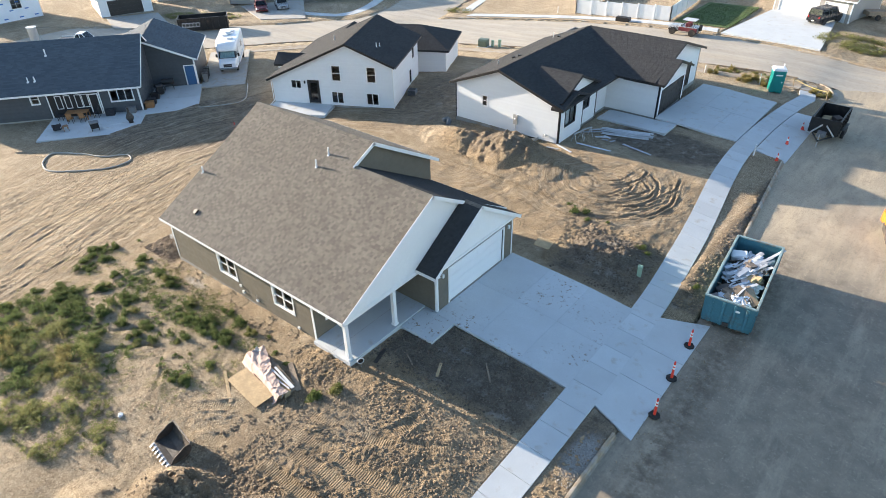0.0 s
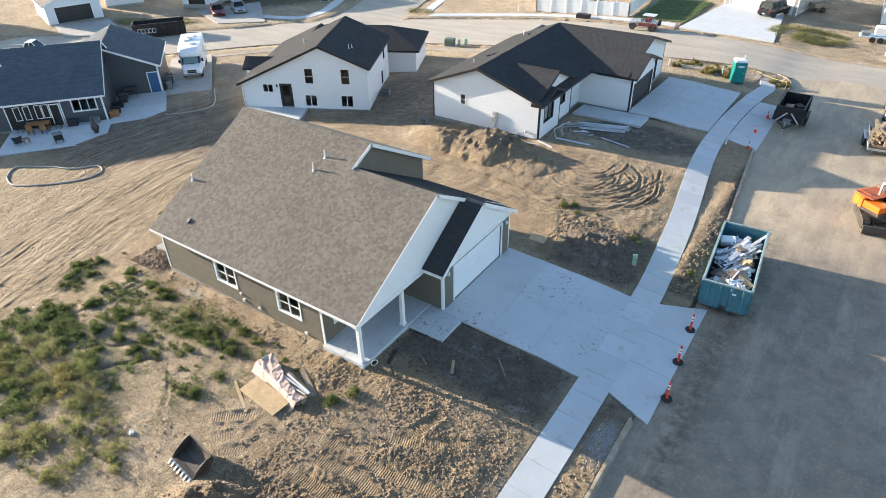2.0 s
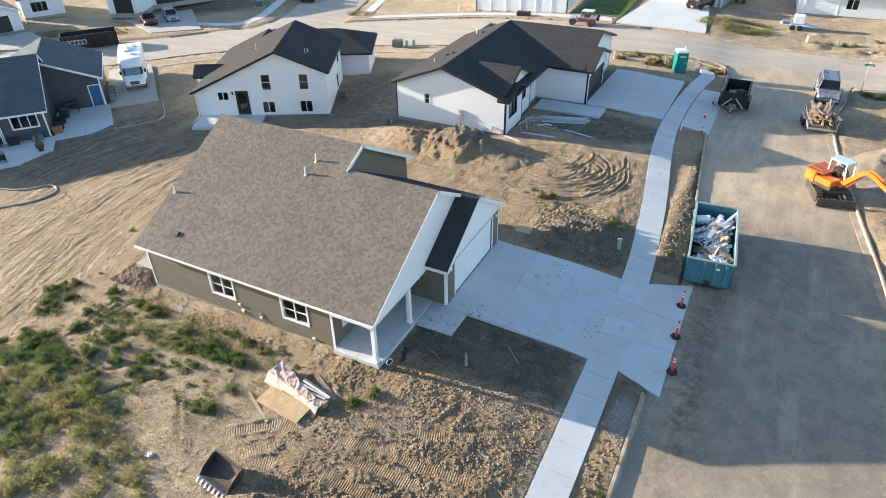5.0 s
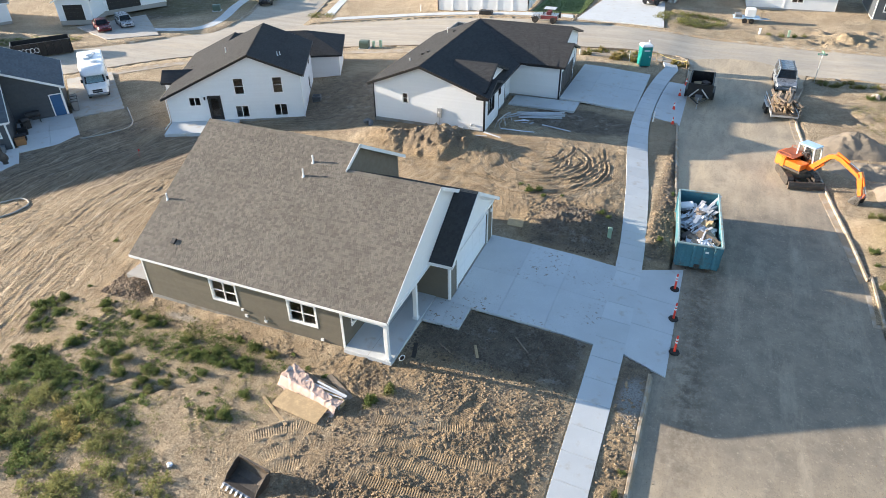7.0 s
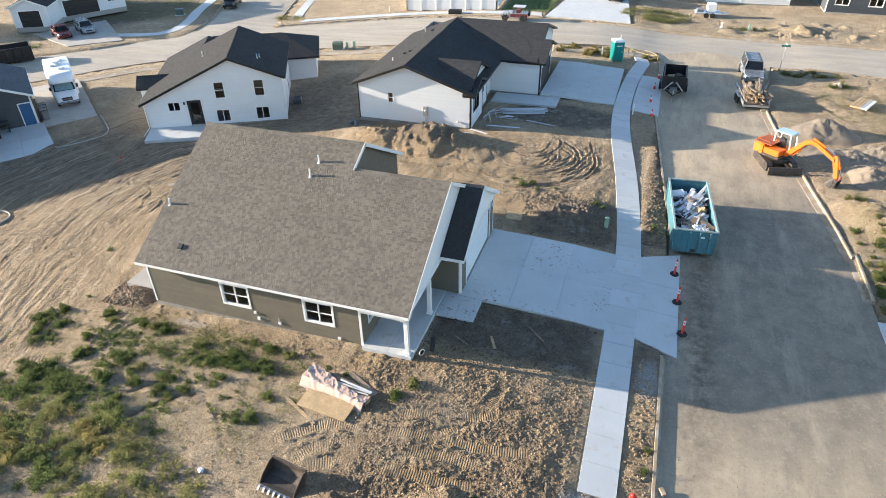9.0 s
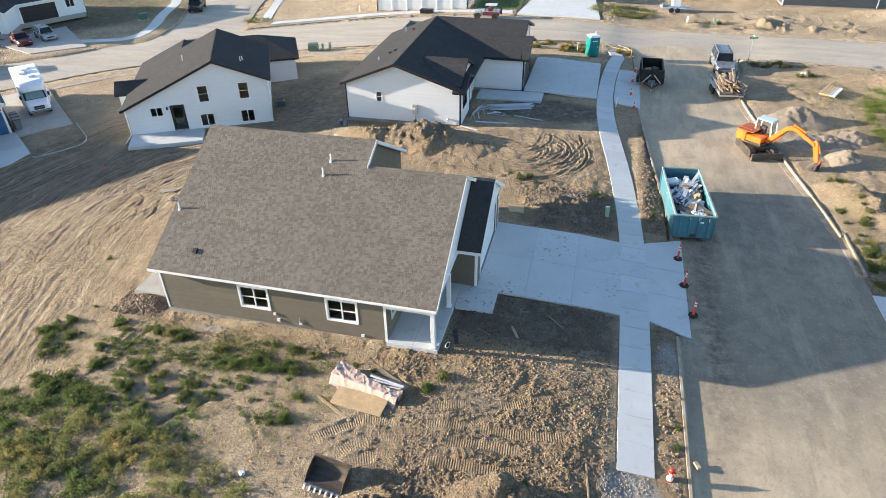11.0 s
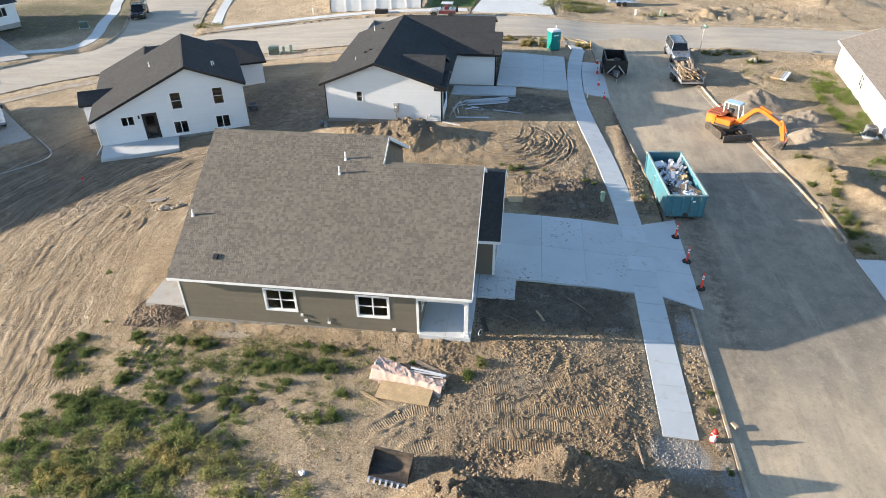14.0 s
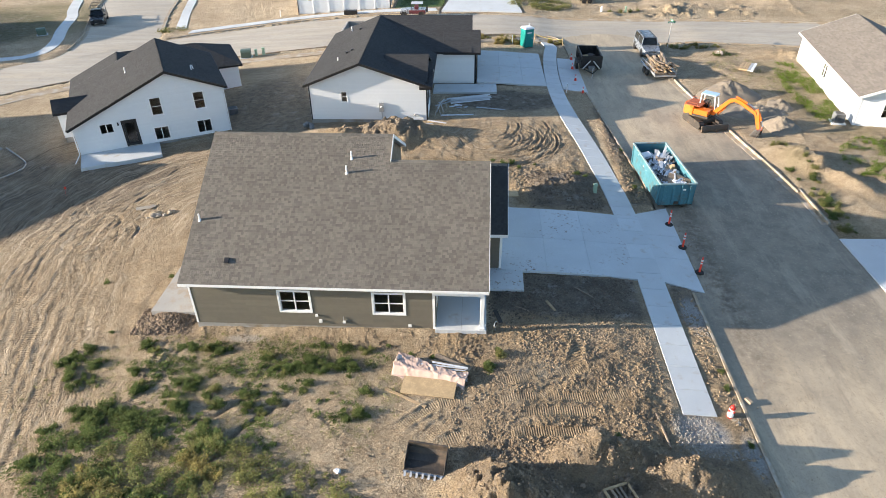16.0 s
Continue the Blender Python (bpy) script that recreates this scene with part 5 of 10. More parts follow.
def vent_pipe(house, p, height=0.35, r=0.045, material="white_plastic", world=False):
    bm = bmesh.new()
    p = Vector(p)
    tube(bm, p - Vector((0, 0, 0.1)), p + Vector((0, 0, height)), r, n=12)
    v = part("vent_pipe", bm, material, house, world=world, smooth=False)
    bm = bmesh.new()
    tube(bm, p - Vector((0, 0, 0.10)), p + Vector((0, 0, 0.05)), r * 3.2, r * 1.15, n=14)
    part("flashing", bm, "white_plastic", v, "white flared roof flashing")
    return v

# ---- the brown house ----
home = thing("house", -24.9, 20.3, 0.35, 0, "new single-storey taupe house with brown shingle roof and white trim", "house")
PITCH = 0.565
EAVE_Y, EAVE_Z, WALL_S, WALL_W = 13.85, 3.2, 14.25, -32.2
RIDGE_Y, LOW_Y = 21.75, 20.3
RIDGE_Z, LOW_Z = EAVE_Z + PITCH * (RIDGE_Y - EAVE_Y), EAVE_Z + PITCH * (LOW_Y - EAVE_Y)


def under(y):
    return EAVE_Z + PITCH * (y - EAVE_Y) - 0.17


south = Wall((WALL_W, WALL_S), (-20.0, WALL_S))
WIN_A, WIN_B = (4.50, 1.40, 1.5, 1.22), (9.18, 1.40, 1.5, 1.22)
wall_core(home, south, 0.2, 3.25, (WIN_A, WIN_B), world=True)
for w in (WIN_A, WIN_B):
    window(home, south, *w, world=True)
bm = bmesh.new()
wbox(bm, south, 0, south.length, 0.1, 0.5, -0.01, 0.012)
part("foundation", bm, "foundation", home, world=True)
corner_board(home, south, 0.0, 0.5, 3.12, world=True)
corner_board(home, south, south.length - 0.12, 0.5, 3.12, w=0.12, world=True)

west = Wall((WALL_W, 26.6), (WALL_W, WALL_S))
west_roof = (((0, RIDGE_Z - 0.17 - 4.85 * PITCH), (4.85, RIDGE_Z - 0.17)), ((4.85, RIDGE_Z - 0.17), (west.length, under(WALL_S))))
wall_core(home, west, 0.2, 8, (), west_roof, world=True)
siding(home, west, 0.5, 8, (), west_roof, "taupe", 0.17, world=True, seed=5)
north = Wall((-22.95, 26.6), (WALL_W, 26.6))
wall_core(home, north, 0.2, 4.95, world=True)
siding(home, north, 0.5, 4.95, (), (), "taupe", 0.17, world=True)
north_low = Wall((-16.65, 26.3), (-22.95, 26.3))
wall_core(home, north_low, 0.2, 3.25, world=True)
siding(home, north_low, 0.6, 3.25, (), (), "taupe", 0.17, world=True)
corner_board(home, north_low, 0.0, 0.6, 3.0, world=True)

porch_wall = Wall((-20.0, WALL_S), (-20.0, 19.5))
P_WIN, P_DOOR = (0.75, 1.45, 1.2, 1.2), (3.3, 0.66, 0.91, 2.03)
wall_core(home, porch_wall, 0.2, 3.3, (P_WIN, P_DOOR), world=True)
siding(home, porch_wall, 0.66, 2.9, (P_WIN, P_DOOR), (), "taupe", 0.17, world=True, seed=8)
window(home, porch_wall, *P_WIN, world=True)
hinged_door(home, porch_wall, *P_DOOR, "dark_door", "white", world=True)
garage_south = Wall((-20.0, 19.5), (-16.65, 19.5))
wall_core(home, garage_south, 0.2, 3.2, world=True)
siding(home, garage_south, 0.62, 3.0, (), (), "taupe", 0.17, world=True, seed=9)
corner_board(home, garage_south, garage_south.length - 0.1, 0.6, 3.0, world=True)

garage_front = Wall((-16.65, 19.5), (-16.65, 26.3))
G_DOOR = (1.02, 0.62, 4.85, 2.13)
G_TOP = 5.45
g_roof = (((-0.42, 3.0), (3.4, G_TOP - 0.14)), ((3.4, G_TOP - 0.14), (7.25, 3.0)))
wall_core(home, garage_front, 0.2, 5.5, (G_DOOR,), g_roof, world=True)
siding(home, garage_front, 0.62, 3.0, ((0.9, 0.62, 5.09, 2.25),), (), "taupe", 0.17, world=True, seed=10)
corner_board(home, garage_front, 0.0, 0.6, 3.0, w=0.1, world=True)
corner_board(home, garage_front, 6.7, 0.6, 3.0, w=0.1, world=True)
panel_door(home, garage_front, *G_DOOR, "door_white", "white", world=True)
bm = bmesh.new()
for poly in ([(-0.1, 3.0), (6.9, 3.0), (6.9, 6), (-0.1, 6)],):
    for h in roofline(garage_front, 0, g_roof):
        poly = clip(poly, *h)
    slabs(bm, garage_front, poly, 0.001, 0.03)
part("gable_panel", bm, "white", home, "smooth white gable panel", world=True)
bm = bmesh.new()
wbox(bm, garage_front, -0.3, 7.1, 2.95, 3.12, 0.001, 0.06)
part("frieze_board", bm, "white", home, world=True)
for s in (0.45, 6.35):
    bm = bmesh.new()
    wbox(bm, garage_front, s - 0.06, s + 0.06, 2.55, 2.75, 0.02, 0.12)
    part("wall_lamp", bm, "white_plastic", home, "small white wall lamp beside the garage door", world=True)

gable = Wall((-17.66, 14.05), (-17.66, 26.3))
gable_roof = (((0, under(14.05)), (LOW_Y - 14.05, LOW_Z - 0.17)), ((LOW_Y - 14.05, LOW_Z - 0.17), (26.3 - 14.05, LOW_Z - 0.17 - 6.0 * PITCH)))
bm = bmesh.new()
poly = [(0, 2.9), (12.25, 2.9), (12.25, 8), (0, 8)]
for h in roofline(gable, 0, gable_roof):
    poly = clip(poly, *h)
slabs(bm, gable, poly, -0.14, 0.0)
part("gable_panel", bm, "white", home, "smooth white gable panel", world=True)
bm = bmesh.new()
wbox(bm, gable, -0.02, 5.45, 2.72, 2.98, -0.24, 0.03)
part("porch_beam", bm, "white", home, world=True)
bar(home, (-20.0, 14.18, 2.98), (-17.66, 14.18, 2.98), 0.22, 0.26, "white", "porch_beam", world=True)
bm = newbox(-19.95, -17.6, 14.3, 19.45, 2.86, 2.9)
part("porch_ceiling", bm, "white", home, world=True)
for y in (14.2, 17.4):
    bm = bmesh.new()
    box(bm, -17.78, -17.58, y - 0.1, y + 0.1, 0.64, 2.74, bev=0.008)
    post = part("post", bm, "white", home, world=True)
    bm = bmesh.new()
    box(bm, -17.82, -17.54, y - 0.14, y + 0.14, 0.64, 0.76, bev=0.008)
    part("post_base", bm, "white", post)
bm = newbox(-20.0, -17.45, 14.02, 19.5, 0.18, 0.63, bev=0.01)
part("porch_slab", bm, "concrete", home, "pale concrete porch floor", world=True)
for x in (-18.7,):
    part("porch_joint", newbox(x - 0.006, x + 0.006, 14.05, 19.45, 0.6, 0.634), "foundation", home, world=True)
part("floor", newbox(-32.1, -20.05, 14.35, 26.2, 0.2, 0.6), "foundation", home, world=True)
part("garage_floor", newbox(-20.04, -16.7, 19.55, 26.2, 0.2, 0.6), "foundation", home, world=True)

# high east gable strip over the lower roof
strip = Wall((-22.95, 20.3), (-22.95, 26.6))
strip_roof = (((0, LOW_Z - 0.15), (1.45, RIDGE_Z - 0.17)), ((1.45, RIDGE_Z - 0.17), (6.3, RIDGE_Z - 0.17 - 4.85 * PITCH)))
wall_core(home, strip, 3.0, 8, (), strip_roof, world=True)
siding(home, strip, 3.0, 8, (), strip_roof, "taupe", 0.17, world=True, seed=11)

# roof
S_ROOF = Slope((-32.45, EAVE_Y, EAVE_Z), (-17.4, EAVE_Y, EAVE_Z), (-32.45, RIDGE_Y, RIDGE_Z))
B_HI, B_LOW = S_ROOF.h, (LOW_Y - EAVE_Y) / (RIDGE_Y - EAVE_Y) * S_ROOF.h
POLY_HI = [(0, 0), (9.8, 0), (9.8, B_HI), (0, B_HI)]
POLY_LOW = [(9.8, 0), (15.05, 0), (15.05, B_LOW), (9.8, B_LOW)]


def near_tabs(a, b, w):
    """The tabs beside the porch corner are pieces of their own."""
    return 11.2 < a < 14.6 and b < 2.3


roof_deck(home, S_ROOF, POLY_HI, 0.14, "shingle_brown", True)
roof_deck(home, S_ROOF, POLY_LOW, 0.14, "shingle_brown", True)
shingle_stuff(home, S_ROOF, POLY_HI, "shingle_brown", 21, world=True)
shingle_stuff(home, S_ROOF, POLY_LOW, "shingle_brown", 22, skip=near_tabs, world=True)
N_HI = Slope((-22.65, 27.1, RIDGE_Z - 5.35 * PITCH), (-32.45, 27.1, RIDGE_Z - 5.35 * PITCH), (-22.65, RIDGE_Y, RIDGE_Z))
roof_side(home, N_HI, [(0, 0), (N_HI.w, 0), (N_HI.w, N_HI.h), (0, N_HI.h)], "shingle_brown", 23, True)
# north and garage slopes: shade is put into their darker shingle colour
N_LOW = Slope((-17.4, 26.75, EAVE_Z), (-22.93, 26.75, EAVE_Z), (-17.4, LOW_Y, LOW_Z))
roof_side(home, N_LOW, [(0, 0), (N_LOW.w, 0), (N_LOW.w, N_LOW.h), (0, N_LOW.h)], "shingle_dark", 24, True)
G_S = Slope((-17.64, 19.08, 3.08), (-16.35, 19.08, 3.08), (-17.64, 22.9, G_TOP))
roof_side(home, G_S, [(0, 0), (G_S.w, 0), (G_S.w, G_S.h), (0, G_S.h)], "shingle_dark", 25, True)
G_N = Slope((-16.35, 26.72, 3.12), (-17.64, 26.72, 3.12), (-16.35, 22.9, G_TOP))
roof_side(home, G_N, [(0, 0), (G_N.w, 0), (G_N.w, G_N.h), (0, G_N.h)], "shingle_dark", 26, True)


def ridge_caps(house, p0, p1, slope_drop, material, world=False):
    p0, p1 = Vector(p0), Vector(p1)
    n = int((p1 - p0).length / 0.25)
    d, side = (p1 - p0) / n, (p1 - p0).cross(Vector((0, 0, 1))).normalized()
    vs, fs = [], []
    for i in range(n):
        k = len(vs)
        for q, lift in ((p0 + d * i, 0.03), (p0 + d * (i + 1.05), 0.012)):
            for sd, dz in ((-0.15, -0.15 * slope_drop), (0, 0), (0.15, -0.15 * slope_drop)):
                vs.append(q + side * sd + Vector((0, 0, dz + lift)))
            for sd, dz in ((-0.15, -0.15 * slope_drop), (0.15, -0.15 * slope_drop)):
                vs.append(q + side * sd + Vector((0, 0, dz - 0.01)))
        fs += [(k, k + 1, k + 6, k + 5), (k + 1, k + 2, k + 7, k + 6), (k + 3, k, k + 5, k + 8), (k + 2, k + 4, k + 9, k + 7), (k, k + 3, k + 1), (k + 1, k + 4, k + 2)]
    return mesh_from("ridge_cap", vs, fs, material, house, "stuff", world=world)


ridge_caps(home, (-32.45, RIDGE_Y, RIDGE_Z), (-22.65, RIDGE_Y, RIDGE_Z), PITCH, "shingle_brown", True)
ridge_caps(home, (-22.65, LOW_Y, LOW_Z), (-17.4, LOW_Y, LOW_Z), PITCH, "shingle_brown", True)
ridge_caps(home, (-17.4, 22.9, G_TOP), (-16.35, 22.9, G_TOP), 0.62, "shingle_brown", True)
# white fascia, rakes and soffits
bar(home, (-32.45, EAVE_Y - 0.015, EAVE_Z - 0.005), (-17.4, EAVE_Y - 0.015, EAVE_Z - 0.005), 0.03, 0.13, "white", world=True)
part("soffit", newbox(-32.4, -17.6, EAVE_Y, WALL_S + 0.02, EAVE_Z - 0.15, EAVE_Z - 0.13), "white", home, world=True)
bar(home, (-22.9, 26.765, EAVE_Z), (-17.4, 26.765, EAVE_Z), 0.03, 0.16, "white", world=True)
bar(home, (-22.65, 27.115, RIDGE_Z - 5.35 * PITCH), (-32.45, 27.115, RIDGE_Z - 5.35 * PITCH), 0.03, 0.16, "white", world=True)
for x, pts in ((-17.385, ((EAVE_Y, EAVE_Z), (LOW_Y, LOW_Z), (26.75, EAVE_Z))), (-16.335, ((19.08, 3.08), (22.9, G_TOP), (26.72, 3.12))),
               (-22.635, ((LOW_Y - 0.2, LOW_Z + 0.02), (RIDGE_Y, RIDGE_Z), (27.1, RIDGE_Z - 5.35 * PITCH))), (-32.465, ((EAVE_Y, EAVE_Z), (RIDGE_Y, RIDGE_Z), (27.1, RIDGE_Z - 5.35 * PITCH)))):
    for (ya, za), (yb, zb) in zip(pts, pts[1:]):
        bar(home, (x + (0.035 if x < -30 else 0), ya, za + (-0.035 if x < -30 else 0.012)), (x + (0.035 if x < -30 else 0), yb, zb + (-0.035 if x < -30 else 0.012)), 0.03, 0.19, "white", "rake_board", world=True)
        inner = x - 0.17 if x > -30 else x + 0.28
        bm = bmesh.new()
        w = 0.34 if x > -30 else 0.52
        loft(bm, [[(inner - w / 2 + 0.0, y, z - 0.17), (inner + w / 2, y, z - 0.17), (inner + w / 2, y, z - 0.19), (inner - w / 2, y, z - 0.19)] for y, z in ((ya, za), (yb, zb))])
        part("rake_soffit", bm, "white", home, world=True)
bar(home, (-17.64, 19.065, 3.08), (-16.35, 19.065, 3.08), 0.03, 0.17, "white", world=True)
part("soffit", newbox(-17.4, -16.36, 19.08, 19.5, 2.93, 2.95), "white", home, world=True)
for x, y, hgt in ((-24.74, 20.35, 0.42), (-24.9, 19.55, 0.42), (-32.1, 16.95, 0.35)):
    vent_pipe(home, (x, y, EAVE_Z + PITCH * (y - EAVE_Y)), hgt, world=True)
bm = bmesh.new()
z = EAVE_Z + PITCH * (14.98 - EAVE_Y)
box(bm, -0.13, 0.13, -0.15, 0.15, 0, 0.1, Matrix.Translation((-30.25, 14.98, z)) @ Euler((math.atan(PITCH), 0, 0)).to_matrix().to_4x4(), bev=0.02)
part("roof_vent", bm, "black", home, "low black box vent", world=True)
for s, z, w, h in ((6.2, 1.12, 0.13, 0.13), (6.35, 0.75, 0.16, 0.16), (7.55, 0.75, 0.15, 0.13), (10.85, 0.62, 0.16, 0.12)):
    bm = bmesh.new()
    wbox(bm, south, s, s + w, z, z + h, 0.02, 0.10)
    part("outlet_box", bm, "white_plastic", home, "small white outlet box on the siding", world=True)
bm = bmesh.new()
tube(bm, south.at(7.6, 0.06, 0.85), south.at(7.6, 0.06, 1.15), 0.02, n=8)
part("hose_tap", bm, "galv", home, world=True)
siding(home, south, 0.5, 3.12, tuple((w[0] - 0.088, w[1] - 0.088, w[2] + 0.176, w[3] + 0.176) for w in (WIN_A, WIN_B)), (), "taupe", 0.17, True, 3, s0=0.1, s1=south.length - 0.12, world=True)
patio = paved("pavement_patio", "pale concrete patio slab behind the brown house")
for y0, y1 in ((15.3, 17.4), (17.4, 19.6)):
    slab_piece("panel", ((-35.2, y0), (-32.25, y0), (-32.25, y1), (-35.2, y1)), lambda x, y: 0.24 - gz(x, y), 0.3, "dusty_slab", patio)

# ---- the other houses ----
def gable_roof(house, ridge0, ridge1, left, right, material, seed, fascia, hang=0.0, thick=0.14, course=0.145, wide=(0.2, 0.42)):
    """Two slopes: ridge ends, and the (x, y, z) eave corners beside each ridge end, left and right of the way along the ridge."""
    r0, r1 = Vector(ridge0), Vector(ridge1)
    for k, (a, b) in enumerate((left, right)):
        a, b = Vector(a), Vector(b)
        s = Slope(b, a, r1) if k == 0 else Slope(a, b, r0)
        poly = [(0, 0), (s.w, 0), (s.w, s.h), (0, s.h)]
        roof_side(house, s, poly, material, seed + k, course=course, wide=wide, thick=thick)
        bar(house, a + Vector((0, 0, 0.0)) - s.v * 0.012, b - s.v * 0.012, 0.03, 0.17, fascia)
        for p, q, sign in ((a, r0, -1), (b, r1, 1)):
            o = (r1 - r0).normalized() * 0.016 * sign
            bar(house, p + o + Vector((0, 0, 0.01)), q + o + Vector((0, 0, 0.01)), 0.03, 0.2, fascia, "rake_board")
    ridge_caps(house, r0, r1, (r0.z - Vector(left[0]).z) / max(0.5, math.hypot(r0.x - left[0][0], r0.y - left[0][1])), material)


# white bungalow with charcoal roof
bung = thing("house", -22.4, 41.4, 0.40, 1.0, "white lap-sided bungalow with charcoal roof and black trim", "house")
E_Z, W_Z, PK_X, PK = 3.0, 3.1, -5.5, 5.0
b_south = Wall((-10.0, 0), (0, 0))
b_roof = (((0, W_Z - 0.02), (4.5, PK - 0.15)), ((4.5, PK - 0.15), (10.4, E_Z - 0.1)))
B_WIN = (2.72, 1.55, 0.5, 0.9)
wall_core(bung, b_south, -0.4, 6, (B_WIN,), b_roof)
siding(bung, b_south, 0.02, 6, ((2.66, 1.49, 0.62, 1.02),), b_roof, "white_siding", 0.15, s0=0.08, s1=9.92)
window(bung, b_south, *B_WIN, sash="white", trim="white", lights=(1, 2), trim_w=0.06)
for s in (0.0, 9.9):
    corner_board(bung, b_south, s, -0.05, 2.95, "black", 0.1)
bm = bmesh.new()
wbox(bm, b_south, 0, 10, -0.4, 0.02, -0.005, 0.012)
part("foundation", bm, "foundation", bung)
b_east = Wall((0, 0), (0, 3.8))
bw1 = (0.85, 1.15, 1.6, 1.45)
wall_core(bung, b_east, -0.4, 3.0, (bw1,))
siding(bung, b_east, 0.02, 2.95, ((0.76, 1.06, 1.78, 1.63),), (), "white_siding", 0.15, s0=0.08, s1=3.72)
window(bung, b_east, *bw1, sash="black", trim="black", lights=(2, 1), trim_w=0.07)
for s in (0.0, 3.7):
    corner_board(bung, b_east, s, -0.05, 2.95, "black", 0.1)
b_ret = Wall((0, 3.8), (-0.35, 3.8))
wall_core(bung, b_ret, -0.4, 3.0)
b_east2 = Wall((-0.35, 0.0), (-0.35, 9.3))
bw2 = (4.3, 1.35, 1.2, 1.5)
b2_roof = (((-0.6, 2.95), (3.2, 4.5)), ((3.2, 4.5), (7.0, 2.95)))
wall_core(bung, b_east2, -0.4, 5, (bw2,), b2_roof, s1=7.0)
siding(bung, b_east2, 0.02, 5, ((4.22, 1.27, 1.36, 1.66),), b2_roof, "white_siding", 0.15, s0=0.1, s1=6.75)
window(bung, b_east2, *bw2, sash="black", trim="black", lights=(1, 2), trim_w=0.07)
corner_board(bung, b_east2, 6.75, -0.05, 2.9, "black", 0.1)
b_east3 = Wall((-0.6, 6.85), (-0.6, 9.3))
wall_core(bung, b_east3, -0.4, 2.95)
siding(bung, b_east3, 0.02, 2.95)
wall_core(bung, Wall((-0.35, 6.85), (-0.6, 6.85)), -0.4, 2.95)
b_gs = Wall((-0.6, 9.3), (4.1, 9.3))
wall_core(bung, b_gs, -0.4, 3.0)
siding(bung, b_gs, 0.02, 2.98, (), (), "white_siding", 0.15, s1=4.6)
corner_board(bung, b_gs, b_gs.length - 0.1, -0.05, 2.95, "black", 0.1)
b_ge = Wall((4.1, 9.3), (4.1, 15.2))
bd = (0.6, 0.04, 4.75, 2.13)
bg_roof = (((-0.4, 2.9), (2.95, 4.1)), ((2.95, 4.1), (6.3, 2.9)))
wall_core(bung, b_ge, -0.4, 5, (bd,), bg_roof)
siding(bung, b_ge, 0.02, 5, ((0.48, -0.1, 4.99, 2.4),), bg_roof, "white_siding", 0.15, s0=0.08, s1=5.82)
panel_door(bung, b_ge, *bd, "dark_door", "black")
corner_board(bung, b_ge, 0, -0.05, 2.95, "black", 0.1)
corner_board(bung, b_ge, 5.8, -0.05, 2.95, "black", 0.1)
b_gn = Wall((4.1, 15.2), (3.3, 15.2))
wall_core(bung, b_gn, -0.4, 2.95)
b_ge2 = Wall((3.3, 9.0), (3.3, 21.0))
bd2 = (6.9, 0.04, 2.75, 2.13)
bg2 = (((-0.1, 3.05), (6.0, 4.9)), ((6.0, 4.9), (12.1, 3.05)))
wall_core(bung, b_ge2, -0.4, 5, (bd2,), bg2, s0=0.35, s1=11.7)
siding(bung, b_ge2, 0.02, 5, ((6.78, -0.1, 2.99, 2.4), (0.3, -1, 5.9, 3.9)), bg2, "white_siding", 0.15, s0=0.4, s1=11.6)
panel_door(bung, b_ge2, *bd2, "dark_door", "black", cols=2)
corner_board(bung, b_ge2, 11.6, -0.05, 2.95, "black", 0.1)
for a, b in (((3.3, 20.7), (-10.0, 20.7)), ((-10.0, 20.7), (-10.0, 0.0))):
    w = Wall(a, b)
    wall_core(bung, w, -0.4, 3.0)
    siding(bung, w, 0.02, 3.0)
gable_roof(bung, (PK_X, -0.4, PK), (PK_X, 15.2, PK), ((-10.35, -0.4, W_Z), (-10.35, 15.2, W_Z)), ((0.42, -0.4, E_Z), (0.42, 15.2, E_Z)), "shingle_dark", 31, "black")
gable_roof(bung, (-5.4, 15.0, PK + 0.02), (3.75, 15.0, PK + 0.02), ((-5.4, 21.1, 3.1), (3.75, 21.1, 3.1)), ((-5.4, 8.9, 3.1), (3.75, 8.9, 3.1)), "shingle_dark", 35, "black")
gable_roof(bung, (-3.7, 3.2, 4.66), (0.0, 3.2, 4.66), ((-3.7, 7.1, 3.0), (0.0, 7.1, 3.0)), ((-3.7, 0.06, 3.26), (0.0, 0.06, 3.26)), "shingle_dark", 39, "black")
gable_roof(bung, (-0.6, 1.9, 3.78), (0.42, 1.9, 3.78), ((-0.6, 4.15, 2.95), (0.42, 4.15, 2.95)), ((-0.6, -0.4, 2.95), (0.42, -0.4, 2.95)), "shingle_dark", 43, "black")
gable_roof(bung, (1.0, 12.25, 4.28), (4.55, 12.25, 4.28), ((1.0, 15.6, 3.05), (4.55, 15.6, 3.05)), ((1.0, 8.9, 3.05), (4.55, 8.9, 3.05)), "shingle_dark", 47, "black")
bm = bmesh.new()
poly = [(0, 2.95), (3.8, 2.95), (3.8, 3.1), (1.9, 3.66), (0, 2.98)]
slabs(bm, b_east, poly, -0.1, 0.01)
part("gable_panel", bm, "white", bung)
part("floor", newbox(-9.9, -0.7, 0.1, 20.6, -0.4, 0.02), "foundation", bung)
part("garage_floor", newbox(-0.68, 3.2, 9.4, 20.6, -0.4, 0.02), "foundation", bung)
for p, h in (((-7.9, 3.2, 4.0), 0.35), ((-8.2, 13.0, 3.85), 0.6)):
    vent_pipe(bung, p, h)
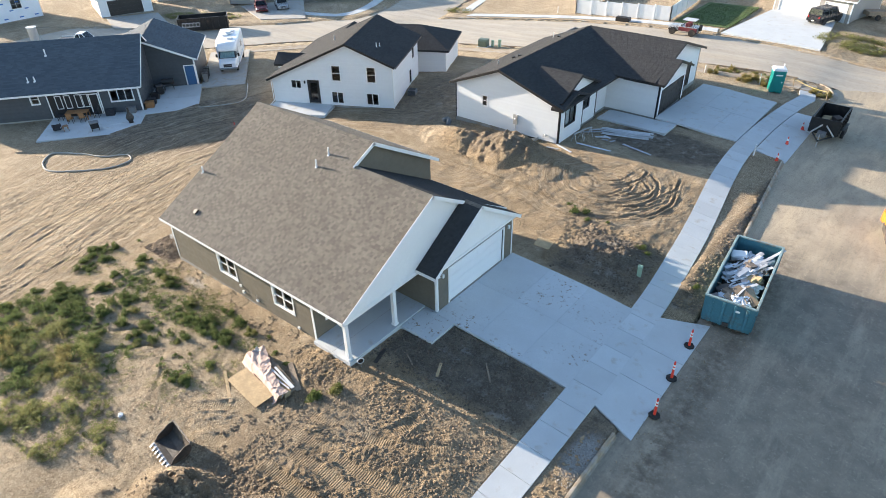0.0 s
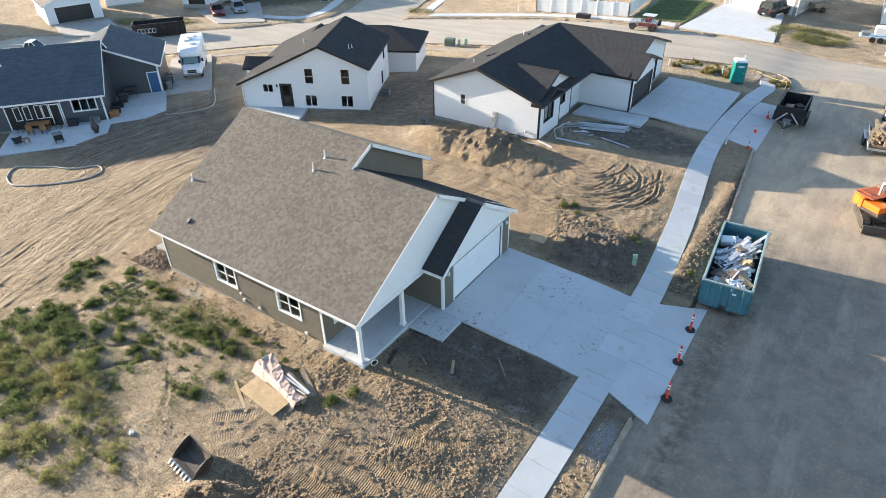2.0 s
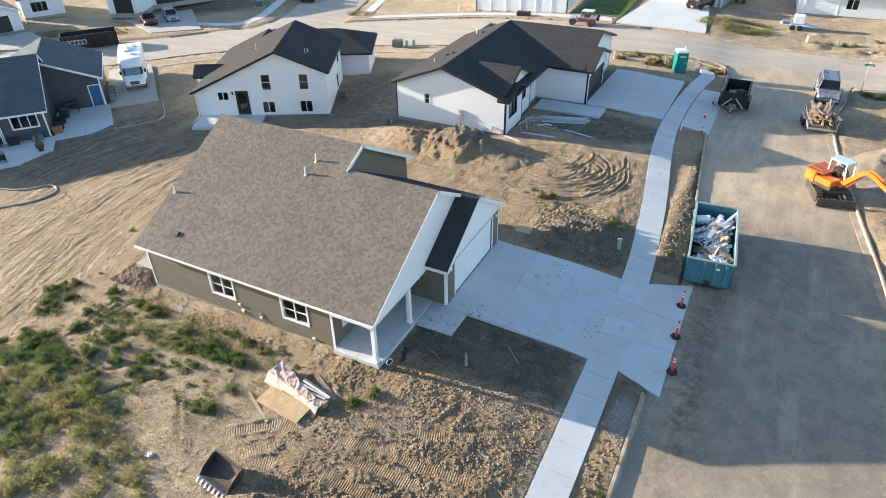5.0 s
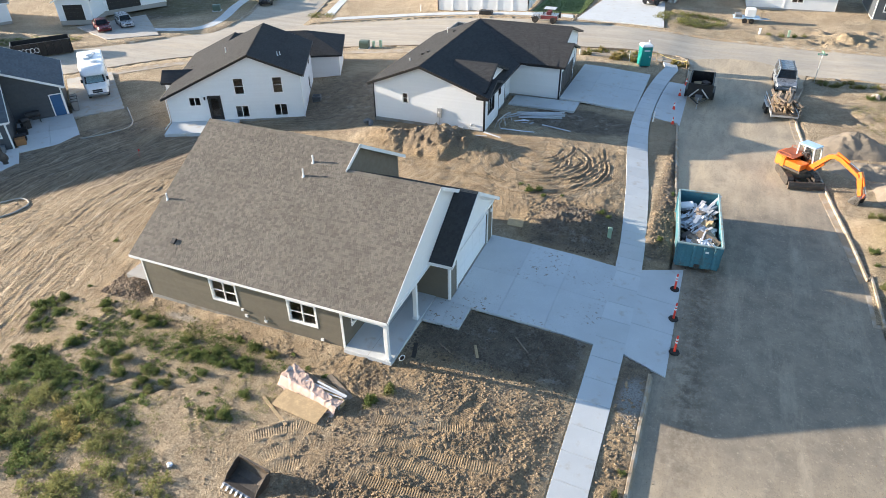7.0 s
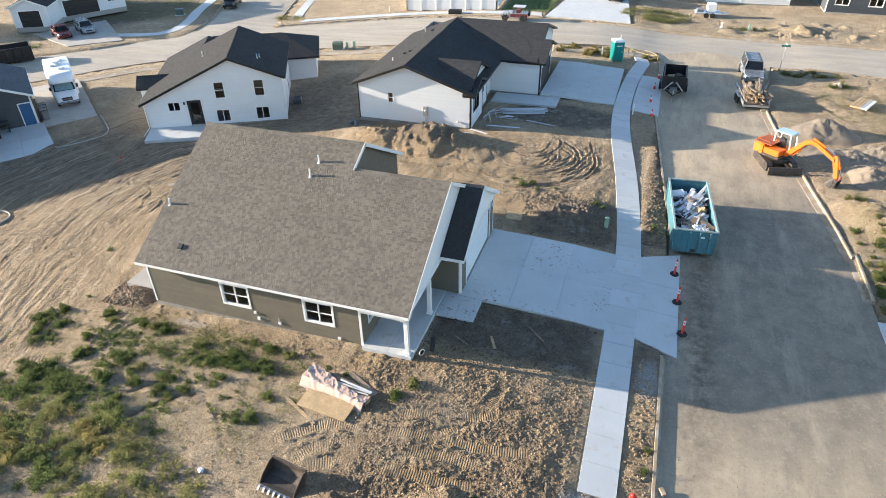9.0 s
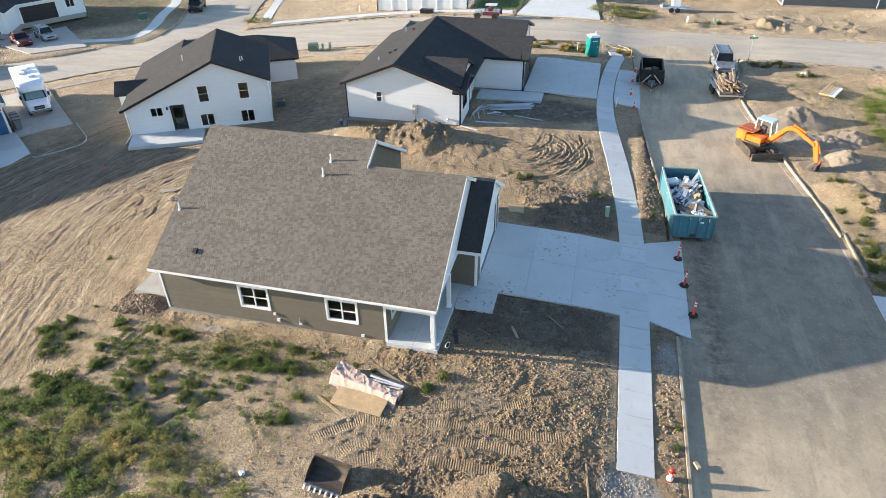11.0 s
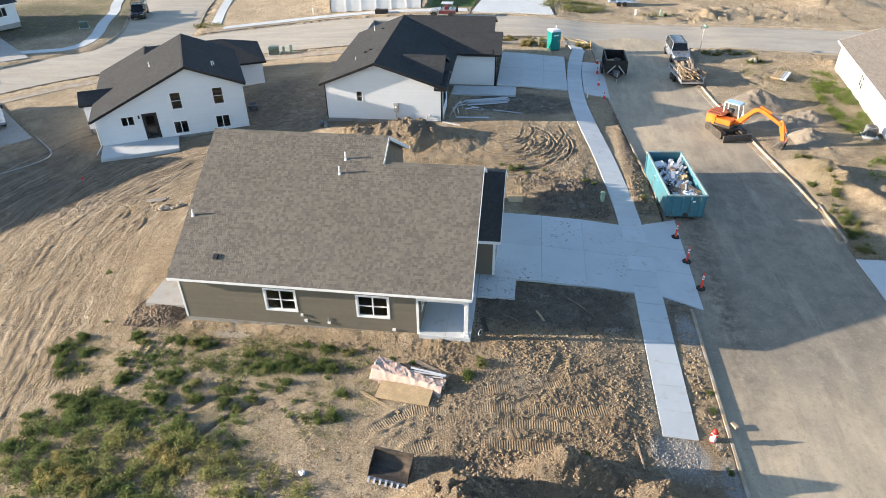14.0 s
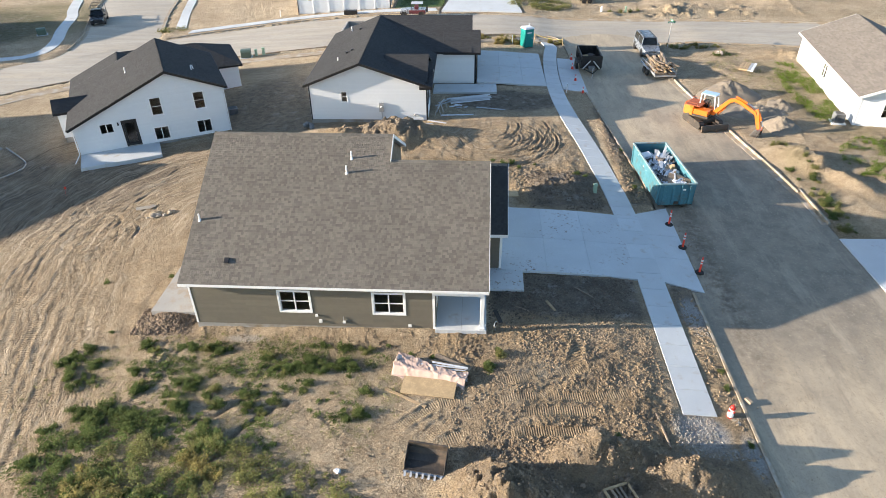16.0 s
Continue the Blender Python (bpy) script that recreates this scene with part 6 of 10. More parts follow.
for p in ((-7.3, 4.6), (-6.9, 4.9), (-7.2, 12.2)):
    bm = newbox(p[0] - 0.12, p[0] + 0.12, p[1] - 0.12, p[1] + 0.12, 4.1 + (p[0] + 7.5) * 0.35, 4.38 + (p[0] + 7.5) * 0.35, bev=0.03)
    part("roof_vent", bm, "black", bung)
bm = bmesh.new()
wbox(bm, b_south, 5.9, 6.3, 0.75, 1.55, 0.02, 0.18)
meter = part("meter_box", bm, "galv", bung)
bm = bmesh.new()
tube(bm, b_south.at(6.1, 0.08, 0.75), b_south.at(6.1, 0.08, -0.1), 0.035, n=8)
part("conduit", bm, "galv", meter)
bm = bmesh.new()
ball(bm, b_south.at(6.1, 0.2, 1.2), 0.1, 2, (1, 0.5, 1))
part("meter_dial", bm, "lamp_clear", meter)
bm = bmesh.new()
tube(bm, b_south.at(8.75, 0.14, -0.15), b_south.at(8.75, 0.14, 0.55), 0.02, n=8)
tube(bm, b_south.at(8.75, 0.14, 0.55), b_south.at(9.15, 0.14, 0.55), 0.02, n=8)
ball(bm, b_south.at(8.95, 0.14, 0.5), 0.11, 2)
part("gas_meter", bm, "galv", bung, "grey gas meter with bent pipe")
# window well at the foundation
bm = bmesh.new()
ring = []
for i in range(13):
    a = math.pi * i / 12
    ring.append((7.5 - 0.75 * math.cos(a), 0.62 * math.sin(a) ** 0.6))
for (s0, o0), (s1, o1) in zip(ring, ring[1:]):
    v = [b_south.at(s0, o0 + 0.02, -0.35), b_south.at(s1, o1 + 0.02, -0.35), b_south.at(s1, o1 + 0.02, 0.14), b_south.at(s0, o0 + 0.02, 0.14)]
    u = [b_south.at(s0 * 0.94 + 0.45, o0 * 0.9 + 0.02, z) for z in (-0.35, 0.14)] + [b_south.at(s1 * 0.94 + 0.45, o1 * 0.9 + 0.02, z) for z in (-0.35, 0.14)]
    q = [bm.verts.new(p) for p in (*v, u[0], u[2], u[3], u[1])]
    for f in ((0, 1, 2, 3), (5, 4, 7, 6), (3, 2, 6, 7), (1, 0, 4, 5)):
        bm.faces.new([q[i] for i in f])
part("window_well", bm, "galv", bung, "curved galvanised window well")
bm = bmesh.new()
wbox(bm, b_south, 7.0, 8.0, -0.3, 0.0, 0.013, 0.03)
part("basement_window", bm, "black", bung)

# tall white house with long catslide roof
tall = thing("house", -43.49, 39.27, -0.70, 27.5, "white two-level house with dark grey catslide roof", "house")
T_PK, T_E, T_W = 5.95, 4.0, 2.3
t_south = Wall((-7.7, 0), (4.2, 0))
t_roof = (((0, T_W + 0.05), (7.7, T_PK - 0.15)), ((7.7, T_PK - 0.15), (12.2, T_E - 0.05)))
TW = [(6.05, 2.35, 0.85, 1.45, (1, 2)), (9.45, 2.35, 0.85, 1.45, (1, 2)), (1.9, 1.45, 1.0, 0.8, (2, 1)), (5.85, 0.2, 1.15, 1.1, (2, 1)), (9.3, 0.22, 1.15, 1.1, (2, 1))]
T_DOOR = (3.65, 0.12, 0.95, 2.1)
ops = [(s, z, w, h) for s, z, w, h, _ in TW] + [T_DOOR]
wall_core(tall, t_south, -0.5, 7, ops, t_roof)
siding(tall, t_south, 0.02, 7, [(s - 0.05, z - 0.05, w + 0.1, h + 0.1) for s, z, w, h in ops[:-1]] + [(3.53, -0.1, 1.19, 2.44)], t_roof, "white_siding", 0.15)
for s, z, w, h, l in TW:
    window(tall, t_south, s, z, w, h, sash="white", trim="white", lights=l, trim_w=0.05)
hinged_door(tall, t_south, *T_DOOR, "black", "black", lite=True)
bm = bmesh.new()
wbox(bm, t_south, 3.25, 3.37, 2.0, 2.25, 0.02, 0.14)
part("wall_lamp", bm, "black", tall, "black wall lantern")
bm = bmesh.new()
wbox(bm, t_south, 0, 11.9, -0.5, 0.02, -0.005, 0.012)
part("foundation", bm, "foundation", tall)
t_east = Wall((4.2, 0), (4.2, 9.8))
tew = [(2.5, 0.4, 0.9, 1.1, (1, 2)), (7.3, 2.4, 0.8, 1.3, (1, 2)), (6.0, 0.3, 0.8, 1.3, (1, 2))]
wall_core(tall, t_east, -0.5, 4.05, [t[:4] for t in tew[1:]])
siding(tall, t_east, 0.02, 4.05, [(s - 0.05, z - 0.05, w + 0.1, h + 0.1) for s, z, w, h, _ in tew[1:]], (), "white_siding", 0.15)
for s, z, w, h, l in tew[1:]:
    window(tall, t_east, s, z, w, h, sash="black", trim="white", lights=l, trim_w=0.05)
for a, b in (((4.2, 9.8), (-7.7, 9.8)), ((-7.7, 9.8), (-7.7, 0))):
    w = Wall(a, b)
    top_z = 2.4
    wall_core(tall, w, -0.5, top_z)
    siding(tall, w, 0.02, top_z)
w = Wall((4.2, 9.8), (-7.7, 9.8))
wall_core(tall, w, 2.4, 7, (), (((0, T_E - 0.05), (4.2, T_PK - 0.15)), ((4.2, T_PK - 0.15), (11.9, T_W + 0.05))), thick=0.15)
gable_roof(tall, (0, -0.35, T_PK), (0, 10.1, T_PK), ((-8.15, -0.35, T_W), (-8.15, 10.1, T_W)), ((4.6, -0.35, T_E), (4.6, 10.1, T_E)), "shingle_dark", 51, "black")
for k, (a, b) in enumerate((((0.5, 10.8), (7.0, 10.8)), ((7.0, 10.8), (7.0, 17.6)), ((7.0, 17.6), (-3.0, 17.6)), ((-3.0, 17.6), (-3.0, 9.8)))):
    wall_core(tall, Wall(a, b), -1.0, 2.32)
    siding(tall, Wall(a, b), -0.45, 2.32, (), (), "white_siding", 0.15)
HIP_Z, HIP_R = 2.4, 4.0
for k, (a, b, up, cut) in enumerate((((-3.4, 10.4, HIP_Z), (7.4, 10.4, HIP_Z), (-3.4, 14.2, HIP_R), (0.0, 3.8)), ((7.4, 18.0, HIP_Z), (-3.4, 18.0, HIP_Z), (7.4, 14.2, HIP_R), (3.8, 0.0)), ((7.4, 10.4, HIP_Z), (7.4, 18.0, HIP_Z), (3.6, 10.4, HIP_R), (3.8, 3.8)))):
    sl = Slope(a, b, up)
    roof_side(tall, sl, [(0, 0), (sl.w, 0)] + ([(sl.w - cut[1], sl.h), (cut[0], sl.h)] if cut[0] + cut[1] < sl.w - 0.01 else [(cut[0], sl.h)]), "shingle_dark", 55 + k)
    bar(tall, Vector(a) - sl.v * 0.012, Vector(b) - sl.v * 0.012, 0.03, 0.17, "black")
# entry gable on the west side and the rear wing under the long slope
gable_roof(tall, (-9.25, 5.3, 3.12), (-6.3, 5.3, 3.12), ((-9.25, 6.6, 2.32), (-6.3, 6.6, 2.32)), ((-9.25, 4.0, 2.32), (-6.3, 4.0, 2.32)), "shingle_dark", 58, "black")
for a, b in (((-9.0, 6.2), (-9.0, 4.4)), ((-9.0, 4.4), (-7.75, 4.4))):
    wall_core(tall, Wall(a, b), -0.5, 2.3)
    siding(tall, Wall(a, b), 0.02, 2.3)
REAR_PK = T_W + (T_PK - T_W) * (8.15 - 3.6) / 8.15
gable_roof(tall, (-3.6, 10.13, REAR_PK), (-3.6, 13.2, REAR_PK), ((-8.15, 10.13, T_W), (-8.15, 13.2, T_W)), ((-0.6, 10.13, 3.0), (-0.6, 13.2, 3.0)), "shingle_dark", 59, "black")
for a, b in (((-3.05, 12.9), (-7.7, 12.9)), ((-7.7, 12.9), (-7.7, 9.83))):
    wall_core(tall, Wall(a, b), -0.5, 2.4)
    siding(tall, Wall(a, b), 0.02, 2.4)
part("floor", newbox(-7.6, 4.1, 0.1, 9.7, -0.5, 0.02), "foundation", tall)
part("patio_slab", newbox(-7.7, -1.7, -2.75, -0.02, -0.75, 0.04, bev=0.01), "concrete", tall, "pale concrete patio slab with exposed edge")
vent_pipe(tall, (-3.0, 5.2, 4.6), 0.45)
vent_pipe(tall, (2.2, 2.2, 5.0), 0.4)
vent_pipe(tall, (2.35, 2.7, 4.95), 0.3)
bm = bmesh.new()
tube(bm, (-7.78, -0.1, 2.2), (-7.78, -0.1, 0.1), 0.04, n=8)
tube(bm, (-7.78, -0.1, 0.1), (-8.2, -0.9, -0.3), 0.04, n=8)
part("downpipe", bm, "white", tall)
bm = bmesh.new()
tube(bm, (4.26, -0.1, 3.9), (4.26, -0.1, 0.05), 0.04, n=8)
tube(bm, (4.26, -0.1, 0.05), (4.4, -0.9, -0.3), 0.04, n=8)
part("downpipe", bm, "white", tall)


def ac_unit(x, y, z, rz=0):
    u = thing("air_conditioner", x, y, z, rz, "grey outdoor air conditioner unit on a concrete pad", "air conditioner")
    part("pad", newbox(-0.55, 0.55, -0.55, 0.55, -0.06, 0.08, bev=0.01), "drive", u)
    part("casing", newbox(-0.4, 0.4, -0.4, 0.4, 0.08, 0.85, bev=0.04), "grey_plastic", u)
    bm = bmesh.new()
    tube(bm, (0, 0, 0.852), (0, 0, 0.87), 0.33, n=20)
    part("fan_grille", bm, "black", u)
    for i in range(9):
        for sx, sy in ((1, 0), (0, 1)):
            pass
    for i in range(8):
        bm = newbox(-0.36, 0.36, -0.412, -0.40, 0.14 + i * 0.085, 0.17 + i * 0.085)
        part("louvre", bm, "black", u)
    return u


c25, s25 = math.cos(radians(25)), math.sin(radians(25))
ac_unit(-43.45 + 4.9 * c25 - 4.0 * s25, 39.2 + 4.9 * s25 + 4.0 * c25, -0.95, 25)


# plain houses: front along x, facing -y
def plain_house(x, y, z, rz, w, d, label, wall="white_siding", roof="shingle_tan", trim="white", eave=2.7, pitch=0.42, ridge="x", doors=(), windows=(), side_windows=(), seed=70, hang=0.4, entry=None, left_windows=()):
    h = thing("house", x, y, z, rz, label, "house")
    walls = (Wall((0, 0), (w, 0)), Wall((w, 0), (w, d)), Wall((w, d), (0, d)), Wall((0, d), (0, 0)))
    half = (d if ridge == "x" else w) / 2
    peak = eave + pitch * half
    for k, wl in enumerate(walls):
        gabled = (k in (1, 3)) == (ridge == "x")
        rl = (((-hang, eave - pitch * hang - 0.1), (half, peak - 0.12)), ((half, peak - 0.12), (2 * half + hang, eave - pitch * hang - 0.1))) if gabled else ()
        ops = []
        if k == 0:
            ops = [tuple(o[:4]) for o in doors] + [tuple(o[:4]) for o in windows] + ([entry[:4]] if entry else [])
        elif k == 1:
            ops = [tuple(o[:4]) for o in side_windows]
        elif k == 3:
            ops = [tuple(o[:4]) for o in left_windows]
        top_z = peak if gabled else eave
        wall_core(h, wl, -0.6, top_z, ops, rl)
        siding(h, wl, 0.05, top_z, [(a - 0.07, b - 0.07, c + 0.14, e + 0.14) for a, b, c, e in ops], rl, wall, 0.18)
        for s in (0, wl.length - 0.1):
            corner_board(h, wl, s, 0.0, eave - 0.1, trim, 0.1)
        if k == 0:
            for o in doors:
                panel_door(h, wl, *o[:4], o[4], trim)
            for o in windows:
                window(h, wl, *o[:4], lights=o[4], trim_w=0.07)
            if entry:
                hinged_door(h, wl, *entry[:4], entry[4], "white")
        for o in (side_windows if k == 1 else left_windows if k == 3 else ()):
            window(h, wl, *o[:4], lights=o[4], trim_w=0.07)
    e = eave - pitch * hang
    if ridge == "x":
        gable_roof(h, (-hang, half, peak), (w + hang, half, peak), ((-hang, d + hang, e), (w + hang, d + hang, e)), ((-hang, -hang, e), (w + hang, -hang, e)), roof, seed, trim, course=0.16, wide=(0.3, 0.6))
    else:
        gable_roof(h, (half, -hang, peak), (half, d + hang, peak), ((-hang, -hang, e), (-hang, d + hang, e)), ((w + hang, -hang, e), (w + hang, d + hang, e)), roof, seed, trim, course=0.16, wide=(0.3, 0.6))
    part("floor", newbox(0.1, w - 0.1, 0.1, d - 0.1, -0.5, 0.05), "foundation", h)
    return h


# charcoal house with patio
char = plain_house(-60.9 - 16.6 * math.cos(radians(51)), 27.7 - 16.6 * math.sin(radians(51)), -1.6, 51, 16.6, 10.0, "charcoal-blue sided house with slate-blue roof and patio", "slate", "shingle_blue", "white", 2.85, 0.656, "x",
                   windows=((6.95, 1.55, 0.7, 0.95, (1, 2)), (13.95, 1.2, 2.05, 1.4, (3, 1))), seed=80)
for s in (8.35, 12.95):
    part("porch_side", newbox(s, s + 0.1, -0.06, 0.12, 0.05, 2.6), "white", char)
rec = Wall((8.5, -0.03), (12.9, -0.03))
# flat black sheet on the wall, painted for the porch's deep shade
bm = bmesh.new()
wbox(bm, rec, 0, 4.4, 0.05, 2.5, 0.0, 0.02)
part("recessed_porch", bm, "black", char, "deep shaded porch recess")
for s in (0.55, 1.35, 2.3, 2.9):
    bm = bmesh.new()
    for a, b, c, d in ((s, s + 0.06, 0.9, 2.2), (s + 0.5, s + 0.56, 0.9, 2.2), (s, s + 0.56, 2.14, 2.2), (s, s + 0.56, 0.9, 0.96)):
        wbox(bm, rec, a, b, c, d, 0.021, 0.05)
    part("porch_window", bm, "white", char)
hinged_door(char, rec, 3.6, 0.06, 0.7, 2.0, "blue_door", "white")
c51, s51 = math.cos(radians(51)), math.sin(radians(51))
plain_house(-60.9 - 4.9 * c51 - 6.5 * s51, 27.7 - 4.9 * s51 + 6.5 * c51, -1.6, 51, 9.5, 8.5, "charcoal-sided garage with a blue side door and slate-blue roof", "slate", "shingle_blue", "white", 3.05, 0.44, "y",
            entry=(8.4, 0.06, 0.95, 2.05, "blue_door"), seed=84)
for u, v, hgt in ((-9.63, 0.95, 0.4), (-9.05, 0.98, 0.4), (-8.23, 3.45, 0.6)):
    vent_pipe(char, (16.6 + u, v, 2.85 + 0.656 * v), hgt, 0.06)
patio_b = paved("pavement_patio", "pale concrete patio of the charcoal house")


def char_at(u, v):
    return (-60.9 + u * c51 - v * s51, 27.7 + u * s51 + v * c51)


for q in (((-8.25, -2.9), (-4, -2.9), (-4, -0.05), (-8.25, -0.05)), ((-4, -2.9), (0.35, -2.9), (0.35, -0.05), (-4, -0.05)), ((-8.25, -5.6), (-4, -5.6), (-4, -2.9), (-8.25, -2.9)), ((-4, -5.6), (0.35, -5.6), (0.35, -2.9), (-4, -2.9)),
          ((0.37, -1.2), (2.8, -1.1), (2.8, 2.6), (0.12, 2.6)), ((2.8, -1.1), (5.25, -0.8), (5.1, 2.6), (2.8, 2.6)), ((0.12, 2.6), (2.8, 2.6), (2.8, 6.4), (0.12, 6.4)), ((2.8, 2.6), (5.1, 2.6), (4.9, 6.4), (2.8, 6.4)),
          ((4.92, 5.2), (9.5, 5.2), (9.5, 9.4), (4.85, 9.4)), ((4.85, 9.4), (9.5, 9.4), (9.5, 13.6), (4.85, 13.6)), ((4.85, 13.6), (9.5, 13.6), (9.5, 18), (4.85, 18))):
    slab_piece("panel", [char_at(*p) for p in q], lambda x, y: -1.5 - gz(x, y), 0.5, "dusty_slab" if q[0][0] > 4.8 else "concrete", patio_b)

# white house across the street
plain_house(13.3, 42.1, 0.0, -8.8, 9.2, 18.8, "white lap-sided house with tan-grey shingle roof", "white_siding", "shingle_tan", "white", 2.85, 0.42, "y",
            windows=((1.9, 0.9, 1.4, 1.3, (2, 2)),), left_windows=((8.2, 0.9, 1.35, 1.5, (2, 2)),), seed=88)
ac_unit(12.3, 42.6, gz(12.3, 42.6) + 0.05, -8.8)
# far houses beyond the cross street
plain_house(-93.6, 61.0, -1.55, 28, 4.6, 9, "white house wing with a dark garage door", "white_siding", "shingle_dark", "white", 2.9, 0.42, "y", doors=((0.9, 0.06, 2.7, 2.13, "black"),), seed=92)
plain_house(-92.0, 67.3, -1.55, 62, 9.5, 12, "white house with a wide dark garage door", "white_siding", "shingle_dark", "white", 2.9, 0.5, "x", doors=((0.8, 0.06, 4.8, 2.13, "black"),), windows=((7.0, 1.1, 1.2, 1.2, (2, 1)),), seed=96)
plain_house(-101.2, 43.9, -1.9, 72, 7.3, 9, "white house with a wide dark garage door", "white_siding", "shingle_tan", "white", 2.8, 0.42, "y", doors=((1.2, 0.06, 4.8, 2.13, "dark_door"),), seed=100)
plain_house(-104.5, 54.8, -1.9, 62, 5.5, 9, "white house front with dark framed window", "white_siding", "shingle_tan", "white", 2.8, 0.42, "x", windows=((1.2, 0.7, 2.2, 1.4, (3, 1)),), seed=104)
wrapped = plain_house(-110.5, 29.5, -1.9, 88, 9.8, 9, "unfinished house clad in printed white house wrap", "wrap", "shingle_tan", "white", 3.4, 0.42, "x", windows=((2.0, 1.4, 1.4, 1.3, (2, 2)), (6.0, 1.6, 1.4, 1.3, (2, 2))), seed=108)
ww = Wall((0, 0), (9.8, 0))
for i in range(9):
    for j in range(3):
        if (i + j) % 2 == 0:
            bm = bmesh.new()
            wbox(bm, ww, 0.3 + i * 1.05, 0.85 + i * 1.05, 0.35 + j * 1.05, 0.52 + j * 1.05, 0.024, 0.03)
            part("print_bar", bm, "bar_blue", wrapped)
plain_house(-21.8, 96.3, -0.4, -10, 9.5, 10, "tan house with two pale garage doors", "inside", "shingle_tan", "white", 3.0, 0.42, "x", doors=((0.7, 0.06, 4.8, 2.2, "door_white"), (6.3, 0.06, 2.6, 2.2, "door_white")), seed=112)
plain_house(-3.0, 96.5, -0.4, 3, 11, 10, "pale house seen across the cross street", "white_siding", "shingle_tan", "white", 2.8, 0.42, "x", windows=((5.5, 0.9, 1.4, 1.3, (2, 1)),), doors=((0.8, 0.06, 3.8, 2.1, "door_white"),), seed=116)
plain_house(12.0, 94.2, -0.3, 0, 12, 10, "grey-blue house seen across the cross street", "slate", "shingle_tan", "white", 2.9, 0.42, "x", windows=((1.0, 1.0, 1.6, 1.2, (2, 1)), (5.0, 1.0, 1.6, 1.2, (2, 1))), seed=120)
lawn = paved("pavement_far_drive", "pale concrete driveways across the cross street")
for q in (((-23.5, 81.5), (-12.4, 80.8), (-14.0, 96.6), (-21.8, 96.2)), ((-90.9, 61.1), (-81.3, 57.4), (-76.4, 61.8), (-87.2, 70.6)), ((-100.6, 44.2), (-94.1, 41.9), (-86.4, 46.8), (-97.3, 50.6))):
    slab_piece("panel", q, 0.10, 0.25, "concrete" if q[0][0] > -40 else "dusty_slab", lawn)

# ---- things about the site ----
def delineator(x, y, rz):
    d = thing("traffic_post", x, y, gz(x, y) - 0.06, rz, "red-orange tubular traffic post with white bands on a black rubber base", "traffic post", "traffic posts along the apron")
    bm = bmesh.new()
    bmesh.ops.create_cone(bm, cap_ends=True, segments=8, radius1=0.27, radius2=0.24, depth=0.07, matrix=Matrix.Translation((0, 0, 0.035)))
    part("base", bm, "black_rubber", d)
    bm = bmesh.new()
    tube(bm, (0, 0, 0.07), (0, 0, 0.98), 0.062, 0.05, n=14)
    tube(bm, (0, 0, 0.98), (0, 0, 1.03), 0.03, 0.03, n=10)
    tube(bm, (0, 0, 1.03), (0, 0, 1.07), 0.045, 0.03, n=10)
    part("tube", bm, "red_plastic", d)
    for z in (0.62, 0.80):
        bm = bmesh.new()
        tube(bm, (0, 0, z), (0, 0, z + 0.10), 0.0605, 0.0595, n=14)
        part("band", bm, "white_plastic", d, "white reflective band")
    return d


for p in ((-5.15, 20.5, 5), (-5.45, 23.1, 40), (-5.65, 25.75, 70)):
    delineator(*p)


def cone(x, y, rz):
    c = thing("traffic_cone", x, y, gz(x, y) - 0.07, rz, "orange traffic cone with a white collar", "traffic cone", "cones beside the wide driveway")
    part("base", newbox(-0.18, 0.18, -0.18, 0.18, 0, 0.04, bev=0.01), "red_plastic", c)
    bm = bmesh.new()
    tube(bm, (0, 0, 0.04), (0, 0, 0.70), 0.13, 0.025, n=14)
    part("body", bm, "red_plastic", c)
    bm = bmesh.new()
    tube(bm, (0, 0, 0.36), (0, 0, 0.52), 0.084, 0.058, n=14)
    part("collar", bm, "white_plastic", c)


for p in ((-8.2, 49.4, 0), (-8.45, 53.1, 20), (-8.3, 57.1, 50), (-8.0, 60.7, 10)):
    cone(*p)


